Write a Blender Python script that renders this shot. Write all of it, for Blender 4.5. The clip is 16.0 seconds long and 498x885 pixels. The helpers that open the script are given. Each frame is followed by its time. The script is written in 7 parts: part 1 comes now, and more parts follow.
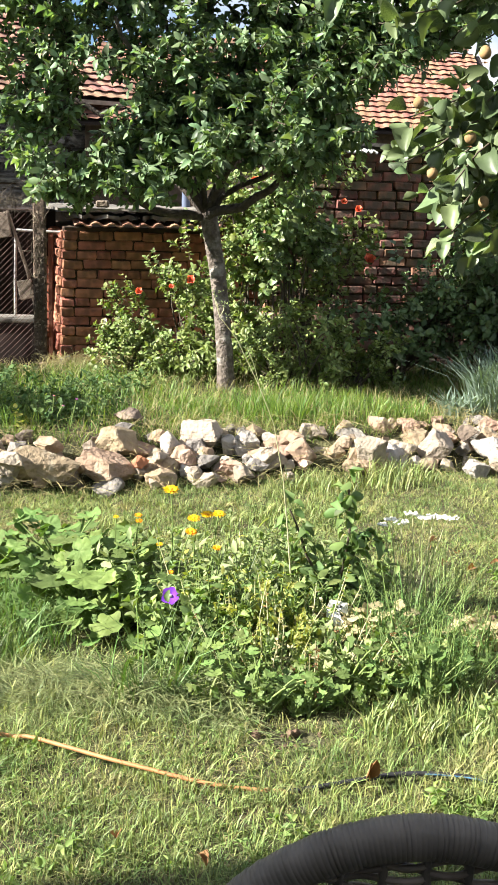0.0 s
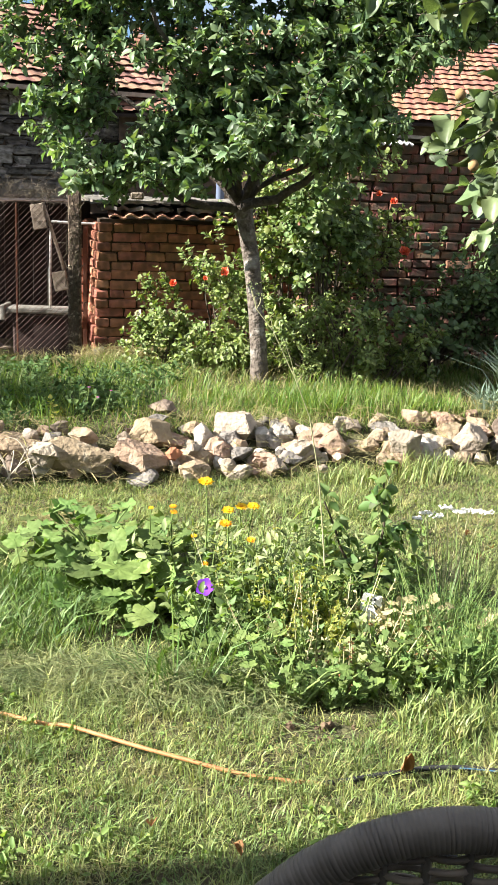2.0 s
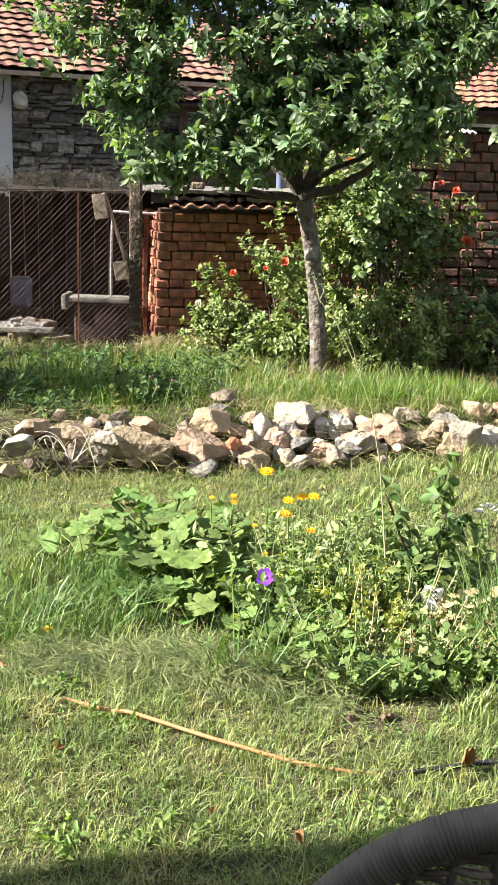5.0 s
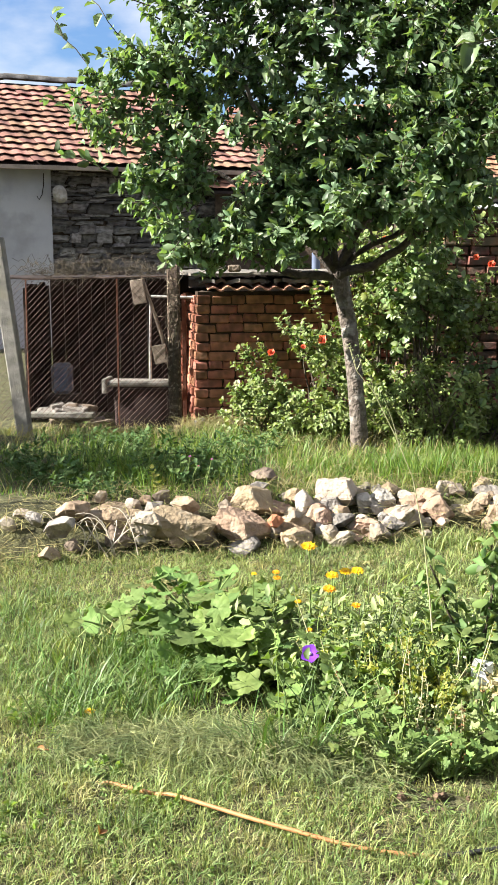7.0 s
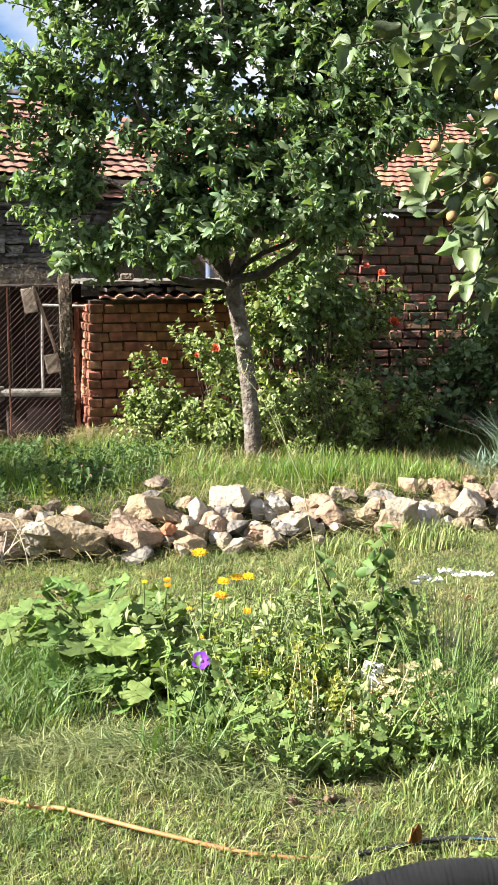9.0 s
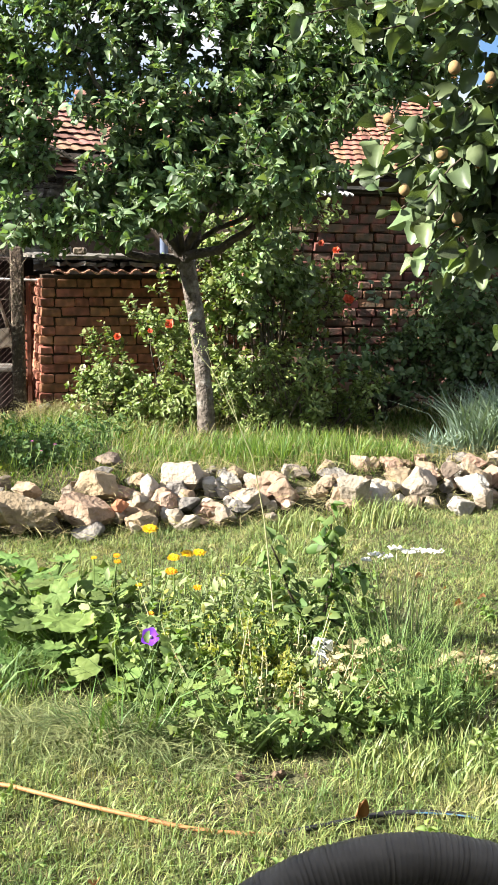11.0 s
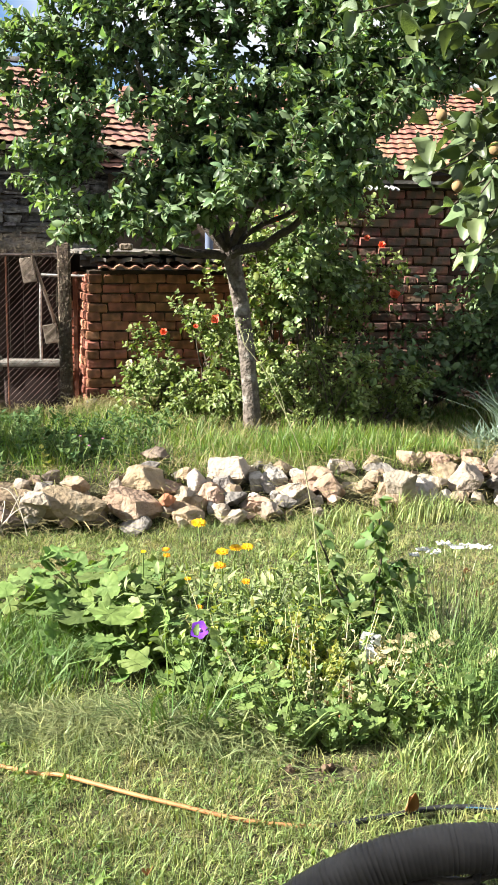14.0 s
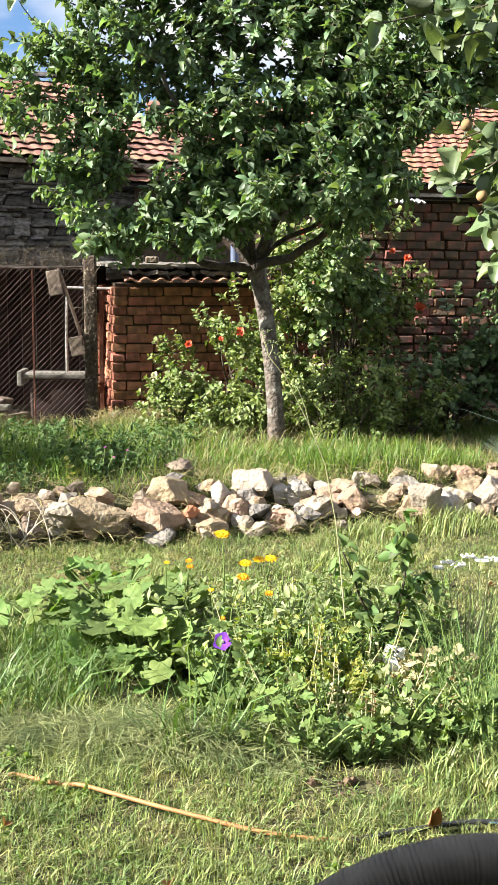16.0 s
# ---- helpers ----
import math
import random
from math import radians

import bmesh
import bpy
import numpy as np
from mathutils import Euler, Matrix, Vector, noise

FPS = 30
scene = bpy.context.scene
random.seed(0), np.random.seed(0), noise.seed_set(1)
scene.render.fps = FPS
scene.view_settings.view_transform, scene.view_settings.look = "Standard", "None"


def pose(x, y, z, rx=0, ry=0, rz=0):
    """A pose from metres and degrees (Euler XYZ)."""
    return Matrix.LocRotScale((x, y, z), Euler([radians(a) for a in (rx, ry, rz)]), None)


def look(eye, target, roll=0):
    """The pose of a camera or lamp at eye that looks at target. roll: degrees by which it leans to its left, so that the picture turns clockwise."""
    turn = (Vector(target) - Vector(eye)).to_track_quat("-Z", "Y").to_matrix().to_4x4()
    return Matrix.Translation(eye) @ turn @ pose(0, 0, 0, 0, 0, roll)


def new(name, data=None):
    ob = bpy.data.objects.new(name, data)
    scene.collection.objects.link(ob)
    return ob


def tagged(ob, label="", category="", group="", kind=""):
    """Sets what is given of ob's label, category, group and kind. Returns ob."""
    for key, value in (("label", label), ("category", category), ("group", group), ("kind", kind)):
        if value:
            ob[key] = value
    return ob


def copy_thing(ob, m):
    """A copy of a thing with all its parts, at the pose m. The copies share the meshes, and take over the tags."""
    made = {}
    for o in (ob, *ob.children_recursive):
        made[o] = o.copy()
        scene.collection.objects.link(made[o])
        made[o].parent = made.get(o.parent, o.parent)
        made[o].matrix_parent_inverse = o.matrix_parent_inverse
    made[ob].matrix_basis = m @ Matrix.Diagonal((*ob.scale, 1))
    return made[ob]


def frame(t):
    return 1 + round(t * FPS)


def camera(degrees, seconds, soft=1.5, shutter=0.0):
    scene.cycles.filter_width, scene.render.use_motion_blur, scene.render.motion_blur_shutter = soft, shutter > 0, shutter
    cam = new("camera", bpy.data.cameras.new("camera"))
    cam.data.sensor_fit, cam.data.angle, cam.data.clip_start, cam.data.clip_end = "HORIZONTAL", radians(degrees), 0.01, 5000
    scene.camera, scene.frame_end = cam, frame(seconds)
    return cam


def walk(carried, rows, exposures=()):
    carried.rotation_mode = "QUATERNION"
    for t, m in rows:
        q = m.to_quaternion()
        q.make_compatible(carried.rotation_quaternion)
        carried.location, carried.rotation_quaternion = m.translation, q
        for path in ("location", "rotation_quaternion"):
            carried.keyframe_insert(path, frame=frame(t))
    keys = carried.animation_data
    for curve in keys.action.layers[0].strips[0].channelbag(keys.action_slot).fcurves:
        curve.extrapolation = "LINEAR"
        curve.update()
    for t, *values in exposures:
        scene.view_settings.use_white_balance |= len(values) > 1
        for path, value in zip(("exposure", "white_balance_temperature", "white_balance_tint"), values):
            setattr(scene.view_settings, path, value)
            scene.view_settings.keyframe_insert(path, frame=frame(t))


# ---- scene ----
cam = camera(24.86, 16.0, soft=1.1)
PATH = [
    (0, (-0.014, -0.036, 1.570), (0.102, 4.842, 0.480), 1.76),
    (0.5, (-0.023, -0.044, 1.575), (0.059, 4.835, 0.485), 1.72),
    (1, (-0.025, -0.047, 1.576), (0.039, 4.833, 0.488), 1.79),
    (1.5, (-0.024, -0.043, 1.572), (0.006, 4.835, 0.474), 1.79),
    (2, (-0.031, -0.041, 1.570), (-0.049, 4.831, 0.443), 1.84),
    (2.5, (-0.041, -0.037, 1.566), (-0.113, 4.830, 0.425), 1.77),
    (3, (-0.048, -0.043, 1.570), (-0.163, 4.823, 0.426), 1.84),
    (3.5, (-0.049, -0.043, 1.569), (-0.198, 4.820, 0.419), 1.92),
    (4, (-0.045, -0.055, 1.583), (-0.232, 4.803, 0.415), 1.83),
    (4.5, (-0.045, -0.053, 1.581), (-0.257, 4.801, 0.398), 1.89),
    (5, (-0.049, -0.048, 1.575), (-0.314, 4.804, 0.395), 1.64),
    (5.2, (-0.050, -0.049, 1.575), (-0.365, 4.806, 0.419), 1.43),
    (7.3, (-0.033, -0.019, 1.534), (-0.494, 4.895, 0.734), -0.35),
    (7.5, (-0.022, -0.018, 1.534), (-0.441, 4.900, 0.739), -0.59),
    (8, (-0.013, -0.010, 1.519), (-0.302, 4.921, 0.740), -0.56),
    (8.5, (-0.008, -0.006, 1.520), (-0.160, 4.931, 0.740), -0.35),
    (9, (0.000, 0.002, 1.511), (-0.023, 4.942, 0.739), -0.17),
    (9.5, (0.004, 0.013, 1.503), (0.100, 4.952, 0.732), 0.29),
    (12, (0.014, 0.031, 1.494), (0.198, 4.932, 0.523), 0.69),
    (12.5, (0.013, 0.036, 1.490), (0.190, 4.930, 0.479), 0.69),
    (13, (0.014, 0.034, 1.491), (0.123, 4.927, 0.468), 0.44),
    (13.5, (-0.000, 0.019, 1.499), (0.020, 4.926, 0.535), 0.28),
    (14, (-0.012, 0.004, 1.503), (-0.020, 4.925, 0.613), 0.36),
    (14.5, (0.000, 0.000, 1.500), (0.000, 4.926, 0.640), 0.40),
    (15, (0.002, 0.007, 1.493), (-0.009, 4.934, 0.640), 0.48),
    (15.5, (-0.006, 0.009, 1.495), (-0.070, 4.937, 0.648), 0.42),
    (16, (-0.007, 0.006, 1.494), (-0.127, 4.936, 0.663), 0.39),
]
walk(cam, [(t, look(eye, target, roll)) for t, eye, target, roll in PATH])

# ---- light ----
SUN_TO = Vector((-0.813, -0.206, 0.545)).normalized()
world = bpy.data.worlds.new("sky")
scene.world = world
world.use_nodes = True
wt = world.node_tree
wt.nodes.clear()
w_out, w_bg = wt.nodes.new("ShaderNodeOutputWorld"), wt.nodes.new("ShaderNodeBackground")
w_sky = wt.nodes.new("ShaderNodeTexSky")
w_sky.sky_type, w_sky.sun_disc = "NISHITA", False
w_sky.sun_elevation = math.asin(SUN_TO.z)
w_sky.sun_rotation = math.atan2(SUN_TO.x, SUN_TO.y)
w_co, w_map, w_no = wt.nodes.new("ShaderNodeTexCoord"), wt.nodes.new("ShaderNodeMapping"), wt.nodes.new("ShaderNodeTexNoise")
w_map.inputs["Scale"].default_value = (1.0, 1.0, 2.2)
w_no.inputs["Scale"].default_value, w_no.inputs["Detail"].default_value = 3.2, 7.0
w_ramp, w_mix = wt.nodes.new("ShaderNodeValToRGB"), wt.nodes.new("ShaderNodeMix")
w_mix.data_type = "RGBA"
w_ramp.color_ramp.elements[0].position, w_ramp.color_ramp.elements[1].position = 0.40, 0.54
w_mix.inputs["B"].default_value = (9.6, 9.8, 10.2, 1)
w_blue = wt.nodes.new("ShaderNodeMix")
w_blue.data_type, w_blue.blend_type = "RGBA", "MULTIPLY"
w_blue.inputs["Factor"].default_value = 1.0
w_blue.inputs["B"].default_value = (0.85, 1.12, 1.55, 1)
for a, b in ((w_co.outputs["Generated"], w_map.inputs["Vector"]), (w_map.outputs[0], w_no.inputs["Vector"]),
             (w_no.outputs["Fac"], w_ramp.inputs[0]), (w_ramp.outputs[0], w_mix.inputs["Factor"]),
             (w_sky.outputs[0], w_blue.inputs["A"]), (w_blue.outputs["Result"], w_mix.inputs["A"]), (w_mix.outputs["Result"], w_bg.inputs["Color"]),
             (w_bg.outputs[0], w_out.inputs["Surface"])):
    wt.links.new(a, b)
w_bg.inputs["Strength"].default_value = 0.031
sun = new("sun", bpy.data.lights.new("sun", "SUN"))
sun.data.energy, sun.data.angle, sun.data.color = 5.0, radians(0.55), (1.0, 0.945, 0.85)
sun.matrix_world = look(SUN_TO * 30, (0, 0, 0))
scene.view_settings.exposure = 1.95


# ---- materials ----
def mat(name, col, rough=0.8, col2=None, scale=12.0, detail=6.0, bump=0.3, bump_scale=60.0, island=0.0, obj=0.0,
        translucent=0.0, spec=0.3, metal=0.0, stain=None, stain_scale=2.0, stain_at=0.55, dist=0.01):
    """A surface: two colours mixed by noise, a coarser stain, a change from piece to piece, fine relief."""
    m = bpy.data.materials.new(name)
    m.use_nodes = True
    t = m.node_tree
    p = t.nodes["Principled BSDF"]
    out = t.nodes["Material Output"]
    co = t.nodes.new("ShaderNodeTexCoord")
    def noise_tex(s, d=detail):
        n = t.nodes.new("ShaderNodeTexNoise")
        n.inputs["Scale"].default_value, n.inputs["Detail"].default_value = s, d
        t.links.new(co.outputs["Object"], n.inputs["Vector"])
        return n
    def mixed(fac, a, b):
        x = t.nodes.new("ShaderNodeMix")
        x.data_type = "RGBA"
        t.links.new(fac, x.inputs["Factor"])
        for sock, v in ((x.inputs["A"], a), (x.inputs["B"], b)):
            if isinstance(v, tuple):
                sock.default_value = (*v, 1)
            else:
                t.links.new(v, sock)
        return x.outputs["Result"]
    def sharpened(fac, lo, hi):
        r = t.nodes.new("ShaderNodeMapRange")
        r.inputs["From Min"].default_value, r.inputs["From Max"].default_value = lo, hi
        t.links.new(fac, r.inputs["Value"])
        return r.outputs["Result"]
    c = mixed(sharpened(noise_tex(scale).outputs["Fac"], 0.35, 0.65), col, col2 or tuple(v * 0.72 for v in col))
    if stain:
        c = mixed(sharpened(noise_tex(stain_scale, 8).outputs["Fac"], stain_at, stain_at + 0.12), c, stain)
    for amount, kind in ((island, "island"), (obj, "obj")):
        if amount:
            n = t.nodes.new("ShaderNodeNewGeometry" if kind == "island" else "ShaderNodeObjectInfo")
            hsv = t.nodes.new("ShaderNodeHueSaturation")
            rnd = n.outputs["Random Per Island" if kind == "island" else "Random"]
            v = t.nodes.new("ShaderNodeMapRange")
            v.inputs["To Min"].default_value, v.inputs["To Max"].default_value = 1 - amount, 1 + amount
            t.links.new(rnd, v.inputs["Value"])
            h = t.nodes.new("ShaderNodeMath")
            h.operation = "MULTIPLY"
            h.inputs[1].default_value = 7.31
            fr = t.nodes.new("ShaderNodeMath")
            fr.operation = "FRACT"
            t.links.new(rnd, h.inputs[0])
            t.links.new(h.outputs[0], fr.inputs[0])
            hr = t.nodes.new("ShaderNodeMapRange")
            hr.inputs["To Min"].default_value, hr.inputs["To Max"].default_value = 0.5 - 0.06 * amount, 0.5 + 0.05 * amount
            t.links.new(fr.outputs[0], hr.inputs["Value"])
            t.links.new(v.outputs[0], hsv.inputs["Value"])
            t.links.new(hr.outputs[0], hsv.inputs["Hue"])
            t.links.new(c, hsv.inputs["Color"])
            c = hsv.outputs["Color"]
    t.links.new(c, p.inputs["Base Color"])
    p.inputs["Roughness"].default_value, p.inputs["Metallic"].default_value = rough, metal
    p.inputs["Specular IOR Level"].default_value = spec
    if bump:
        b = t.nodes.new("ShaderNodeBump")
        b.inputs["Strength"].default_value, b.inputs["Distance"].default_value = bump, dist
        t.links.new(noise_tex(bump_scale, 8).outputs["Fac"], b.inputs["Height"])
        t.links.new(b.outputs[0], p.inputs["Normal"])
    if translucent:
        tr, mx = t.nodes.new("ShaderNodeBsdfTranslucent"), t.nodes.new("ShaderNodeMixShader")
        g = t.nodes.new("ShaderNodeMix")
        g.data_type, g.blend_type = "RGBA", "MULTIPLY"
        g.inputs["Factor"].default_value = 1.0
        g.inputs["B"].default_value = (1.5, 1.6, 0.55, 1)
        t.links.new(c, g.inputs["A"])
        t.links.new(g.outputs["Result"], tr.inputs["Color"])
        mx.inputs[0].default_value = translucent
        t.links.new(p.outputs[0], mx.inputs[1])
        t.links.new(tr.outputs[0], mx.inputs[2])
        t.links.new(mx.outputs[0], out.inputs["Surface"])
    return m


SOIL = mat("thatch and soil", (0.108, 0.108, 0.047), 0.95, (0.05, 0.048, 0.024), 16, bump=0.9, bump_scale=60, stain=(0.07, 0.052, 0.034), stain_scale=3, stain_at=0.58, dist=0.03)
GRASS = mat("grass", (0.24, 0.285, 0.10), 0.5, (0.12, 0.18, 0.055), 4, bump=0, island=0.6, translucent=0.16, spec=0.3, stain=(0.30, 0.295, 0.125), stain_scale=4.5, stain_at=0.56)
GRASS_TALL = mat("tall grass", (0.095, 0.18, 0.04), 0.5, (0.17, 0.232, 0.06), 4, bump=0, island=0.4, translucent=0.35, spec=0.35)
STRAW = mat("straw", (0.32, 0.28, 0.14), 0.75, (0.22, 0.20, 0.09), 5, bump=0, island=0.35, translucent=0.2)
CUT = mat("cut grass", (0.27, 0.295, 0.14), 0.7, (0.11, 0.155, 0.06), 9, bump=0, island=0.4, translucent=0.2)
BRICK = mat("old brick", (0.44, 0.192, 0.118), 0.92, (0.31, 0.132, 0.083), 14, bump=0.5, bump_scale=45, obj=0.24, stain=(0.20, 0.105, 0.07), stain_scale=5, stain_at=0.56, dist=0.012)
MUD = mat("mud mortar", (0.085, 0.06, 0.042), 0.97, (0.05, 0.036, 0.026), 14, bump=0.8, bump_scale=50)
TILE = mat("clay roof tile", (0.34, 0.175, 0.115), 0.88, (0.25, 0.125, 0.085), 7, bump=0.5, bump_scale=60, obj=0.34, stain=(0.24, 0.165, 0.12), stain_scale=2.2, stain_at=0.52)
TILE_OLD = mat("old weathered tile", (0.30, 0.165, 0.118), 0.88, (0.215, 0.115, 0.085), 7, bump=0.5, bump_scale=50, obj=0.4, stain=(0.27, 0.225, 0.185), stain_scale=2.2, stain_at=0.54)
PLASTER = mat("white plaster", (0.40, 0.40, 0.415), 0.9, (0.34, 0.34, 0.355), 3, bump=0.25, bump_scale=30, stain=(0.28, 0.28, 0.28), stain_scale=1.5)
SLATE = mat("dark wall stone", (0.27, 0.25, 0.235), 0.85, (0.10, 0.09, 0.082), 3, bump=1.0, bump_scale=20, obj=0.6, dist=0.03)
CONCRETE = mat("concrete", (0.25, 0.238, 0.215), 0.92, (0.14, 0.135, 0.12), 12, bump=0.6, bump_scale=80, stain=(0.20, 0.19, 0.15), stain_scale=5)
BARK = mat("bark", (0.19, 0.16, 0.135), 0.95, (0.095, 0.078, 0.065), 22, bump=1.0, bump_scale=38, stain=(0.30, 0.28, 0.25), stain_scale=9, stain_at=0.53, dist=0.03)
# bark again, darkened by the crown's shade on the limbs
SHADED_BARK = mat("bark in crown shade", (0.095, 0.08, 0.068), 0.95, (0.055, 0.046, 0.04), 22, bump=1.0, bump_scale=38, dist=0.03)
TWIG = mat("twig bark", (0.10, 0.085, 0.06), 0.9, (0.07, 0.055, 0.04), 30, bump=0.3)
ROOFSHEET = mat("old grey sheet", (0.14, 0.132, 0.12), 0.9, (0.085, 0.08, 0.074), 12, bump=0.5, bump_scale=60, stain=(0.36, 0.34, 0.31), stain_scale=3)
OLDSHEET = mat("lichened sheet", (0.22, 0.20, 0.172), 0.92, (0.13, 0.118, 0.10), 22, bump=0.8, bump_scale=60, stain=(0.10, 0.095, 0.082), stain_scale=13)
WOOD = mat("weathered wood", (0.30, 0.25, 0.20), 0.9, (0.19, 0.155, 0.12), 9, bump=0.6, bump_scale=30, obj=0.2)
MOTTLED = mat("lichened post", (0.13, 0.095, 0.07), 0.95, (0.05, 0.036, 0.03), 40, bump=0.9, bump_scale=60, stain=(0.34, 0.28, 0.21), stain_scale=34, stain_at=0.54, dist=0.02)
# near-black: shade behind the fence is put into this colour
DARK_WITH_SHADE = mat("dark brown with shade", (0.034, 0.022, 0.019), 0.9, (0.02, 0.014, 0.012), 6, bump=0.5, bump_scale=30, obj=0.3)
RUST = mat("rusty steel", (0.20, 0.085, 0.05), 0.75, (0.12, 0.05, 0.035), 20, bump=0.4, metal=0.3)
WIRE = mat("galvanised wire", (0.17, 0.125, 0.11), 0.65, (0.085, 0.055, 0.042), 12, bump=0, metal=0.5)
PIPE = mat("grey pipe", (0.55, 0.55, 0.54), 0.5, (0.44, 0.43, 0.42), 20, bump=0.1, metal=0.5)
LEAF = mat("fruit tree leaf", (0.160, 0.234, 0.118), 0.48, (0.102, 0.160, 0.079), 9, bump=0, island=0.55, translucent=0.3, spec=0.36)
LEAF_ROSE = mat("rose leaf", (0.20, 0.255, 0.082), 0.5, (0.135, 0.19, 0.055), 5, bump=0, island=0.4, translucent=0.22, spec=0.45)
LEAF_DARK = mat("dark shrub leaf", (0.125, 0.185, 0.078), 0.42, (0.09, 0.145, 0.058), 5, bump=0, island=0.4, translucent=0.18, spec=0.45)
LEAF_MID = mat("climber leaf", (0.175, 0.245, 0.098), 0.42, (0.12, 0.18, 0.068), 5, bump=0, island=0.45, translucent=0.2, spec=0.45)
LEAF_WEED = mat("dull weed leaf", (0.085, 0.145, 0.05), 0.68, (0.055, 0.10, 0.032), 8, bump=0, island=0.4, translucent=0.2, spec=0.2)
LEAF_CLOVER = mat("clover leaf", (0.18, 0.26, 0.075), 0.55, (0.13, 0.20, 0.055), 5, bump=0, island=0.4, translucent=0.3, spec=0.3)
CHAIR = mat("brown wicker", (0.125, 0.110, 0.092), 0.40, (0.085, 0.075, 0.062), 25, bump=0.35, bump_scale=120, obj=0.12, spec=0.3, dist=0.002)
CHAIR_WEAVE = mat("woven wicker", (0.20, 0.165, 0.125), 0.5, (0.11, 0.09, 0.066), 40, bump=0.35, bump_scale=120, obj=0.3, spec=0.35, dist=0.002)
STONE = {
    "t": mat("tan stone", (0.33, 0.25, 0.165), 0.92, (0.22, 0.165, 0.11), 13, bump=1.0, bump_scale=34, stain=(0.38, 0.33, 0.255), stain_scale=7, obj=0.15, dist=0.02),
    "p": mat("pinkish stone", (0.34, 0.235, 0.165), 0.92, (0.27, 0.185, 0.135), 13, bump=1.0, bump_scale=34, stain=(0.41, 0.33, 0.25), stain_scale=7, obj=0.15, dist=0.02),
    "l": mat("light stone", (0.36, 0.305, 0.24), 0.92, (0.25, 0.21, 0.165), 13, bump=1.0, bump_scale=36, stain=(0.29, 0.23, 0.165), stain_scale=6, obj=0.12, dist=0.02),
    "w": mat("white stone", (0.41, 0.38, 0.34), 0.9, (0.27, 0.245, 0.215), 15, bump=1.0, bump_scale=40, stain=(0.31, 0.265, 0.21), stain_scale=6, stain_at=0.57, obj=0.1, dist=0.02),
    "g": mat("grey stone", (0.24, 0.22, 0.20), 0.92, (0.155, 0.14, 0.125), 13, bump=1.0, bump_scale=36, stain=(0.38, 0.345, 0.29), stain_scale=6, obj=0.15, dist=0.02),
    "d": mat("dark stone", (0.20, 0.16, 0.12), 0.95, (0.13, 0.10, 0.078), 9, bump=1.0, bump_scale=36, obj=0.15, dist=0.02),
    "s": mat("soil clod", (0.17, 0.115, 0.078), 0.97, (0.11, 0.075, 0.05), 14, bump=0.9, bump_scale=60, obj=0.2),
    "b": mat("broken brick", (0.38, 0.16, 0.085), 0.92, (0.28, 0.115, 0.07), 9, bump=0.9, bump_scale=40),
}


# ---- mesh helpers ----
rng = np.random.default_rng(7)


def link(name, me, material, parent=None, label=""):
    ob = new(name, me)
    if material and not me.materials:
        me.materials.append(material)
    if parent:
        ob.parent = parent
    return tagged(ob, label)


def part(name, bm, material, parent=None, label="", smooth=False):
    """A bmesh as one mesh object under a thing or a part."""
    me = bpy.data.meshes.new(name)
    bm.normal_update()
    bm.to_mesh(me)
    bm.free()
    if smooth:
        me.shade_smooth()
    return link(name, me, material, parent, label)


def thing(name, label, category, at=(0, 0, 0), group="", kind=""):
    ob = new(name)
    ob.location = at
    ob.empty_display_size = 0.1
    return tagged(ob, label, category, group, kind)


def arrays(name, verts, faces, material, parent=None, label="", smooth=False):
    """A mesh object from arrays of corners and faces of one length each (or a list of such arrays)."""
    me = bpy.data.meshes.new(name)
    faces = faces if isinstance(faces, list) else [faces]
    me.vertices.add(len(verts))
    me.vertices.foreach_set("co", np.asarray(verts, np.float32).ravel())
    loops = np.concatenate([f.ravel() for f in faces]).astype(np.int32)
    totals = np.concatenate([np.full(len(f), f.shape[1]) for f in faces])
    me.loops.add(len(loops))
    me.loops.foreach_set("vertex_index", loops)
    me.polygons.add(len(totals))
    me.polygons.foreach_set("loop_start", np.r_[0, np.cumsum(totals)[:-1]].astype(np.int32))
    me.update(calc_edges=True)
    if smooth:
        me.shade_smooth()
    return link(name, me, material, parent, label)


def box(bm, x0, x1, y0, y1, z0, z1, bevel=0.0):
    g = bmesh.ops.create_cube(bm, size=1.0)
    vs = g["verts"]
    for v in vs:
        v.co = Vector((x0 + (v.co.x + 0.5) * (x1 - x0), y0 + (v.co.y + 0.5) * (y1 - y0), z0 + (v.co.z + 0.5) * (z1 - z0)))
    if bevel:
        bmesh.ops.bevel(bm, geom=list({e for v in vs for e in v.link_edges}), offset=bevel, segments=1, affect="EDGES")
    return bm


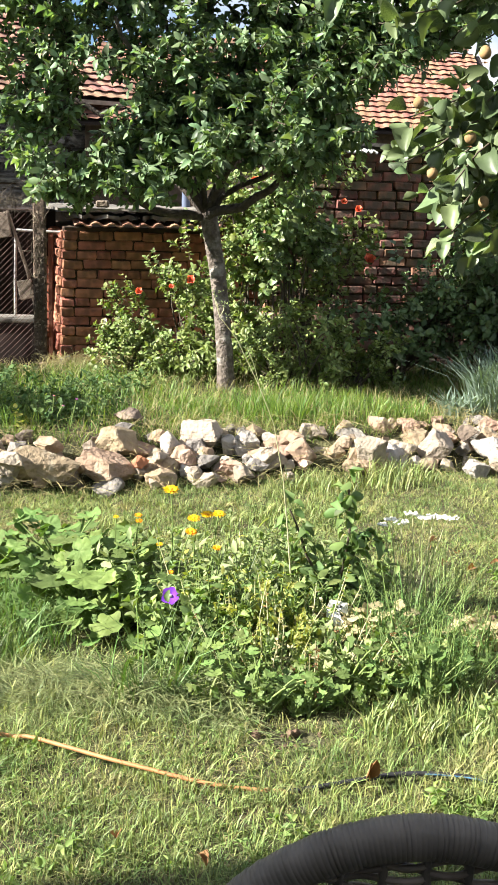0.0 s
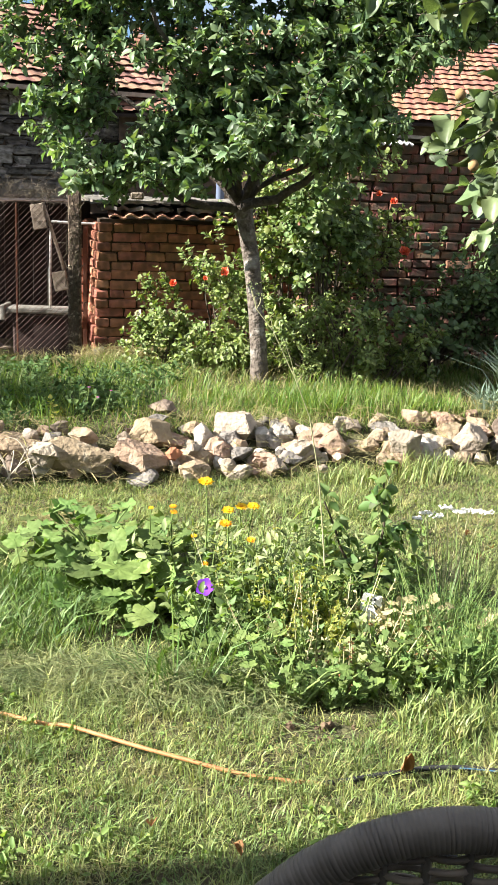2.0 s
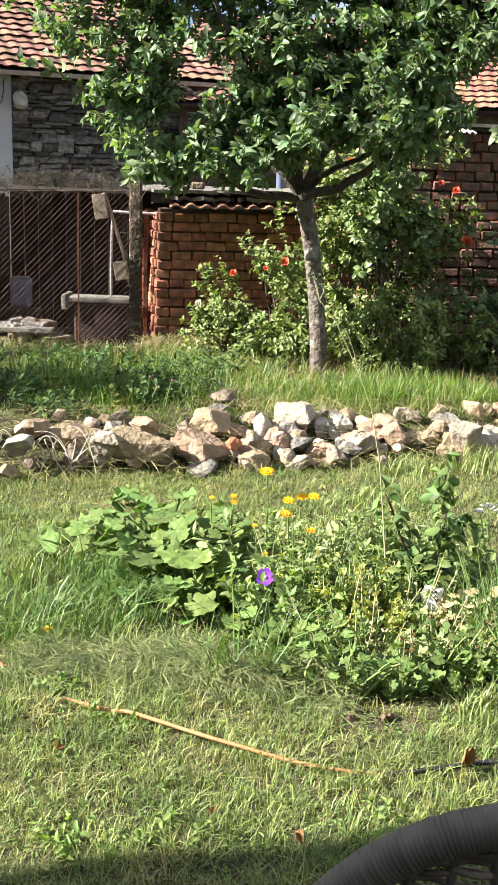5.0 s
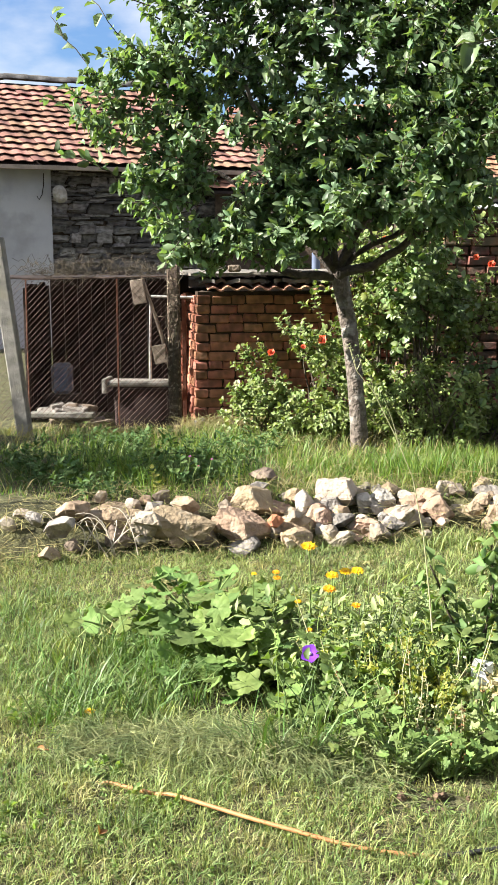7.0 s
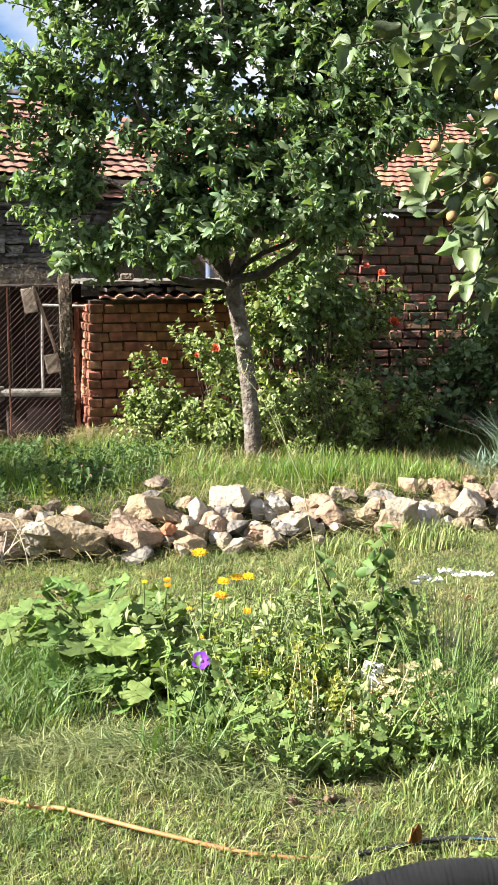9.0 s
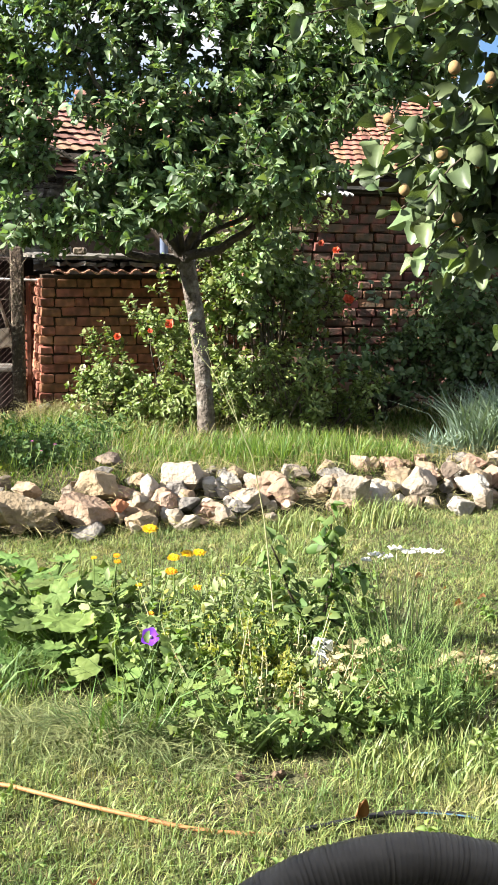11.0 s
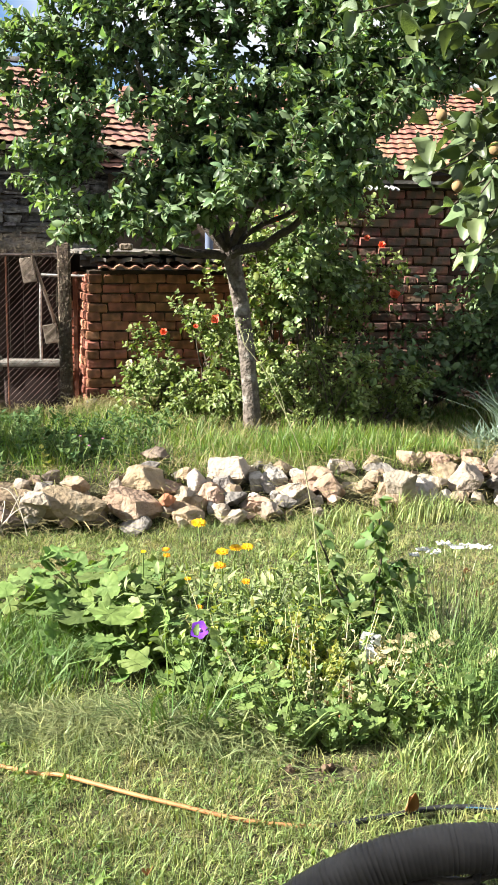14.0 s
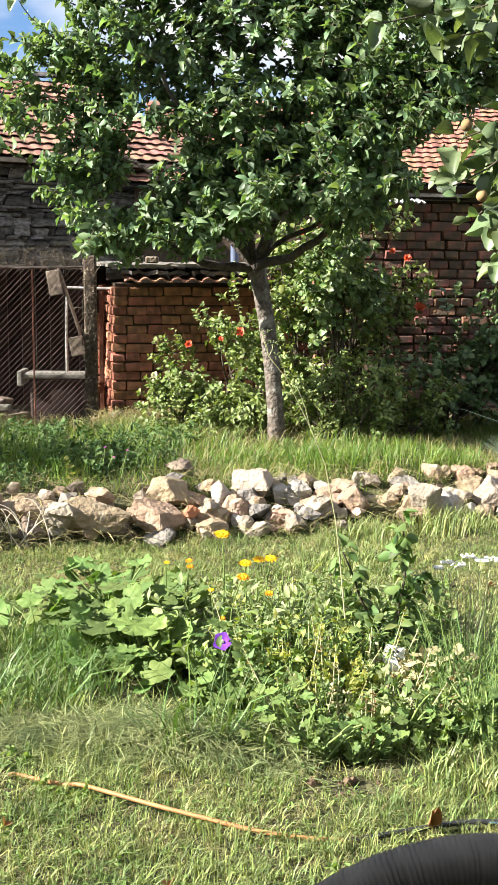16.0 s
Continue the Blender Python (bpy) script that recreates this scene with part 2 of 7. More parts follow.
def tube(points, radii, sides=8, cap=True):
    """Corners and faces of a tube along points."""
    pts = np.array(points, float)
    radii = np.broadcast_to(np.asarray(radii, float), (len(pts),))
    tang = np.gradient(pts, axis=0)
    tang /= np.linalg.norm(tang, axis=1)[:, None] + 1e-9
    ref = np.array([0.0, 0.0, 1.0]) if abs(tang[:, 2]).mean() < 0.8 else np.array([0.0, 1.0, 0.0])
    a = np.cross(tang, ref)
    a /= np.linalg.norm(a, axis=1)[:, None] + 1e-9
    b = np.cross(a, tang)
    ang = np.linspace(0, 2 * np.pi, sides, endpoint=False)
    ring = a[:, None] * np.cos(ang)[None, :, None] + b[:, None] * np.sin(ang)[None, :, None]
    verts = (pts[:, None] + ring * radii[:, None, None]).reshape(-1, 3)
    i, j = np.meshgrid(np.arange(len(pts) - 1), np.arange(sides), indexing="ij")
    k = (j + 1) % sides
    faces = np.stack([i * sides + j, i * sides + k, (i + 1) * sides + k, (i + 1) * sides + j], -1).reshape(-1, 4)
    return verts, faces


def tubes(name, lines, material, parent=None, label="", sides=6, smooth=True):
    """Many tubes in one mesh; lines are pairs of points and radii."""
    vs, fs, n = [], [], 0
    for points, radii in lines:
        v, f = tube(points, radii, sides)
        vs.append(v)
        fs.append(f + n)
        n += len(v)
    return arrays(name, np.concatenate(vs), np.concatenate(fs), material, parent, label, smooth)


def bent(a, b, wobble, n=7, sag=0.0, r=rng):
    """A wandering line from a to b."""
    a, b = np.array(a, float), np.array(b, float)
    s = np.linspace(0, 1, n)[:, None]
    off = np.cumsum(r.normal(0, 1, (n, 3)), axis=0)
    off -= off[0] + (off[-1] - off[0]) * s
    return a + (b - a) * s + off * wobble + np.array([0, 0, 1]) * sag * 4 * s * (1 - s)


def unit(v):
    return v / (np.linalg.norm(v, axis=-1, keepdims=True) + 1e-9)


def leaf_shape(width=0.5, segs=4, fold=0.15, curl=0.2, blunt=0.45, petiole=0.12, full=0.7):
    """A leaf one long, along y: midrib and two edges, folded along the midrib and curled down to the tip."""
    s = np.linspace(0, 1, segs + 1)
    w = width * 0.5 * np.sin(np.pi * s ** blunt) ** full
    w[0] = w[-1] = 0.0
    y = petiole + s * (1 - petiole)
    z = -curl * s ** 2
    verts = [(0.0, 0.0, 0.0)]
    mid, le, ri = [], [], []
    for k in range(segs + 1):
        mid.append(len(verts))
        verts.append((0, y[k], z[k]))
        if 0 < k < segs:
            le.append(len(verts))
            verts.append((-w[k], y[k], z[k] + fold * w[k] * 2))
            ri.append(len(verts))
            verts.append((w[k], y[k], z[k] + fold * w[k] * 2))
    tris = []
    for side in (le, ri):
        tris.append((mid[0], side[0], mid[1]))
        for k in range(len(side) - 1):
            tris += [(mid[k + 1], side[k], side[k + 1]), (mid[k + 1], side[k + 1], mid[k + 2])]
        tris.append((mid[-2], side[-1], mid[-1]))
    return np.array(verts, float), np.array(tris)


def cupped_leaf(width=0.62, cup=0.25, curl=0.25, wave=0.02, rows=8, cols=5, petiole=0.14, seed=0, point=0.78):
    """A broad oval leaf, one long, cupped across and curled along, with wavy margins."""
    r = np.random.default_rng(seed)
    verts = [(0.0, 0.0, 0.0), (0.012, 0.0, 0.0)]
    t = 0.5 - 0.5 * np.cos(np.linspace(0, np.pi, rows + 1))
    w = width * 0.5 * np.sin(np.pi * np.clip(t, 0.004, 0.9985) ** 0.88) ** point
    for k, s in enumerate(t):
        for u in np.linspace(-1, 1, cols):
            z = cup * (u * w[k]) ** 2 * 2 / width - curl * s ** 2 + wave * math.sin(s * 11 + u * 2 + seed) * abs(u)
            verts.append((u * w[k] + 0.03 * math.sin(s * 3 + seed), petiole + s * (1 - petiole), z))
    tris = [(0, 1, 2 + cols // 2)]
    for k in range(rows):
        for j in range(cols - 1):
            a = 2 + k * cols + j
            tris += [(a, a + 1, a + cols + 1), (a, a + cols + 1, a + cols)]
    return np.array(verts, float), np.array(tris)


def spread(shape, pos, axis, normal, size):
    """Corners and faces of many leaves of one shape."""
    v, f = shape
    axis = unit(axis)
    side = unit(np.cross(axis, normal))
    up = np.cross(side, axis)
    size = np.broadcast_to(size, (len(pos),))[:, None, None]
    out = pos[:, None] + size * (v[None, :, 0:1] * side[:, None] + v[None, :, 1:2] * axis[:, None] + v[None, :, 2:3] * up[:, None])
    faces = f[None] + (np.arange(len(pos)) * len(v))[:, None, None]
    return out.reshape(-1, 3), faces.reshape(-1, f.shape[1])


def joined(chunks):
    vs, fs, n = [], [], 0
    for v, f in chunks:
        vs.append(v)
        fs.append(f + n)
        n += len(v)
    return np.concatenate(vs), np.concatenate(fs)


def blades(pos, height, width, lean, r=rng, bend=0.5):
    """Grass blades: five corners each."""
    n = len(pos)
    az = r.uniform(0, 2 * np.pi, n)
    d = np.stack([np.cos(az), np.sin(az), np.zeros(n)], -1)
    s = np.stack([-np.sin(az + r.normal(0, 0.6, n)), np.cos(az), np.zeros(n)], -1)
    h, w, l = (np.broadcast_to(q, (n,))[:, None] for q in (height, width, lean))
    up = np.array([0, 0, 1.0])
    mid = pos + up * h * 0.55 + d * l * h * 0.35
    tip = pos + up * h * (1 - 0.35 * bend * l) + d * l * h
    v = np.stack([pos - s * w / 2, pos + s * w / 2, mid + s * w * 0.4, mid - s * w * 0.4, tip], 1)
    base = (np.arange(n) * 5)[:, None]
    return v.reshape(-1, 3), [base + np.array([[0, 1, 2, 3]]), base + np.array([[3, 2, 4]])]


# ---- ground ----
def bank_front(x):
    return 5.86 + 0.33 * np.clip(x, -2.2, 2.6)


def ground_z(x, y):
    x, y = np.asarray(x, float), np.asarray(y, float)
    s = np.clip((y - bank_front(x)) / 0.55, 0, 1)
    bumps = 0.012 * np.sin(x * 3.1 + 1.3 * np.sin(y * 2.3)) * np.sin(y * 2.7 + x) + 0.008 * np.sin(x * 7.7 + y * 5.1)
    dip = np.clip((y - 8.3) / 0.4, 0, 1) * np.clip((-1.38 - x) / 0.12, 0, 1) * np.clip((13 - y) / 2, 0, 1)
    return 0.19 * s * s * (3 - 2 * s) - 0.09 * dip + bumps * np.exp(-((y - 5) / 9.0) ** 2)


def make_ground():
    ys = np.r_[-60, -20, -8, -3, np.arange(-1, 12, 0.09), 13, 15, 18, 24, 40, 100, 400, 1500]
    xs = np.r_[-1200, -300, -80, -30, -12, -6, np.arange(-4, 4.01, 0.1), 6, 12, 30, 80, 300, 1200]
    gx, gy = np.meshgrid(xs, ys)
    gz = ground_z(gx, gy)
    n = len(xs)
    i, j = np.meshgrid(np.arange(len(ys) - 1), np.arange(n - 1), indexing="ij")
    q = np.stack([i * n + j, i * n + j + 1, (i + 1) * n + j + 1, (i + 1) * n + j], -1).reshape(-1, 4)
    ob = arrays("ground", np.stack([gx, gy, gz], -1).reshape(-1, 3), q, SOIL, smooth=True)
    tagged(ob, "garden soil with thin turf and a low raised terrace", "ground", kind="structure")


make_ground()


def make_lawn():
    r = np.random.default_rng(11)
    n = 610000
    x, y = r.uniform(-2.5, 2.3, n), 1.7 + 4.9 * r.random(n) ** 1.25
    x += np.where(r.random(n) < 0.12, r.normal(0, 0.9, n), 0.0)
    y += np.where(r.random(n) < 0.06, -1.5 * r.random(n) ** 2, 0.0)
    rim = 0.9 * r.random(n) ** 4
    keep = (x > -0.35 - rim - 0.35 * y) & (x < 0.4 + rim + 0.29 * y) & (y < bank_front(x) + 0.12)
    bed = (((x - 0.02) / (0.62 + 0.34 * np.clip((y - 3.2) / 0.9, 0, 1))) ** 4 + ((y - 3.85) / 0.78) ** 4 < 1)
    bare = ((x - 1.04) / 0.19) ** 2 + ((y - 3.62) / 0.3) ** 2 < 0.8 + 0.5 * r.random(n)
    bare |= ((x - 0.2) / 0.13) ** 2 + ((y - 3.0) / 0.07) ** 2 < 0.5 + 0.7 * r.random(n)
    bare |= ((x + 0.1) / 0.16) ** 2 + ((y - 3.32) / 0.09) ** 2 < 0.5 + 0.7 * r.random(n)
    keep &= ~(bed & (r.random(n) < 0.75)) & ~(bare & (r.random(n) < 0.93))
    x, y = x[keep], y[keep]
    clump = 0.5 + 0.5 * np.sin(x * 41 + 3 * np.sin(y * 23)) * np.sin(y * 29 + 2.5 * np.sin(x * 27))
    thin = r.random(len(x)) < 0.14 + 1.05 * clump
    x, y, clump = x[thin], y[thin], clump[thin]
    n = len(x)
    patch = 0.5 + 0.5 * np.sin(x * 4.0 + 2 * np.sin(y * 3.0)) * np.sin(y * 3.7 + 1.5 * x)
    worn = np.clip((y - 4.3) / 0.5, 0, 1)
    h = (0.014 + 0.040 * r.random(n) ** 1.7) * (0.50 + 0.45 * patch + 0.7 * clump) * (1 - 0.08 * worn) * np.where((x > 0.55) & (y > 3.9), 0.75, 1.0)
    pos = np.stack([x, y, ground_z(x, y) - 0.004], -1)
    v, f = blades(pos, h, 0.0017 + 0.0024 * r.random(n), 0.1 + 1.7 * r.random(n) ** 1.4, r)
    ob = arrays("lawn_grass", v, f, GRASS)
    tagged(ob, "short sunlit green lawn grass", "grass", kind="stuff")
    dry = r.random(n) < 0.07 + 0.14 * (1 - patch) + 0.05 * worn
    pos = pos[dry] + [0, 0, 0.004]
    v, f = blades(pos, 0.008 + 0.026 * r.random(len(pos)), 0.0024, 0.8 + 2.2 * r.random(len(pos)), r)
    ob = arrays("dry_grass", v, f, STRAW)
    tagged(ob, "dry straw-coloured blades lying in the lawn", "grass", kind="stuff")
    # clover and other small round leaves low in the turf
    n = 11000
    x, y = r.uniform(-1.6, 1.6, n), 1.8 + 4.0 * r.random(n) ** 1.3
    ok = (x > -0.3 - 0.33 * y) & (x < 0.4 + 0.27 * y) & (np.sin(x * 6 + 2 * np.sin(y * 5)) * np.sin(y * 7 + 3 * x) > -0.25 + 0.5 * r.random(n)) & (y < bank_front(x))
    x, y = x[ok], y[ok]
    n = len(x)
    pos = np.stack([x, y, ground_z(x, y) + 0.006 + 0.022 * r.random(n)], -1)
    az = r.uniform(0, 6.283, n)
    v, f = spread(leaf_shape(0.85, 3, 0.03, 0.15, 0.8, 0.0), pos, np.stack([np.cos(az), np.sin(az), r.normal(0.1, 0.25, n)], -1), unit(np.array([0, -0.15, 1.0]) + r.normal(0, 0.3, (n, 3))), 0.008 + 0.014 * r.random(n) ** 2)
    tagged(arrays("clover", v, f, LEAF_CLOVER, smooth=True), "small clover and weed leaves in the lawn", "clover", kind="stuff")
    # the terrace behind the stones
    n = 80000
    x, y = r.uniform(-3.6, 3.4, n), r.uniform(6.0, 9.1, n)
    keep = (y > bank_front(x) + 0.38) & (r.random(n) > 0.55 * (x < -0.6) * (y < 8.0))
    x, y = x[keep], y[keep]
    n = len(x)
    tall = 0.5 + 0.5 * np.sin(x * 2.2 + 1.0) * np.sin(y * 2.9)
    h = (0.02 + 0.085 * r.random(n) ** 1.6) * (0.45 + 0.95 * tall) * np.where((x < -1.2) & (y > 7.7), 0.5, 1.0) * (0.6 + 0.6 * (0.5 + 0.5 * np.sin(x * 19 + 3 * np.sin(y * 13)) * np.sin(y * 17 + 2 * x)))
    pos = np.stack([x, y, ground_z(x, y) - 0.01], -1)
    v, f = blades(pos, h, 0.0035 + 0.0035 * r.random(n), 0.2 + 1.3 * r.random(n), r)
    ob = arrays("terrace_grass", v, f, GRASS_TALL)
    tagged(ob, "taller unmown grass on the terrace", "grass", kind="stuff")
    dry = r.random(n) < 0.15
    pos = pos[dry] + [0, 0, 0.01]
    v, f = blades(pos, 0.05 + 0.10 * r.random(len(pos)), 0.004, 0.5 + 1.2 * r.random(len(pos)), r)
    tagged(arrays("dry_terrace_grass", v, f, STRAW), "dry yellow blades in the terrace grass", "grass", kind="stuff")


make_lawn()


# ---- brick walls ----
def turned(ob, x, y, degrees):
    """ob turned about the upright line through (x, y)."""
    bpy.context.view_layer.update()
    m = Matrix.Translation((x, y, 0)) @ Matrix.Rotation(radians(degrees), 4, "Z") @ Matrix.Translation((-x, -y, 0))
    ob.matrix_basis = m @ ob.matrix_basis
    return ob


def brick_mesh(name, length, height, depth, seed):
    r = random.Random(seed)
    bm = bmesh.new()
    box(bm, -length / 2, length / 2, -depth / 2, depth / 2, -height / 2, height / 2, 0.009)
    for v in bm.verts:
        v.co += Vector((r.uniform(-1, 1), r.uniform(-1, 1), r.uniform(-1, 1))) * 0.005
    me = bpy.data.meshes.new(name)
    bm.to_mesh(me)
    bm.free()
    me.materials.append(BRICK)
    return me


STRETCHER = [brick_mesh("brick", 0.216, 0.0670, 0.12, k) for k in range(4)]
BAT = [brick_mesh("brick", 0.156, 0.064, 0.12, 20 + k) for k in range(2)]
HEADER = [brick_mesh("brick", 0.106, 0.0670, 0.12, 9 + k) for k in range(3)]


def brick_wall(name, x0, x1, y, z0, z1, thick, label, pieces=True, seed=1, batter=0.0):
    """A wall along x whose front faces -y: a mud core and bricks proud of it."""
    r = random.Random(seed)
    bm = bmesh.new()
    box(bm, x0 + 0.012, x1 - 0.012, y + 0.027, y + thick, z0, z1 - 0.01)
    wall = part(name, bm, MUD)
    tagged(wall, label, "wall", kind="structure")
    z, row = z0 + 0.034, 0
    while z < z1 - 0.03:
        x = x0 + r.uniform(-0.008, 0.008) - batter * (z1 - z)
        first = True
        while x < x1 - 0.05:
            head = (first and row % 2) or r.random() < 0.24
            long = 0.104 if head else 0.214
            if x + long > x1 + 0.06:
                long, head = 0.104, True
            mesh = r.choice(HEADER if head else STRETCHER)
            if not head and r.random() < 0.42:
                mesh, long = r.choice(BAT), 0.154
            ob = new("brick", mesh)
            ob.parent = wall
            ob.location = (x + long / 2, y + 0.06 + r.uniform(-0.009, 0.009), z + r.uniform(-0.004, 0.004))
            ob.rotation_euler = (r.uniform(-0.02, 0.02), r.uniform(-0.012, 0.012) + (math.pi if r.random() < 0.5 else 0), r.uniform(-0.025, 0.025))
            x += long + r.uniform(0.004, 0.018)
            first = False
        z += 0.0755 + r.uniform(-0.001, 0.001)
        row += 1
    return wall


SHED = (-1.31, 9.05, 13.5)
shed_wall = brick_wall("wall_shed", -1.31, 0.34, 9.05, 0.16, 1.25, 0.25, "old red brick shed wall laid in mud", seed=4, batter=0.03)
house_wall = brick_wall("wall_outbuilding", 0.30, 3.1, 9.14, 0.16, 1.92, 0.25, "shade-darkened brown brick outbuilding wall behind shrubs", seed=5)


def side_wall():
    """The sunlit end of the shed, running back from the front."""
    r = random.Random(8)
    bm = bmesh.new()
    box(bm, -1.275, -1.08, 9.31, 10.7, 0.05, 1.24)
    wall = part("wall_shed_side", bm, MUD)
    tagged(wall, "sunlit end wall of the brick shed", "wall", kind="structure")
    z, row = 0.1185, 1
    while z < 1.22:
        y = 9.19 + (0.06 if row % 2 else 0.0)
        for _ in range(7):
            ob = new("brick", r.choice(STRETCHER))
            ob.parent = wall
            y_mid = y + 0.108
            ob.location = (-1.262 - 0.03 * (1.25 - z) + r.uniform(-0.01, 0.01), y_mid, z)
            ob.rotation_euler = (0, 0, math.pi / 2 + r.uniform(-0.03, 0.03))
            y += 0.226
        z += 0.0755
        row += 1
    return wall


# browner brick for the outbuilding, with the wall's shade darkening its colour
SHADED_BROWN_BRICK = mat("shade-darkened brown brick", (0.31, 0.14, 0.098), 0.92, (0.22, 0.098, 0.07), 14, bump=0.5, bump_scale=45, obj=0.42, stain=(0.14, 0.10, 0.075), stain_scale=5, stain_at=0.52, dist=0.012)
SHADED_BROWN = {}
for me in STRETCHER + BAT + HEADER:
    SHADED_BROWN[me.name] = me.copy()
    SHADED_BROWN[me.name].materials.clear()
    SHADED_BROWN[me.name].materials.append(SHADED_BROWN_BRICK)
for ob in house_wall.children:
    ob.data = SHADED_BROWN[ob.data.name]

shed_side = side_wall()
for ob in (shed_wall, shed_side):
    turned(ob, *SHED)
turned(house_wall, 0.36, 9.12, 10.0)


def slab(name, x0, x1, y0, y1, z0, z1, material, seed, parent=None, label="", rough=0.008, n=(14, 6)):
    """A worn sheet or slab with an uneven rim."""
    r = np.random.default_rng(seed)
    bm = bmesh.new()
    nx, ny = n
    top, bot = [], []
    for j in range(ny + 1):
        for i in range(nx + 1):
            edge = i in (0, nx) or j in (0, ny)
            dx, dy = r.normal(0, rough * (2.0 if edge else 1), 2)
            x, y = x0 + (x1 - x0) * i / nx + dx, y0 + (y1 - y0) * j / ny + dy
            dz = r.normal(0, rough * 0.5)
            top.append(bm.verts.new((x, y, z1 + dz)))
            bot.append(bm.verts.new((x, y, z0 + dz)))
    w = nx + 1
    for j in range(ny):
        for i in range(nx):
            a = j * w + i
            bm.faces.new((top[a], top[a + 1], top[a + w + 1], top[a + w]))
            bm.faces.new((bot[a], bot[a + w], bot[a + w + 1], bot[a + 1]))
    ring = [i for i in range(w)] + [j * w + nx for j in range(1, ny + 1)] + [ny * w + i for i in range(nx - 1, -1, -1)] + [j * w for j in range(ny - 1, 0, -1)]
    for a, b in zip(ring, ring[1:] + ring[:1]):
        bm.faces.new((top[b], top[a], bot[a], bot[b]))
    return part(name, bm, material, parent, label)


def tile_mesh(name, wide=0.22, long=0.40, seed=0):
    """An interlocking clay tile: a roll and a pan, with thickness; its lower end at y = 0, rising to +y."""
    prof = [(0.0, 0.0), (0.035, 0.020), (0.075, 0.030), (0.115, 0.022), (0.145, 0.004), (0.185, -0.004), (0.225, 0.004)]
    bm = bmesh.new()
    rows = []
    for y in (0.0, long):
        rows.append([bm.verts.new((x - 0.11, y, z)) for x, z in prof])
        rows.append([bm.verts.new((x - 0.11, y, z - 0.016)) for x, z in prof])
    for k in range(len(prof) - 1):
        bm.faces.new((rows[0][k], rows[0][k + 1], rows[2][k + 1], rows[2][k]))
        bm.faces.new((rows[1][k], rows[1][k + 1], rows[0][k + 1], rows[0][k]))
        bm.faces.new((rows[3][k + 1], rows[3][k], rows[2][k], rows[2][k + 1]))
    me = bpy.data.meshes.new(name)
    bm.to_mesh(me)
    bm.free()
    me.materials.append(TILE)
    return me


TILE_MESH = tile_mesh("tile")


def roof(name, x0, x1, y0, z0, y1, z1, label, seed, pitch=0.33, wide=0.215, lift=0.0, pieces=True, relief=1.0, mesh=None, material=TILE, step=0.016, ridge=None):
    """A tiled slope from the eave (y0, z0) up to the ridge (y1, z1). lift: how far the x1 end sinks."""
    r = random.Random(seed)
    ang = math.atan2(z1 - z0, y1 - y0)
    bm = bmesh.new()
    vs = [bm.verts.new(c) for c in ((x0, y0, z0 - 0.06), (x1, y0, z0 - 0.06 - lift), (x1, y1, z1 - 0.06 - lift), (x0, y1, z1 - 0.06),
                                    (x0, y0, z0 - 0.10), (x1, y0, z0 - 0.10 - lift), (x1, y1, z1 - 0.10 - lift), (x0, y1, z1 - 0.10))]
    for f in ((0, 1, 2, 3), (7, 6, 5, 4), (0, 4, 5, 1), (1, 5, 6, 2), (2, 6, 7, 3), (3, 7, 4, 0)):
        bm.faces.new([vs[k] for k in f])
    deck = part(name, bm, DARK_WITH_SHADE)
    tagged(deck, label, "roof", kind="structure")
    length = math.hypot(y1 - y0, z1 - z0)
    rows, cols = int(length / pitch), int((x1 - x0) / wide)
    chunks = []
    src = np.array([v.co[:] for v in TILE_MESH.vertices])
    quads = np.array([p.vertices[:] for p in TILE_MESH.polygons])
    for j in range(rows):
        d = j * pitch - 0.04
        for i in range(cols):
            x = x0 + (i + 0.5) * wide
            q = (x - x0) / (x1 - x0)
            place = (x + r.uniform(-0.008, 0.008), y0 + d * math.cos(ang), z0 + d * math.sin(ang) - lift * q + 0.012 + r.uniform(-0.006, 0.006))
            turn = (ang - step / pitch * 0.9 + r.uniform(-0.02, 0.02), r.uniform(-0.03, 0.03), r.uniform(-0.03, 0.03))
            if pieces:
                ob = new("tile", mesh or TILE_MESH)
                ob.parent, ob.location, ob.rotation_euler = deck, place, turn
                ob.scale = (wide / 0.215, pitch * 1.35 / 0.40, relief)
            else:
                chunks.append((src * [wide / 0.215, pitch * 1.35 / 0.40, relief] @ np.array(Euler(turn).to_matrix()).T + place, quads))
    if chunks:
        tagged(arrays("tiles", *joined(chunks), TILE, deck), kind="stuff")
    # ridge caps
    for i in range(int((x1 - x0) / 0.36)):
        q = (i + 0.5) * 0.36 / (x1 - x0)
        s = np.linspace(0, math.pi, 7)
        v = np.array([(e, math.cos(k) * (0.10 + 0.01 * (e > 0)), math.sin(k) * 0.09) for e in (-0.19, 0.19) for k in s])
        f = np.array([(k, k + 1, k + 8, k + 7) for k in range(6)])
        cap = arrays("ridge_tile", v, f, ridge or material, deck)
        cap.location = (x0 + (i + 0.5) * 0.36, y1 - 0.02, z1 - lift * q + 0.0 + r.uniform(-0.01, 0.01))
    return deck


# ---- the shed's roof ----
shed_roof = thing("shed_roof", "patched shed roof of grey sheets over clay tiles", "roof", (-0.6, 9.2, 1.25), kind="structure")
def under(ob, parent):
    ob.parent = parent
    ob.matrix_parent_inverse = Matrix.Translation(parent.location).inverted()
    return ob
under(slab("sheet", -1.42, 0.35, 8.92, 10.9, 1.372, 1.394, OLDSHEET, 3, rough=0.011, n=(26, 9)), shed_roof)
under(slab("slate", -1.24, -0.72, 8.96, 9.6, 1.315, 1.342, ROOFSHEET, 4, rough=0.016), shed_roof)
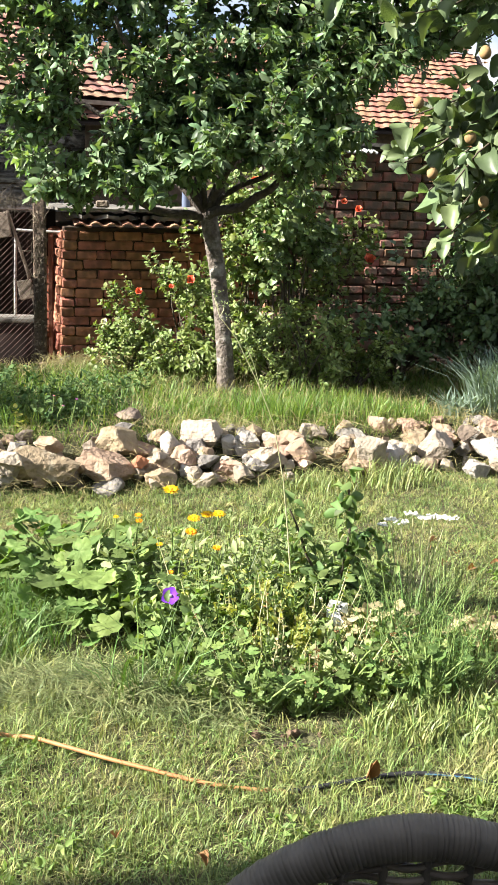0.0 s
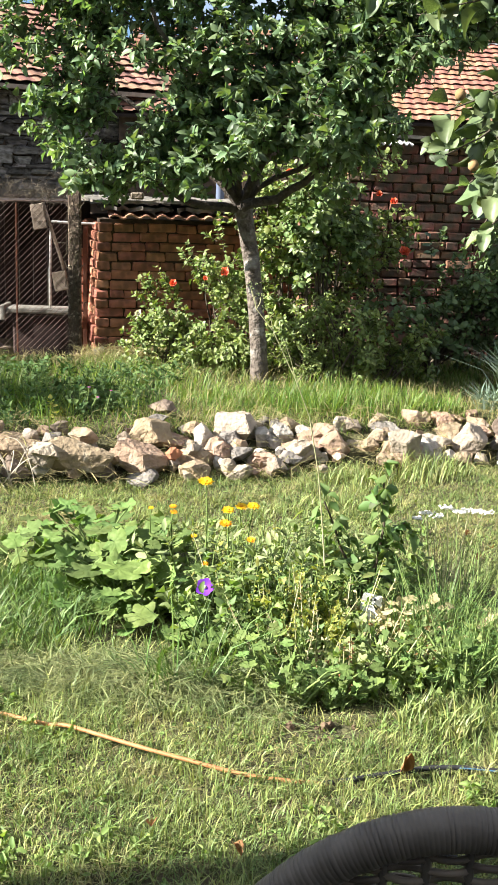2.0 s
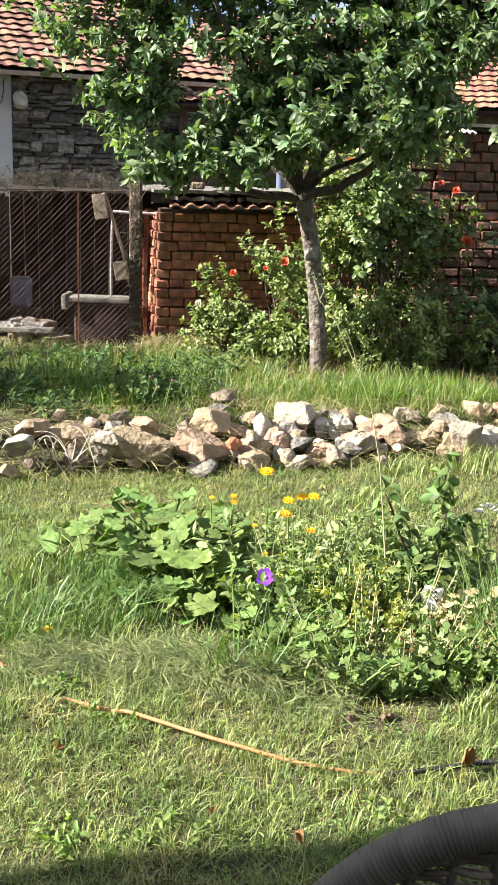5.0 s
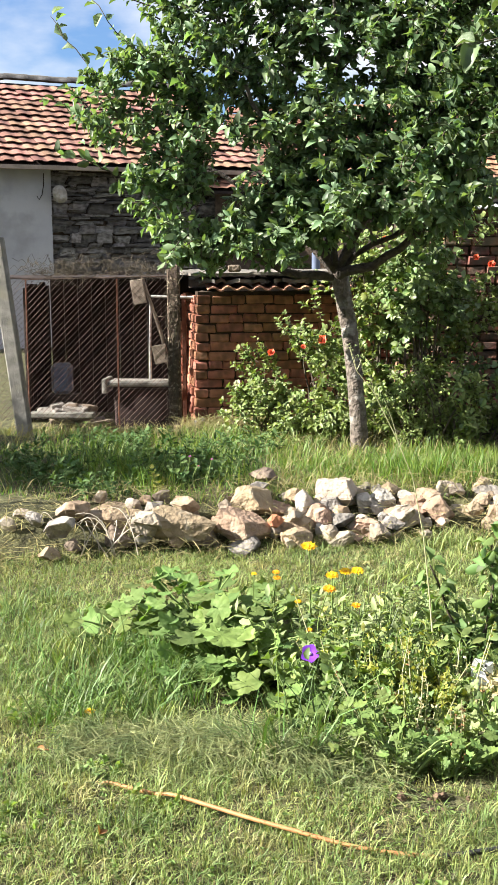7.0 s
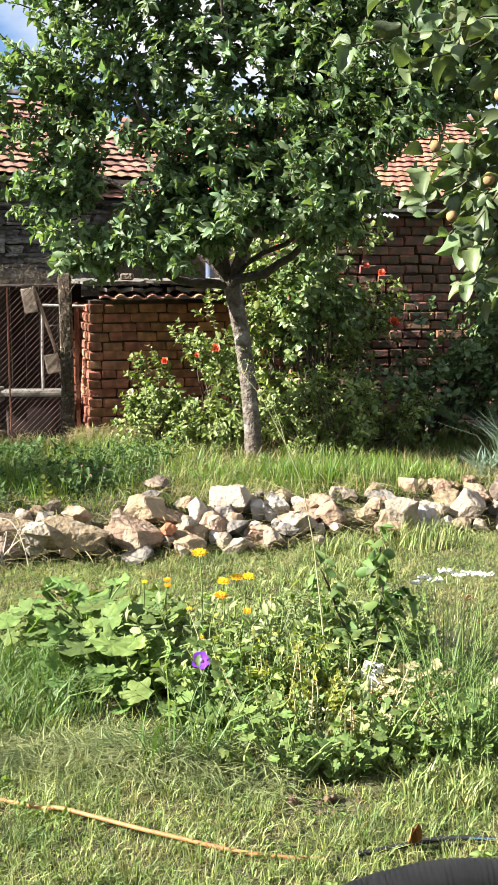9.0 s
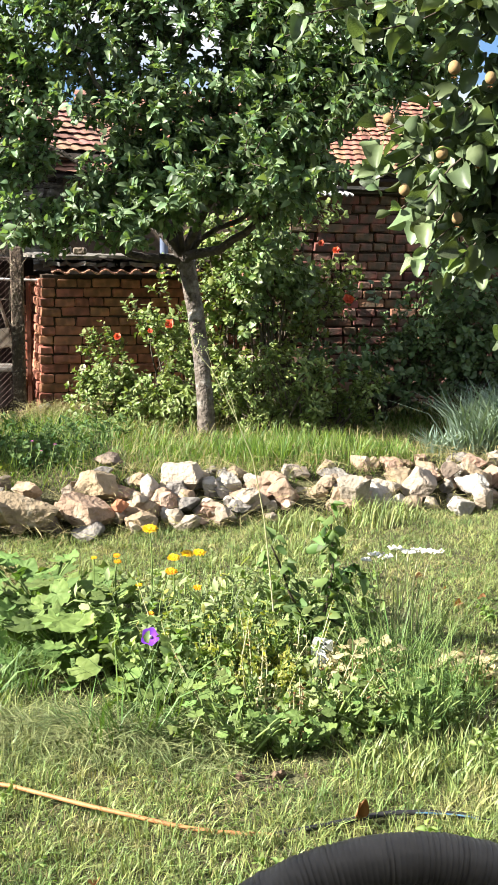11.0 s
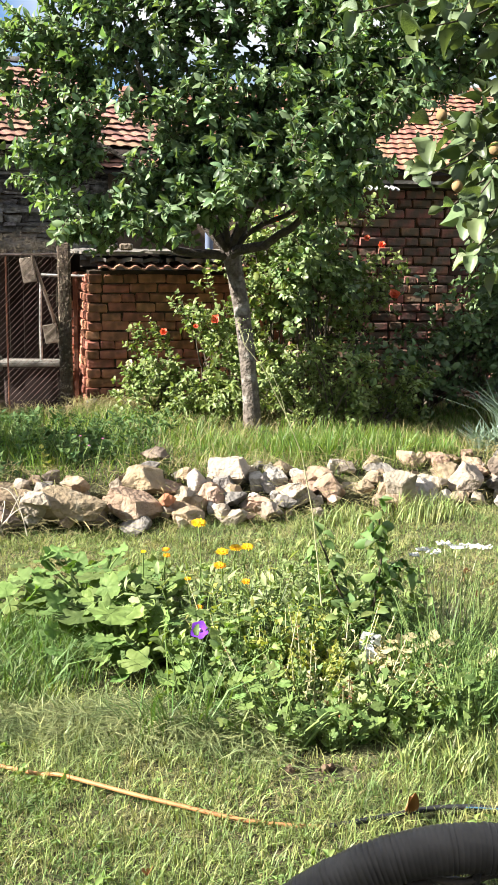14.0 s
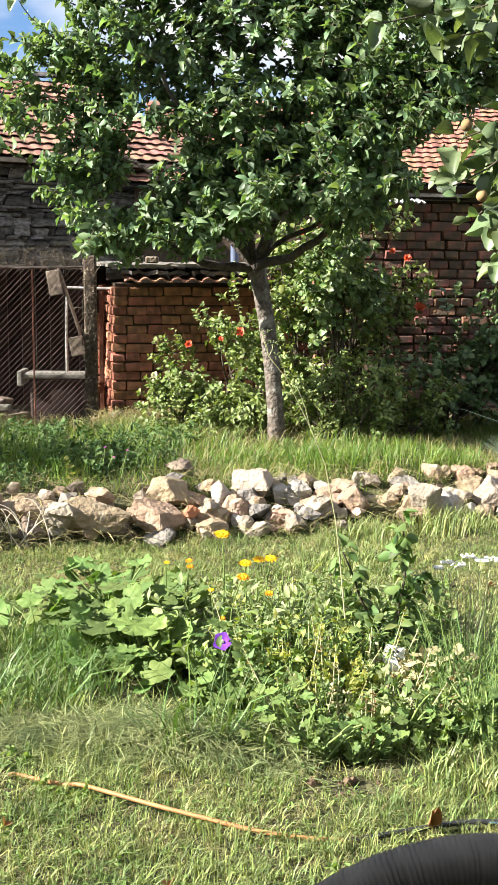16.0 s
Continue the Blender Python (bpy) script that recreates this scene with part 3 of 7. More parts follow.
under(slab("slate", -0.68, -0.2, 8.95, 9.6, 1.318, 1.345, ROOFSHEET, 5, rough=0.016), shed_roof)
under(slab("slate", -0.18, 0.3, 8.96, 9.6, 1.314, 1.342, ROOFSHEET, 6, rough=0.016), shed_roof)
for k in range(13):
    ob = under(link("tile", TILE_MESH, TILE), shed_roof)
    ob.location = (-1.18 + 0.125 * k, 8.86 + 0.012 * (k % 3), 1.262 + 0.005 * (k % 2))
    ob.rotation_euler, ob.scale = (0.1, 0.03 * (k % 2), 0.05 * ((k % 3) - 1)), (0.6, 0.8, 0.8)

OLD_TILE_MESH = TILE_MESH.copy()
OLD_TILE_MESH.materials.clear()
OLD_TILE_MESH.materials.append(TILE_OLD)
roof_left = roof("roof_house", -5.9, -1.1, 16.15, 2.86, 19.3, 4.42, "weathered clay tile roof of the stone house", 22, pitch=0.235, relief=0.55, mesh=OLD_TILE_MESH, material=TILE_OLD, step=0.036, ridge=ROOFSHEET)
HOUSE = (-4.48, 16.5, 30)
turned(roof_left, *HOUSE)
roof("roof_far_house", 1.1, 4.2, 17.3, 2.54, 20.2, 3.98, "faded orange clay tile roof of the far house", 23, pitch=0.2, wide=0.165, relief=0.42, step=0.03)
roof("roof_far_house_mid", -2.3, 1.1, 17.3, 2.54, 20.2, 3.98, "faded orange clay tile roof behind the tree", 24, pitch=0.2, wide=0.165, pieces=False, relief=0.42, step=0.03)
out_roof = under(slab("sheet", 0.36, 3.1, 8.97, 9.9, 1.93, 1.955, ROOFSHEET, 12, rough=0.007, n=(20, 4)), thing("outbuilding_roof", "flat grey sheet roof of the brick outbuilding", "roof", (1.7, 9.4, 1.93), kind="structure")).parent
pale = mat("pale corrugated sheet", (0.36, 0.365, 0.37), 0.6, (0.24, 0.245, 0.24), 8, bump=0.2, bump_scale=40)
wave = bmesh.new()
rows = [[wave.verts.new((0.74 + 0.36 * k / 36, y, z + 0.012 * math.sin(k * 1.4))) for k in range(37)] for y, z in ((8.86, 1.885), (9.45, 2.0), (9.45, 1.994), (8.86, 1.879))]
for a, b in zip(rows, rows[1:] + rows[:1]):
    for k in range(36):
        wave.faces.new((a[k], a[k + 1], b[k + 1], b[k]))
under(part("corrugated_sheet", wave, pale, label="pale corrugated sheet end"), out_roof)
turned(shed_roof, *SHED)
turned(out_roof, 0.36, 9.12, 10.0)


# ---- the stone house behind the yard ----
def stone_house():
    r = random.Random(31)
    bm = bmesh.new()
    box(bm, -4.5, -1.2, 16.62, 17.1, 0.1, 2.80)
    wall = part("wall_house", bm, MUD)
    tagged(wall, "dark dry-laid stone house wall in shade", "wall", kind="structure")
    meshes = []
    for k in range(6):
        bm = bmesh.new()
        box(bm, -0.5, 0.5, -0.5, 0.5, -0.5, 0.5, 0.10)
        for v in bm.verts:
            v.co += Vector((r.uniform(-1, 1), r.uniform(-1, 1), r.uniform(-1, 1))) * 0.15
        me = bpy.data.meshes.new("stone_block")
        bm.to_mesh(me)
        bm.free()
        me.materials.append(SLATE)
        meshes.append(me)
    z = 1.15
    while z < 2.74:
        h = r.choice((0.035, 0.05, 0.055, 0.065, 0.08, 0.10, 0.13))
        x = -4.5
        while x < -1.3:
            w = r.uniform(0.12, 0.40)
            ob = new("stone_block", r.choice(meshes))
            ob.parent = wall
            ob.location = (x + w / 2, 16.62 + r.uniform(-0.045, 0.035), z + h / 2 + r.uniform(-0.012, 0.012))
            ob.scale = (w * 0.97, r.uniform(0.10, 0.2), h * r.uniform(0.75, 1.1))
            ob.rotation_euler = (r.uniform(-0.15, 0.15), r.uniform(-0.06, 0.06) + (math.pi if r.random() < 0.5 else 0), r.uniform(-0.12, 0.12))
            x += w
        z += h
    bm = bmesh.new()
    box(bm, -8.0, -4.48, 16.5, 17.1, 0.1, 2.80)
    pl = tagged(part("wall_plastered", bm, PLASTER), "white plastered house wall in shade", "wall", kind="structure")
    bm = bmesh.new()
    box(bm, -8.0, -1.1, 16.08, 16.2, 2.74, 2.80)
    tr = tagged(part("trim", bm, WOOD), "weathered wooden eave board", "trim", kind="structure")
    bm = bmesh.new()
    box(bm, -8.0, -1.2, 17.1, 21.4, 0.1, 2.70)
    core = tagged(part("wall_house_core", bm, MUD), "rear house walls under the roof", "wall", kind="structure")
    for ob in (wall, pl, tr, core):
        turned(ob, *HOUSE)
    bm = bmesh.new()
    box(bm, -2.2, 4.6, 17.55, 20.0, 0.0, 2.46)
    tagged(part("wall_far_house", bm, MUD), "dark stone wall of the far house", "wall", kind="structure")


stone_house()


def unseen_walls():
    """Unseen plain walls: a house inferred from the foreground shade, and a light blocker."""
    bm = bmesh.new()
    box(bm, -4.0, 2.5, -7.0, 0.0, -0.1, 5.6)
    house = tagged(part("wall_near_house", bm, PLASTER), "plain side of an unseen house inferred from its shade", "wall", kind="structure")
    house.location, house.rotation_euler = (-8.34, 0.10, 0), (0, 0, radians(17.5))
    # wall added behind the camera only to cut fill light
    bm = bmesh.new()
    box(bm, -5.0, 7.0, -2.6, -2.3, -0.1, 4.2)
    tagged(part("wall_terrace", bm, PLASTER), "plain wall added out of view to dim the fill light", "wall", kind="structure")


unseen_walls()


# ---- stones of the bank ----
rockery = thing("rock_border", "loose border of tan and white field stones", "rock border", (0, 6.0, 0.0))
stone_rng = np.random.default_rng(5)


def stone(x, y, z, wide, high, tone):
    """A broken field stone with flat faces, standing at (x, y, z)."""
    r = stone_rng
    bm = bmesh.new()
    bmesh.ops.create_cube(bm, size=1.0)
    turn = Euler(r.uniform(-0.7, 0.7, 3)).to_matrix()
    for v in bm.verts:
        v.co = turn @ (v.co + Vector(r.uniform(-0.2, 0.2, 3)))
    for _ in range(10):
        n = Vector(unit(r.normal(0, 1, 3) * [1.0, 0.8, 1.0]))
        cut = bmesh.ops.bisect_plane(bm, geom=bm.verts[:] + bm.edges[:] + bm.faces[:], plane_co=n * r.uniform(0.34, 0.54), plane_no=n, clear_outer=True)
        rim = [e for e in cut["geom_cut"] if isinstance(e, bmesh.types.BMEdge)]
        if len(rim) > 2:
            bmesh.ops.contextual_create(bm, geom=rim)
    co = np.array([v.co[:] for v in bm.verts])
    lo, hi = co.min(0), co.max(0)
    deep = min(wide, 0.26) * r.uniform(0.85, 1.15)
    a = r.normal(0, 0.10)
    for v in bm.verts:
        q = ((np.array(v.co[:]) - lo) / (hi - lo) - [0.5, 0.5, 0.0]) * [wide * 1.04, deep, high * 1.12]
        v.co = Vector((q[0] * math.cos(a) - q[2] * math.sin(a), q[1], q[0] * math.sin(a) + q[2] * math.cos(a))) + Vector((x, y + deep * 0.4 - 6.0, z - 0.02))
    bmesh.ops.bevel(bm, geom=bm.edges[:], offset=min(wide, high) * 0.03, segments=1, affect="EDGES")
    bmesh.ops.triangulate(bm, faces=bm.faces[:])
    if wide > 0.09:
        for limit in (0.05, 0.03, 0.021):
            bmesh.ops.subdivide_edges(bm, edges=[e for e in bm.edges if e.calc_length() > limit], cuts=1, smooth=0)
            bmesh.ops.triangulate(bm, faces=bm.faces[:])
    bm.normal_update()
    for v in bm.verts:
        v.co += v.normal * ((0.006 * noise.noise(v.co * 13.0) + 0.004 * noise.noise(v.co * 37.0)) * min(1.0, wide / 0.15)) + Vector(r.normal(0, 0.0008, 3))
    part("stone", bm, STONE[tone], rockery)


stone(-0.92, 5.62, 0.06, 0.36, 0.19, "t")
stone(-0.84, 5.68, 0.02, 0.18, 0.10, "d")
stone(-0.95, 5.82, 0.18, 0.16, 0.08, "t")
stone(-1.11, 5.77, 0.17, 0.08, 0.08, "g")
stone(-1.10, 5.56, 0.15, 0.14, 0.09, "l")
stone(-1.12, 5.58, 0.05, 0.09, 0.08, "w")
stone(-0.64, 5.72, 0.03, 0.32, 0.17, "p")
stone(-0.60, 5.66, -0.00, 0.17, 0.08, "g")
stone(-0.59, 5.96, 0.12, 0.25, 0.17, "t")
stone(-0.56, 6.36, 0.25, 0.16, 0.07, "d")
stone(-0.57, 6.16, 0.24, 0.11, 0.05, "g")
stone(-0.47, 6.00, 0.13, 0.16, 0.08, "p")
stone(-0.45, 5.80, 0.12, 0.10, 0.07, "b")
stone(-0.31, 6.06, 0.09, 0.12, 0.16, "w")
stone(-0.18, 6.10, 0.10, 0.16, 0.13, "g")
stone(-0.12, 6.12, 0.10, 0.25, 0.19, "l")
stone(-0.34, 5.85, 0.03, 0.22, 0.12, "t")
stone(-0.46, 5.80, 0.06, 0.09, 0.06, "l")
stone(-0.20, 5.89, 0.03, 0.08, 0.09, "w")
stone(-0.11, 5.92, 0.09, 0.15, 0.07, "g")
stone(0.04, 6.17, 0.07, 0.10, 0.15, "w")
stone(0.12, 6.20, 0.12, 0.16, 0.12, "w")
stone(0.26, 6.25, 0.16, 0.11, 0.07, "w")
stone(0.01, 5.96, 0.02, 0.15, 0.09, "p")
stone(0.04, 6.37, 0.18, 0.13, 0.07, "g")
stone(0.26, 6.06, 0.07, 0.20, 0.12, "l")
stone(0.19, 6.02, 0.06, 0.15, 0.07, "g")
stone(0.42, 6.14, 0.05, 0.20, 0.17, "p")
stone(0.19, 6.02, 0.01, 0.11, 0.05, "p")
stone(0.57, 6.31, 0.07, 0.13, 0.07, "t")
stone(0.75, 6.44, 0.16, 0.18, 0.07, "g")
stone(0.74, 6.41, 0.08, 0.13, 0.07, "w")
stone(0.84, 6.16, 0.03, 0.18, 0.20, "l")
stone(0.95, 6.22, -0.00, 0.20, 0.17, "w")
stone(0.95, 6.48, 0.11, 0.07, 0.07, "t")
stone(1.14, 6.50, 0.07, 0.17, 0.13, "t")
stone(1.22, 6.35, 0.07, 0.21, 0.16, "l")
stone(1.31, 6.32, -0.00, 0.11, 0.09, "l")
stone(1.45, 6.52, 0.07, 0.11, 0.10, "p")
stone(1.45, 6.52, 0.16, 0.11, 0.09, "d")
stone(1.54, 6.39, 0.05, 0.18, 0.15, "w")
stone(1.60, 6.55, 0.12, 0.16, 0.11, "t")
stone(1.46, 6.21, -0.02, 0.16, 0.12, "w")
stone(1.44, 6.44, 0.02, 0.07, 0.07, "w")
stone(1.59, 6.26, -0.01, 0.12, 0.16, "l")
stone(-0.73, 5.90, 0.18, 0.07, 0.07, "l")
stone(-0.34, 5.84, 0.13, 0.10, 0.07, "l")
stone(-0.40, 6.02, 0.13, 0.09, 0.05, "t")
stone(-1.52, 5.62, 0.17, 0.18, 0.10, "t")
stone(-1.30, 5.70, 0.06, 0.36, 0.17, "t")
stone(-1.22, 5.82, 0.16, 0.10, 0.09, "l")
stone(-1.53, 5.41, 0.12, 0.16, 0.11, "g")
stone(-1.11, 5.57, 0.10, 0.14, 0.10, "l")
stone(-1.26, 5.53, 0.04, 0.17, 0.11, "d")
stone(-1.10, 5.90, 0.16, 0.08, 0.07, "g")
stone(-1.47, 5.45, 0.06, 0.09, 0.07, "d")

for _ in range(56):
    fx = stone_rng.uniform(-0.4, 1.9)
    k = stone_rng.random()
    size = stone_rng.uniform(0.06, 0.12)
    stone(fx, bank_front(fx) - 0.02 + 0.5 * k, 0.01 + 0.17 * k, size * stone_rng.uniform(1, 1.8), size, "tlptglpt"[stone_rng.integers(8)])
for _ in range(56):
    fx = stone_rng.uniform(-1.9, 1.9)
    k = stone_rng.random()
    size = stone_rng.uniform(0.03, 0.085)
    stone(fx, bank_front(fx) - 0.05 + 0.6 * k, 0.02 + 0.20 * k, size * stone_rng.uniform(1, 1.7), size, "tlwgpdtl"[stone_rng.integers(8)])


rockery = thing("soil_clods", "clods of earth and small stones on bare soil", "clods", (0, 6.0, 0.0))
stone(1.03, 3.58, 0.02, 0.06, 0.04, "p")
for _ in range(46):
    stone(1.04 + stone_rng.normal(0, 0.09), 3.6 + stone_rng.normal(0, 0.15), 0.02, stone_rng.uniform(0.015, 0.05), stone_rng.uniform(0.012, 0.03), "s")
for _ in range(60):
    stone(-1.05 + stone_rng.normal(0, 0.2), 8.82 + stone_rng.normal(0, 0.08), 0.19, stone_rng.uniform(0.03, 0.09), stone_rng.uniform(0.02, 0.05), "s")
stone(-1.27, 8.8, 0.19, 0.10, 0.07, "g")
for _ in range(10):
    stone(0.2 + stone_rng.normal(0, 0.06), 3.0 + stone_rng.normal(0, 0.035), 0.02, stone_rng.uniform(0.012, 0.035), stone_rng.uniform(0.01, 0.025), "s")


# ---- the fruit tree ----
SHAPE_FRUIT = [cupped_leaf(w, cup, c, 0.035, 4, 3, 0.12, k, 0.62) for k, (w, cup, c) in enumerate(((0.54, 0.9, 0.2), (0.50, 1.4, 0.4), (0.57, -0.7, 0.3), (0.52, 0.5, 0.5), (0.47, 1.8, 0.15)))]


def shoots(r, tips, dirs, length, per, leaf, shape, spread_angle=1.0, droop=0.15):
    """Leafy shoots: lines for the twigs, and leaves set round them."""
    lines, chunks = [], []
    for p, d in zip(tips, dirs):
        l = length * r.uniform(0.6, 1.3)
        d = unit(d)
        s = np.sort(r.uniform(0.05, 1.0, per))
        curve = np.array([0, 0, -droop])
        pts = p + np.outer(s * l, d) + np.outer((s * l) ** 2 / length, curve)
        lines.append((np.stack([p, p + d * l * 0.5 + curve * l * 0.25, p + d * l + curve * l]), np.array([0.006, 0.004, 0.002])))
        a = unit(np.cross(d, [0.3, 0.2, 1.0]))
        b = np.cross(a, d)
        ph = np.arange(per) * 2.4 + r.uniform(0, 6)
        radial = np.outer(np.cos(ph), a) + np.outer(np.sin(ph), b)
        axis = unit(radial * spread_angle + d * (0.35 + 0.8 * s[:, None] ** 2) + r.normal(0, 0.25, (per, 3)))
        normal = unit(d * 0.6 + np.array([-0.1, -0.15, 0.8]) + r.normal(0, 0.5, (per, 3)))
        chunks.append(spread(shape[r.integers(len(shape))], pts, axis, normal, leaf * r.uniform(0.45, 1.2, per)))
    return lines, chunks


def fruit_tree(count=2560, per=16, size=0.073, shapes=SHAPE_FRUIT):
    r = np.random.default_rng(17)
    tree = thing("fruit_tree", "young fruit tree with grey bark and dense green crown", "tree", (0.0, 7.87, 0.17))
    base = np.array([0.0, 7.87, 0.17])
    fork = np.array([-0.165, 7.9, 1.38])
    s = np.linspace(0, 1, 14)[:, None]
    line = base + (fork + [0.0, 0, 0.06] - base) * s + np.array([0.03, 0, 0]) * np.sin(s * 3.1)
    line[0, 2] -= 0.1
    rad = np.interp(s[:, 0], [0, 0.08, 0.3, 0.8, 1.0], [0.076, 0.062, 0.056, 0.056, 0.064])
    v, f = tube(line - base, rad, 14)
    v += r.normal(0, 0.0022, v.shape)
    arrays("trunk", v, f, BARK, tree, smooth=True)
    ends = [((-1.15, 7.75, 1.72), 0.034, 0.014, 0.02, -0.08), ((0.42, 7.6, 1.72), 0.038, 0.018, 0.02, -0.03), ((-0.06, 7.95, 1.62), 0.052, 0.045, 0.0, 0.0),
            ((-0.55, 8.2, 2.9), 0.03, 0.012, 0.03, 0.0), ((0.25, 7.9, 3.0), 0.03, 0.012, 0.03, 0.0), ((-0.75, 7.4, 2.6), 0.024, 0.012, 0.03, 0.1),
            ((0.55, 7.25, 2.5), 0.024, 0.012, 0.03, 0.1), ((-1.5, 8.1, 2.4), 0.022, 0.01, 0.03, 0.1), ((0.9, 7.6, 2.2), 0.022, 0.01, 0.03, 0.05),
            ((-0.2, 7.3, 3.2), 0.022, 0.008, 0.03, 0.1), ((-1.0, 7.9, 3.3), 0.022, 0.008, 0.03, 0.1)]
    for k, (e, r0, r1, wob, sag) in enumerate(ends):
        e = np.array([0, 0, 1.5]) + (np.array(e) - [0, 0, 1.5]) * (0.955 if k != 2 else 1.0)
        pts = bent(fork, e, wob, 9, sag, np.random.default_rng(60 + k))
        v, f = tube(pts - base, np.linspace(r0, r1, 9), 8)
        arrays("limb", v, f, SHADED_BARK, tree, smooth=True)
    # shoots all through the crown, inside its outline seen from the front, thinner towards the sunny side
    outline = ((-1.34, 3.75), (-1.42, 3.1), (-1.44, 2.80), (-1.76, 2.62), (-1.88, 2.40), (-1.60, 2.10), (-1.46, 1.80), (-1.22, 1.42), (-1.02, 1.38), (-0.85, 1.42), (-0.5, 1.46), (-0.22, 1.62),
               (0.1, 1.80), (0.26, 1.66), (0.46, 1.60), (0.62, 1.80), (0.86, 1.86), (0.60, 2.04), (0.95, 2.24), (1.25, 2.36), (1.60, 2.52), (1.70, 3.75))
    def inside(p):
        n, hit = len(outline), False
        for k in range(n):
            (xa, za), (xb, zb) = outline[k], outline[(k + 1) % n]
            if (za > p[2]) != (zb > p[2]) and p[0] < xa + (p[2] - za) * (xb - xa) / (zb - za):
                hit = not hit
        return hit
    tips, dirs = [], []
    centre = np.array([-0.30, 7.75, 2.5])
    while len(tips) < count:
        p = np.array([r.uniform(-2.0, 1.45), 7.50 + r.normal(0, 0.25), r.uniform(1.42, 3.75)])
        if len(tips) < 370:
            p = np.array([r.uniform(-1.35, 0.9), 7.45 + r.normal(0, 0.25), r.uniform(1.40, 2.15)])
        elif len(tips) < 670:
            p = np.array([r.uniform(0.35, 1.55), 7.5 + r.normal(0, 0.3), r.uniform(2.15, 3.1)])
        elif len(tips) < 830:
            p = np.array([r.uniform(-1.4, 0.3), 7.40 + r.normal(0, 0.2), r.uniform(2.5, 3.4)])
        p[1] -= 0.42 * max(0.0, min(1.3, p[0]))
        if not (7.05 if p[0] < -0.3 else 6.6) < p[1] < 8.2 or not inside(centre + (p - centre) * 1.075):
            continue
        if noise.noise(Vector(p * 2.6) + Vector((3.7, 0, 0))) < ((-0.28 if p[2] < 2.15 else -0.6) if p[0] < -0.3 else -0.34 if p[0] < 0.4 else -0.45) or (p[0] < -1.15 and r.random() < 0.28) or (p[0] < -0.5 and p[2] < 2.3 and r.random() < 0.25):
            continue
        if p[1] > (7.55 if p[0] < -0.5 else 7.68 if p[0] < -0.1 else 7.80 + 0.5 * max(0.0, p[2] - 2.1)):
            continue
        u = unit(p - centre)
        tips.append(p)
        dirs.append(u * [1, 1, 0.6] + [-0.1, -0.15, 0.55] + r.normal(0, 0.4, 3))
    lines, chunks = shoots(r, tips, dirs, 0.17, per, size, shapes)
    # long thin shoots that stand out of the crown
    for a, b in (((-1.70, 7.7, 2.45), (-2.08, 7.7, 3.11)), ((-1.40, 7.7, 2.65), (-1.86, 7.7, 3.30)), ((-1.65, 7.7, 2.3), (-2.12, 7.65, 2.56)), ((-1.6, 7.7, 2.0), (-2.02, 7.65, 2.2)), ((-0.3, 7.6, 3.3), (-0.35, 7.6, 3.85)), ((0.1, 7.5, 3.3), (0.2, 7.5, 3.8))):
        pts = bent(a, b, 0.015, 9, 0.03, r)
        lines.append((pts, np.linspace(0.007, 0.002, 9)))
        k = 13
        s_at = np.linspace(0.1, 1, k)
        p = np.stack([np.interp(s_at, np.linspace(0, 1, 9), pts[:, c]) for c in range(3)], -1)
        chunks.append(spread(SHAPE_FRUIT[0], p, unit(r.normal(0, 1, (k, 3)) + unit(np.array(b) - np.array(a))), unit(r.normal(0, 0.6, (k, 3)) + [-0.3, -0.4, 0.8]), 0.10 * r.uniform(0.7, 1.1, k)))
    v, f = joined(chunks)
    arrays("crown", v - base, f, LEAF, tree, "dense glossy green leaves", smooth=True)
    tagged(tubes("branchwork", [(a - base, b) for a, b in lines], TWIG, tree, sides=3), kind="stuff")
    return tree


fruit_tree()

# more of the same trees, beyond the view, whose shade falls into it
shade_tree = fruit_tree(1300, 10, 0.115, [leaf_shape(0.55, 3, 0.1, 0.2, 0.8, 0.05)])
copy_thing(shade_tree, pose(-6.8, 5.2, 0.1, 0, 0, 170))
shade_tree.location, shade_tree.rotation_euler = (-7.5, 6.3, 0.17), (0, 0, radians(190))


# ---- shrubs and roses ----
SHAPE_ROUND = [cupped_leaf(w, cup, c, 0.04, 4, 3, 0.12, 5 + k, 0.66) for k, (w, cup, c) in enumerate(((0.72, 0.6, 0.15), (0.66, 1.0, 0.4), (0.76, -0.5, 0.2), (0.68, 0.2, 0.45)))]
PETAL_RED = mat("coral red petal", (0.82, 0.24, 0.16), 0.6, (0.76, 0.17, 0.11), 8, bump=0, translucent=0.15)
PETAL_WHITE = mat("white petal", (0.82, 0.80, 0.74), 0.6, (0.74, 0.72, 0.64), 8, bump=0, translucent=0.15)


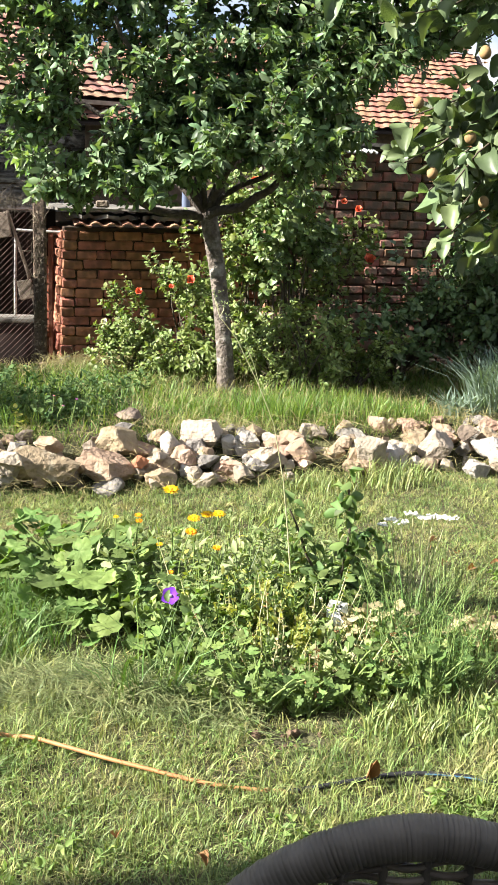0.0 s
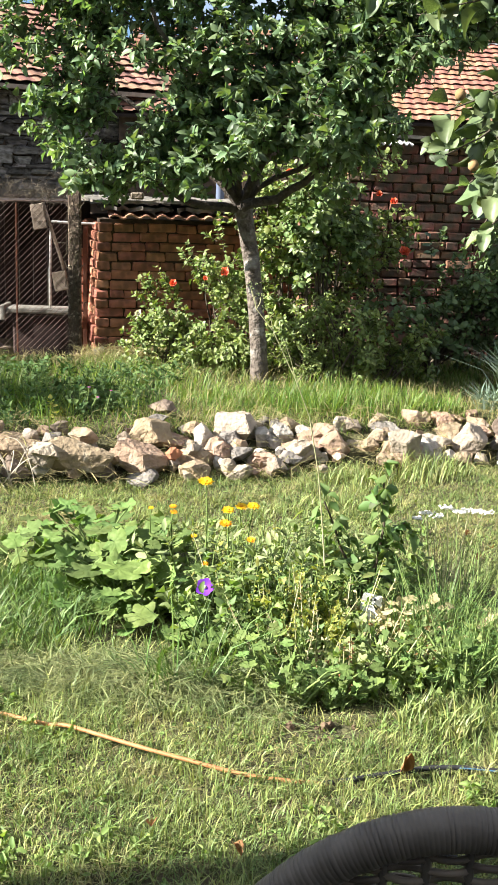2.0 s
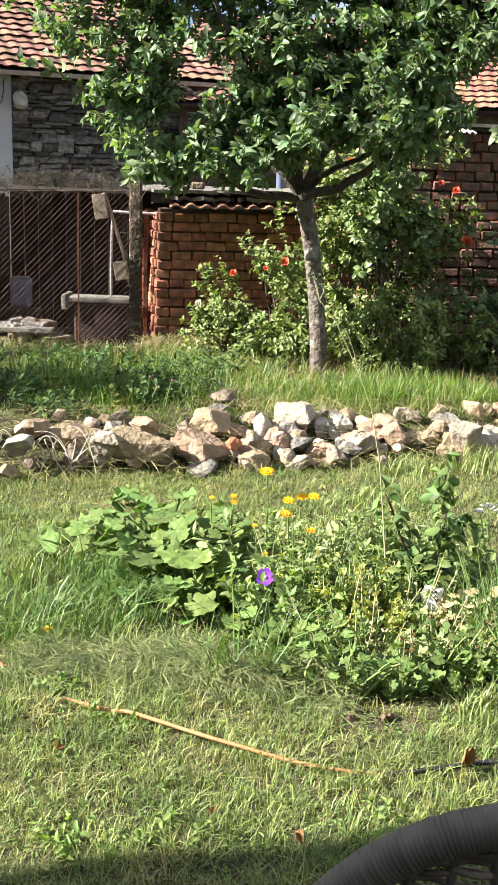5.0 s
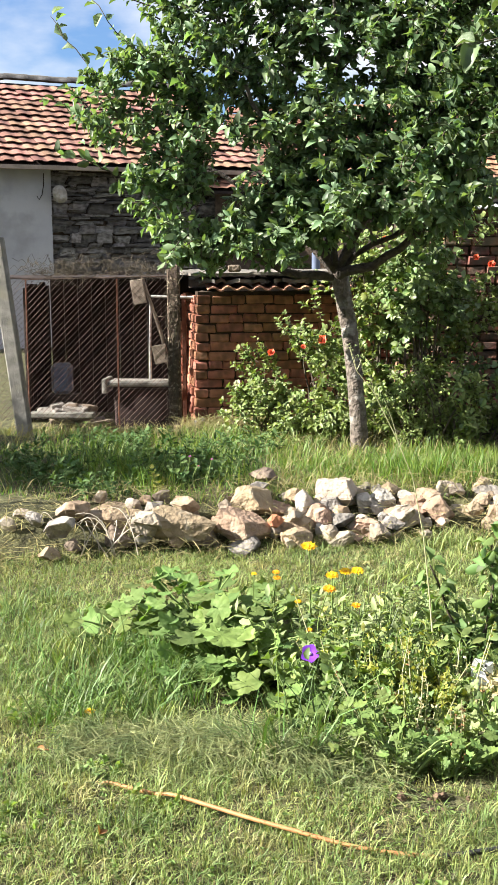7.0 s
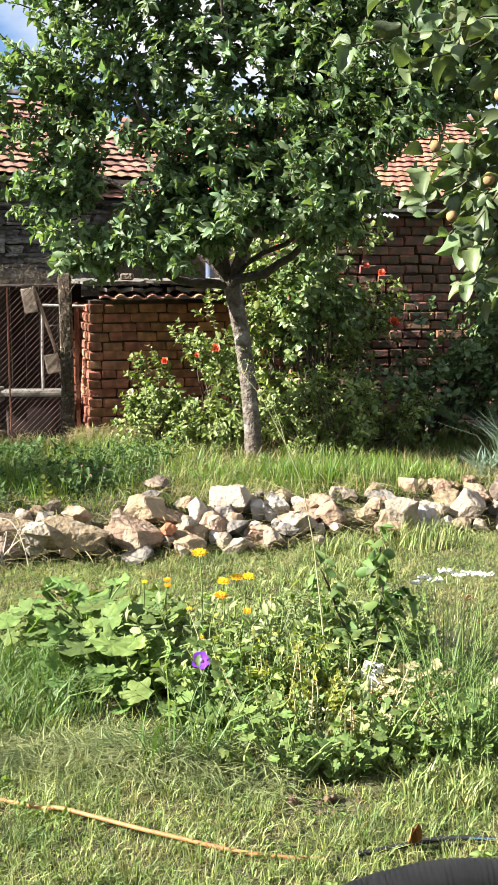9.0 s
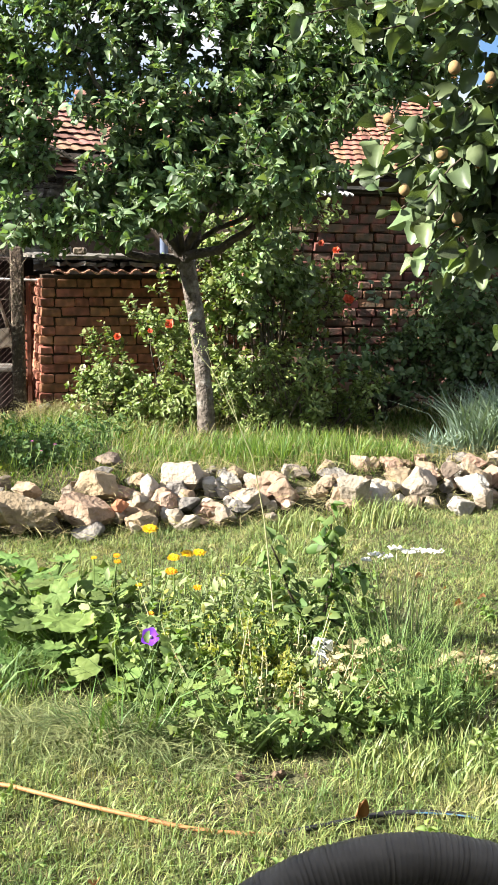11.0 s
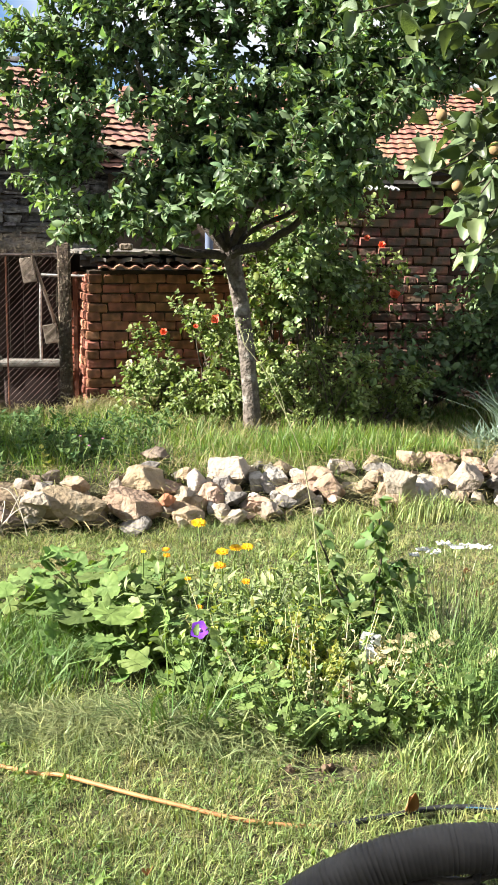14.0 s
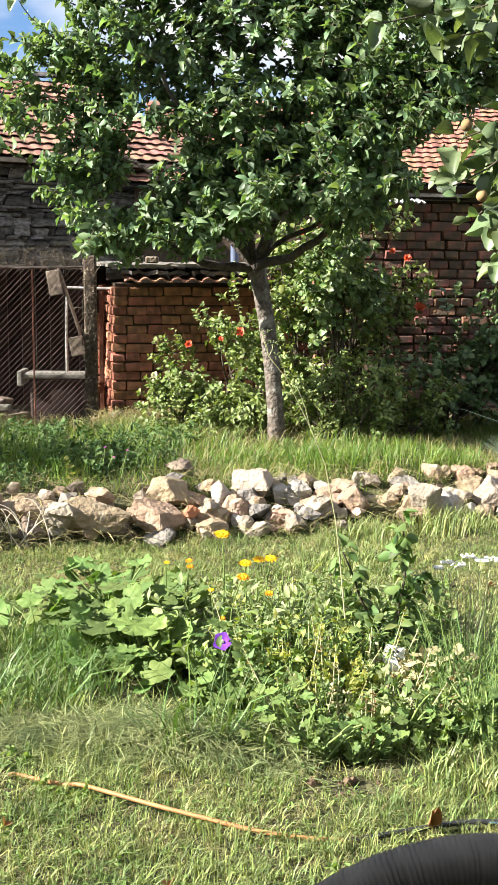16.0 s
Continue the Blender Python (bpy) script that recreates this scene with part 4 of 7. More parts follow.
def rose_bloom(at, size, material, parent, origin, seed):
    """A double bloom of cupped petals."""
    r = np.random.default_rng(seed)
    pet = leaf_shape(1.0, 4, 0.35, -0.35, 0.7, 0.0)
    tip = np.array([0, -0.75, 0.5])
    rot = np.array(Vector((0, 0, 1)).rotation_difference(Vector(tip)).to_matrix())
    bm = bmesh.new()
    bmesh.ops.create_icosphere(bm, subdivisions=1, radius=size * 0.16)
    bloom = part("bloom", bm, material, parent, smooth=True)
    bloom.location = np.array(at) - origin + rot @ np.array([0, 0, size * 0.1])
    for ring, (count, tilt, scale) in enumerate(((6, 0.35, 1.0), (5, 0.9, 0.8), (4, 1.6, 0.6))):
        az = np.arange(count) * 2 * np.pi / count + ring
        axis = np.stack([np.cos(az), np.sin(az), np.full(count, tilt)], -1)
        for k in range(count):
            v, f = spread(pet, np.zeros((1, 3)), axis[k:k + 1], np.array([[-math.cos(az[k]), -math.sin(az[k]), 1.0]]), size * 0.55 * scale * r.uniform(0.85, 1.15))
            arrays("petal", v @ rot.T - rot @ np.array([0, 0, size * 0.1]), f, material, bloom)
    return bloom


def shrub(name, label, category, base, centre, radii, count, per, leaf, shape, material, seed, shoot=0.2, stems=9, up=0.5, stem_r=0.010, holes=-0.25):
    """A shrub: canes from its foot, and leafy shoots through its volume."""
    r = np.random.default_rng(seed)
    base = np.array(base, float)
    ob = thing(name, label, category, base)
    tips, dirs = [], []
    while len(tips) < count:
        u = unit(r.normal(0, 1, 3))
        p = np.array(centre) + u * r.random() ** 0.5 * np.array(radii)
        if p[2] < base[2] + 0.03 or noise.noise(Vector(p * 3.1) + Vector((seed, 0, 0))) < holes:
            continue
        tips.append(p)
        dirs.append(u * [1, 1, 0.5] + [0, -0.15, up] + r.normal(0, 0.35, 3))
    lines, chunks = shoots(r, tips, dirs, shoot, per, leaf, shape)
    v, f = joined(chunks)
    arrays("foliage", v - base, f, material, ob, smooth=True)
    tagged(tubes("branchwork", [(a - base, b * 0.7) for a, b in lines], TWIG, ob, sides=3), kind="stuff")
    for k in range(stems):
        end = tips[int(r.integers(len(tips)))]
        pts = bent(base + r.normal(0, 0.05, 3) * [1, 1, 0], end, 0.025, 7, 0.0, r)
        v, f = tube(pts - base, np.linspace(stem_r, stem_r * 0.4, 7), 6)
        arrays("stem", v, f, TWIG, ob, smooth=True)
    return ob


g = 0.19
rose_a = shrub("rose_bush", "leafy yellow-green rose bush with coral blooms", "rose bush", (-0.45, 8.62, g), (-0.42, 8.55, 0.60), (0.50, 0.26, 0.42), 230, 14, 0.043, SHAPE_ROUND, LEAF_ROSE, 71, 0.15, 12, 0.6, holes=-0.12)
shrub("rose_shoots", "low rose shoots with pale green leaves", "rose bush", (-0.75, 8.45, g), (-0.74, 8.42, 0.38), (0.26, 0.2, 0.24), 64, 13, 0.042, SHAPE_ROUND, LEAF_ROSE, 72, 0.14, 7, 0.6)
shrub("rose_bush", "tall pale green rose shoots against the brick", "rose bush", (-0.2, 8.85, g), (-0.2, 8.75, 0.92), (0.28, 0.15, 0.32), 34, 11, 0.048, SHAPE_ROUND, LEAF_ROSE, 73, 0.16, 8, 0.8, holes=-0.1)
rose_c = shrub("climbing_rose", "tall climbing rose with coral red blooms", "rose bush", (0.62, 8.8, g), (0.66, 8.72, 1.25), (0.42, 0.22, 0.64), 235, 13, 0.05, SHAPE_ROUND, LEAF_ROSE, 74, 0.2, 14, 0.6, 0.012, holes=-0.08)
shrub("climbing_rose", "climbing rose foliage behind the tree fork", "rose bush", (0.25, 8.9, g), (0.12, 8.75, 1.5), (0.42, 0.16, 0.42), 125, 13, 0.05, SHAPE_ROUND, LEAF_ROSE, 174, 0.17, 8, 0.5, 0.011, holes=-0.2)
shrub("ivy_column", "dense dark green climber with broad leaves", "climber", (0.42, 8.45, g), (0.42, 8.3, 1.25), (0.24, 0.18, 0.5), 130, 12, 0.066, SHAPE_ROUND, LEAF_MID, 75, 0.15, 8, 0.2, 0.012)
shrub("dark_shrub", "open dark green shrub with bare arching stems", "shrub", (1.25, 8.4, g), (1.28, 8.3, 0.72), (0.50, 0.34, 0.42), 125, 13, 0.058, SHAPE_ROUND, LEAF_DARK, 76, 0.2, 20, 0.5, 0.013, holes=-0.08)
shrub("dark_shrub", "tall dark green shrub against the brick wall", "shrub", (1.9, 8.45, g), (1.95, 8.35, 0.85), (0.42, 0.36, 0.58), 210, 13, 0.062, SHAPE_ROUND, LEAF_DARK, 77, 0.2, 16, 0.5, 0.014, holes=-0.1)
shrub("green_shrub", "light green leafy shrub at the tree's foot", "shrub", (0.32, 8.3, g), (0.32, 8.22, 0.44), (0.36, 0.2, 0.28), 105, 12, 0.058, SHAPE_FRUIT, LEAF_ROSE, 78, 0.14, 8, 0.7, holes=-0.1)
shrub("green_shrub", "tall pale shoots beside the trunk", "shrub", (0.12, 8.6, g), (0.15, 8.35, 0.95), (0.18, 0.14, 0.42), 50, 12, 0.058, SHAPE_ROUND, LEAF_ROSE, 69, 0.15, 7, 0.8, holes=-0.1)
shrub("green_shrub", "leafy weeds at the wall's foot", "shrub", (0.75, 8.2, g), (0.8, 8.15, 0.32), (0.3, 0.2, 0.2), 60, 12, 0.055, SHAPE_FRUIT, LEAF_ROSE, 79, 0.14, 7, 0.7)
shrub("green_shrub", "leafy weeds in front of the dark shrub", "shrub", (0.9, 7.9, g), (0.9, 7.85, 0.4), (0.32, 0.15, 0.24), 62, 12, 0.05, SHAPE_FRUIT, LEAF_ROSE, 67, 0.13, 7, 0.8, holes=-0.05)
shrub("green_shrub", "sunlit leafy weeds beside the trunk", "shrub", (0.58, 7.9, g), (0.58, 7.85, 0.48), (0.26, 0.14, 0.3), 70, 12, 0.05, SHAPE_FRUIT, LEAF_ROSE, 66, 0.13, 7, 0.8, holes=-0.05)
shrub("green_shrub", "low leafy weeds before the roses", "shrub", (-0.25, 8.25, g), (-0.25, 8.2, 0.3), (0.34, 0.16, 0.16), 60, 12, 0.055, SHAPE_FRUIT, LEAF_ROSE, 68, 0.12, 7, 0.7)
shrub("pale_weeds", "pale feathery weeds lit at the trunk's foot", "weed", (0.42, 7.98, g), (0.42, 7.95, 0.36), (0.34, 0.12, 0.2), 120, 14, 0.032, SHAPE_FRUIT, LEAF_ROSE, 63, 0.13, 9, 0.9, 0.006, holes=-0.1)
shrub("tall_shrub", "tall leafy shrub beyond the quince", "shrub", (2.5, 8.2, g), (2.2, 8.3, 1.2), (0.6, 0.4, 0.95), 210, 12, 0.08, SHAPE_ROUND, LEAF_DARK, 80, 0.22, 10, 0.5, 0.014)
for k, (bx, bz, sz) in enumerate(((-0.656, 0.813, 0.07), (-0.28, 0.905, 0.08), (-0.42, 0.86, 0.05))):
    rose_bloom((bx, 8.30, bz), sz, PETAL_RED, rose_a, np.array([-0.45, 8.62, g]), 90 + k)
rose_bloom((-0.91, 8.28, 0.588), 0.06, PETAL_WHITE, rose_a, np.array([-0.45, 8.62, g]), 95)
for k, (bx, bz, sz) in enumerate(((0.93, 1.45, 0.07), (1.03, 1.09, 0.095), (0.235, 1.78, 0.08), (0.178, 1.63, 0.08), (0.82, 1.5, 0.06))):
    rose_bloom((bx, 8.36, bz), sz, PETAL_RED, rose_c, np.array([0.62, 8.8, g]), 100 + k)

BLUEGRASS = mat("blue grey grass", (0.24, 0.31, 0.24), 0.6, (0.17, 0.235, 0.19), 4, bump=0, island=0.3, translucent=0.2)


def tuft(name, label, at, radius, count, high, wide, material, seed, lean=(0.2, 1.0), category="grass"):
    r = np.random.default_rng(seed)
    a, d = r.uniform(0, 6.28, count), radius * r.random(count) ** 0.6
    pos = np.stack([d * np.cos(a), d * np.sin(a), np.zeros(count) - 0.01], -1)
    v, f = blades(pos, high * r.uniform(0.45, 1.1, count), wide * r.uniform(0.7, 1.2, count), r.uniform(*lean, count), r)
    ob = arrays(name, v, f, material)
    ob.location = (at[0], at[1], float(ground_z(at[0], at[1])))
    return tagged(ob, label, category, kind="stuff" if name == "grass_tuft" else "")


tuft("silver_grass", "arching clump of blue-grey ornamental grass", (1.86, 7.3), 0.24, 700, 0.44, 0.016, BLUEGRASS, 81, (0.3, 1.2))
tuft("silver_grass", "smaller clump of blue-grey ornamental grass", (1.52, 7.15), 0.12, 130, 0.22, 0.014, BLUEGRASS, 82, (0.3, 1.2))
tuft("silver_grass", "arching clump of blue-grey grass by the wall", (2.2, 7.5), 0.3, 500, 0.5, 0.016, BLUEGRASS, 83, (0.3, 1.2))
for k, (x, y, rad, num, high) in enumerate(((0.3, 7.0, 0.25, 300, 0.15), (0.75, 6.95, 0.3, 420, 0.19), (-0.2, 7.0, 0.3, 260, 0.12), (1.1, 6.9, 0.2, 300, 0.17), (-1.35, 6.7, 0.22, 200, 0.24), (-1.0, 7.2, 0.25, 240, 0.17), (-1.6, 6.9, 0.25, 220, 0.22), (-1.2, 6.4, 0.2, 160, 0.2), (-1.8, 7.4, 0.35, 260, 0.2), (-1.2, 7.7, 0.35, 240, 0.15), (0.55, 7.5, 0.4, 300, 0.16), (-0.55, 7.4, 0.3, 160, 0.14), (-0.75, 6.6, 0.2, 140, 0.16), (0.35, 6.75, 0.14, 120, 0.22))):
    tuft("grass_tuft", "tall sunlit grass tuft on the terrace edge", (x, y), rad, num, high, 0.007, GRASS_TALL, 84 + k, (0.1, 0.7))
for k, (x, y, rad, num, high) in enumerate(((0.55, 5.9, 0.22, 380, 0.13), (0.95, 6.05, 0.22, 380, 0.15), (0.72, 3.0, 0.16, 220, 0.11), (0.85, 3.25, 0.16, 220, 0.12), (0.55, 3.05, 0.13, 300, 0.10), (-1.05, 4.0, 0.15, 200, 0.17), (-0.75, 3.5, 0.2, 320, 0.10), (-0.5, 3.35, 0.2, 320, 0.10), (0.95, 3.05, 0.2, 350, 0.10), (1.05, 2.85, 0.15, 260, 0.10), (0.35, 5.3, 0.2, 260, 0.11), (0.0, 3.3, 0.2, 160, 0.17))):
    tuft("grass_tuft", "long uncut grass tuft in the lawn", (x, y), rad, num, high, 0.0055, GRASS, 110 + k, (0.2, 0.9))


# ---- the flower bed ----
LEAF_SQUASH = mat("squash leaf", (0.135, 0.205, 0.055), 0.78, (0.09, 0.15, 0.038), 14, bump=0.35, bump_scale=90, obj=0.4, translucent=0.22, stain=(0.165, 0.235, 0.078), stain_scale=26, dist=0.004)
LEAF_HERB = mat("herb leaf", (0.19, 0.258, 0.082), 0.55, (0.115, 0.175, 0.055), 8, bump=0, island=0.4, translucent=0.3, spec=0.4)
LEAF_DILL = mat("feathery leaf", (0.155, 0.26, 0.085), 0.55, (0.10, 0.18, 0.055), 8, bump=0, island=0.4, translucent=0.3, spec=0.3)
LEAF_GREY = mat("grey green leaf", (0.26, 0.31, 0.14), 0.6, (0.17, 0.22, 0.092), 8, bump=0, island=0.3, translucent=0.25)
LEAF_YELLOW = mat("yellow green leaf", (0.36, 0.36, 0.09), 0.55, (0.27, 0.30, 0.07), 8, bump=0, island=0.35, translucent=0.3)
LEAF_PALE = mat("withered leaf", (0.46, 0.42, 0.235), 0.75, (0.33, 0.27, 0.14), 9, bump=0.2, island=0.25, translucent=0.2)
LEAF_DEAD = mat("dead leaf", (0.28, 0.14, 0.06), 0.85, (0.19, 0.095, 0.045), 9, bump=0.3, translucent=0.15)
BED_GRASS = mat("long bed grass", (0.135, 0.215, 0.058), 0.5, (0.07, 0.13, 0.034), 5, bump=0, island=0.45, translucent=0.2, spec=0.35)
STEM = mat("green stem", (0.17, 0.24, 0.07), 0.6, (0.13, 0.19, 0.055), 12, bump=0)
STEM_PALE = mat("pale stem", (0.48, 0.47, 0.27), 0.7, (0.36, 0.36, 0.19), 12, bump=0)
PETAL_YELLOW = mat("yellow petal", (0.88, 0.58, 0.01), 0.55, (0.86, 0.50, 0.01), 12, bump=0, island=0.1, translucent=0.15)
PETAL_ORANGE = mat("orange petal", (0.88, 0.44, 0.01), 0.55, (0.84, 0.34, 0.01), 12, bump=0, island=0.1, translucent=0.15)
PETAL_VIOLET = mat("violet petal", (0.27, 0.07, 0.72), 0.6, (0.22, 0.05, 0.64), 12, bump=0, translucent=0.15)
PETAL_PURPLE = mat("purple petal", (0.36, 0.09, 0.36), 0.6, (0.28, 0.06, 0.30), 12, bump=0, translucent=0.15)
STEM_DRY = mat("dry stalk", (0.50, 0.45, 0.36), 0.8, (0.38, 0.33, 0.26), 14, bump=0)
CENTRE = mat("flower centre", (0.72, 0.36, 0.02), 0.9, (0.6, 0.26, 0.015), 60, bump=0.5, bump_scale=200)
UMBEL = mat("white flower heads", (0.80, 0.79, 0.74), 0.8, (0.66, 0.66, 0.58), 60, bump=0)


def lobed_shape(lobes=5, depth=0.3, notch=0.5, rings=1, cup=0.18, seed=0, jag=0.012):
    """A broad lobed leaf with a notched foot: fan from the stalk, one across, along +y."""
    r = np.random.default_rng(seed)
    n = lobes * 6
    th = np.linspace(-np.pi + 0.16, np.pi - 0.16, n)
    rad = 0.5 * (1 - depth * 0.5 + depth * 0.5 * np.cos(th * lobes)) * (0.72 + 0.28 * np.cos(th * 0.5)) + r.normal(0, jag, n)
    verts = [(0.0, 0.0, 0.0)]
    for q, lift in ((0.5, 0.02), (1.0, 1.0)):
        for t, d in zip(th, rad):
            x, y = math.sin(t) * d * q, math.cos(t) * d * q
            verts.append((x, y, cup * (q * d * 2) ** 2 * (0.5 + 0.5 * math.cos(t * lobes)) - 0.05 * q * math.cos(t * lobes) - 0.07 * q * q + r.normal(0, 0.012)))
    tris = []
    for k in range(n - 1):
        a, b, c, d = 1 + k, 2 + k, 1 + n + k, 2 + n + k
        tris += [(0, b, a), (a, b, d), (a, d, c)]
    return np.array(verts), np.array(tris)


SQUASH_SHAPES = [lobed_shape(5, 0.22, cup=0.2, seed=k, jag=0.03) for k in range(6)]
PARSLEY_SHAPES = [lobed_shape(3, 0.55, cup=0.2, seed=9 + k) for k in range(2)]
PARSLEY_SHAPES = [(v + [0, 0.35, 0], f) for v, f in PARSLEY_SHAPES]
SHAPE_STRAP = [cupped_leaf(w, cup, c, 0.04, 4, 3, 0.02, 9 + k) for k, (w, cup, c) in enumerate(((0.36, 0.5, 0.15), (0.42, -0.2, 0.4), (0.32, 0.9, 0.25)))]


def broad_plant(name, label, category, at, spots, size, material, seed, shapes=SQUASH_SHAPES):
    """A plant of large leaves, each on its own stalk from the foot."""
    r = np.random.default_rng(seed)
    z0 = float(ground_z(at[0], at[1]))
    ob = thing(name, label, category, (at[0], at[1], z0))
    for x, y, z, k in spots:
        p = np.array([x - at[0], y - at[1], z])
        out = unit(np.array([p[0], p[1], 0.0]) + r.normal(0, 0.3, 3) * [1, 1, 0] + [0, -0.25, 0])
        nrm = unit(np.array([-0.1, -0.45, 0.9]) + out * 0.35 + r.normal(0, 0.5, 3))
        v, f = spread(shapes[int(r.integers(len(shapes)))], p[None], out[None] + [0, 0, -0.1], nrm[None], size * k)
        leaf = arrays("leaf", v, f, material, ob)
        s = np.linspace(0, 1, 5)[:, None]
        root = r.normal(0, 0.03, 3) * [1, 1, 0]
        pts = root + (p - root) * s + np.array([0, 0, 0.25 * p[2]]) * np.sin(np.pi * s) * 0.5
        v, f = tube(pts, np.linspace(0.0045, 0.003, 5), 5)
        arrays("leaf_stalk", v, f, STEM, ob, smooth=True)
    return ob


def squash_bed():
    r = np.random.default_rng(51)
    def spots(cx, cy, rx, ry, n, zlo, zhi):
        out = []
        for _ in range(n):
            a, d = r.uniform(0, 6.28), r.random() ** 0.5
            out.append((cx + rx * d * math.cos(a), cy + ry * d * math.sin(a), r.uniform(zlo, zhi), r.uniform(0.55, 1.15)))
        return out
    broad_plant("squash_plant", "squash plant with broad lobed pale green leaves", "squash", (-0.62, 4.25), spots(-0.62, 4.25, 0.34, 0.30, 140, 0.04, 0.26), 0.115, LEAF_SQUASH, 52)
    broad_plant("squash_plant", "squash plant with large leaves beside marigolds", "squash", (-0.48, 3.9), spots(-0.48, 3.9, 0.28, 0.28, 84, 0.03, 0.20) + [(-0.50, 3.80, 0.20, 1.75), (-0.42, 3.86, 0.20, 1.4), (-0.62, 3.86, 0.17, 1.5), (-0.40, 3.62, 0.10, 1.1)], 0.12, LEAF_SQUASH, 53)
    broad_plant("squash_plant", "squash plant trailing into the lawn", "squash", (-0.92, 4.2), spots(-0.92, 4.2, 0.22, 0.2, 20, 0.05, 0.16), 0.12, LEAF_SQUASH, 54)
    broad_plant("mallow_plant", "low mallow with rounded leaves below violet flower", "plant", (-0.22, 3.55), spots(-0.22, 3.52, 0.15, 0.16, 15, 0.03, 0.15), 0.10, LEAF_SQUASH, 55)
    broad_plant("mallow_plant", "low mallow with small lobed leaves", "plant", (0.02, 3.4), spots(0.02, 3.40, 0.14, 0.14, 18, 0.03, 0.14), 0.065, LEAF_SQUASH, 56)
    broad_plant("mallow_plant", "low mallow at the bed's front edge", "plant", (0.27, 3.2), spots(0.27, 3.22, 0.14, 0.1, 22, 0.03, 0.12), 0.058, LEAF_SQUASH, 57)


squash_bed()
mallow_rng = np.random.default_rng(58)
for mx, my, num, size in ((0.12, 3.16, 16, 0.052), (0.42, 3.32, 20, 0.052), (0.0, 3.62, 14, 0.075), (0.28, 3.7, 14, 0.055), (0.62, 3.25, 18, 0.052), (0.04, 3.3, 18, 0.058)):
    broad_plant("mallow_plant", "mallow with rounded light green leaves among herbs", "plant", (mx, my), [(mx + mallow_rng.normal(0, 0.08), my + mallow_rng.normal(0, 0.07), mallow_rng.uniform(0.06, 0.2), mallow_rng.uniform(0.6, 1.1)) for _ in range(num)], size, LEAF_SQUASH, int(1000 * mx) + num)


def herb(name, label, category, at, rx, ry, high, stems, per, leaf, shape, material, seed, stem_mat=STEM, up=1.2, droop=0.1):
    """Leafy upright stems over an oval of ground."""
    r = np.random.default_rng(seed)
    base = np.array([at[0], at[1], float(ground_z(*at))])
    ob = thing(name, label, category, base)
    a, d = r.uniform(0, 6.28, stems), r.random(stems) ** 0.5
    feet = np.stack([rx * d * np.cos(a), ry * d * np.sin(a), np.zeros(stems)], -1)
    dirs = unit(np.stack([0.5 * np.cos(a) * d, 0.5 * np.sin(a) * d, np.full(stems, up)], -1) + r.normal(0, 0.18, (stems, 3)))
    lines, chunks = [], []
    for p, q in zip(feet, dirs):
        l, c = shoots(r, [p], [q], high * r.uniform(0.65, 1.25), per + 2, leaf * 0.85, shape, droop=droop)
        lines += l
        chunks += c
    v, f = joined(chunks)
    arrays("foliage", v, f, material, ob, smooth=True)
    tagged(tubes("stemwork", [(p, q * 0.55) for p, q in lines], stem_mat, ob, sides=4), kind="stuff")
    return ob


herb("marigold_foliage", "pot marigold plants with long grey-green leaves", "marigold", (-0.12, 4.05), 0.28, 0.25, 0.27, 50, 14, 0.064, SHAPE_STRAP, LEAF_GREY, 131)
herb("marigold_foliage", "pot marigold plants in the bed's middle", "marigold", (0.12, 3.9), 0.22, 0.22, 0.24, 40, 14, 0.062, SHAPE_STRAP, LEAF_HERB, 132)
herb("herb_clump", "leafy green herb clump", "herb", (-0.08, 3.7), 0.2, 0.15, 0.2, 34, 13, 0.056, SHAPE_FRUIT, LEAF_HERB, 133)
herb("herb_clump", "bushy herb with small divided leaves", "herb", (0.15, 3.5), 0.2, 0.2, 0.18, 44, 14, 0.044, PARSLEY_SHAPES, LEAF_HERB, 134)
herb("herb_clump", "bushy herb with small yellowish leaves", "herb", (0.36, 3.42), 0.2, 0.16, 0.14, 40, 14, 0.042, PARSLEY_SHAPES, LEAF_GREY, 135)
herb("herb_clump", "low herb with fine green leaves", "herb", (0.16, 3.24), 0.2, 0.1, 0.12, 34, 12, 0.042, PARSLEY_SHAPES, LEAF_HERB, 136)
herb("herb_clump", "grey-green herb at the back of the bed", "herb", (0.22, 4.35), 0.3, 0.2, 0.21, 44, 14, 0.052, SHAPE_STRAP, LEAF_GREY, 137)
herb("herb_clump", "leafy herb beside the sapling", "herb", (0.45, 4.25), 0.22, 0.2, 0.18, 34, 13, 0.052, SHAPE_FRUIT, LEAF_HERB, 138)
herb("yarrow_foliage", "ferny yarrow leaves", "yarrow", (0.74, 4.1), 0.18, 0.16, 0.22, 34, 24, 0.032, [leaf_shape(0.14, 3, 0.02, 0.2, 1.0, 0.0)], LEAF_GREY, 139)
herb("herb_clump", "low herb by the bare soil", "herb", (0.62, 3.45), 0.2, 0.14, 0.13, 34, 12, 0.044, PARSLEY_SHAPES, LEAF_HERB, 140)
herb("herb_clump", "low weeds at the bed's front corner", "weed", (0.50, 3.27), 0.18, 0.12, 0.13, 32, 13, 0.036, PARSLEY_SHAPES, LEAF_HERB, 141)
herb("feathery_herb", "bright green feathery herb at the bed's corner", "herb", (0.68, 3.42), 0.16, 0.14, 0.22, 60, 34, 0.045, [leaf_shape(0.06, 3, 0.02, 0.2, 1.0, 0.0)], LEAF_DILL, 183)
herb("herb_clump", "broad-leaved weeds in quince shade", "weed", (1.0, 3.1), 0.2, 0.15, 0.12, 34, 10, 0.045, SHAPE_FRUIT, LEAF_HERB, 142)
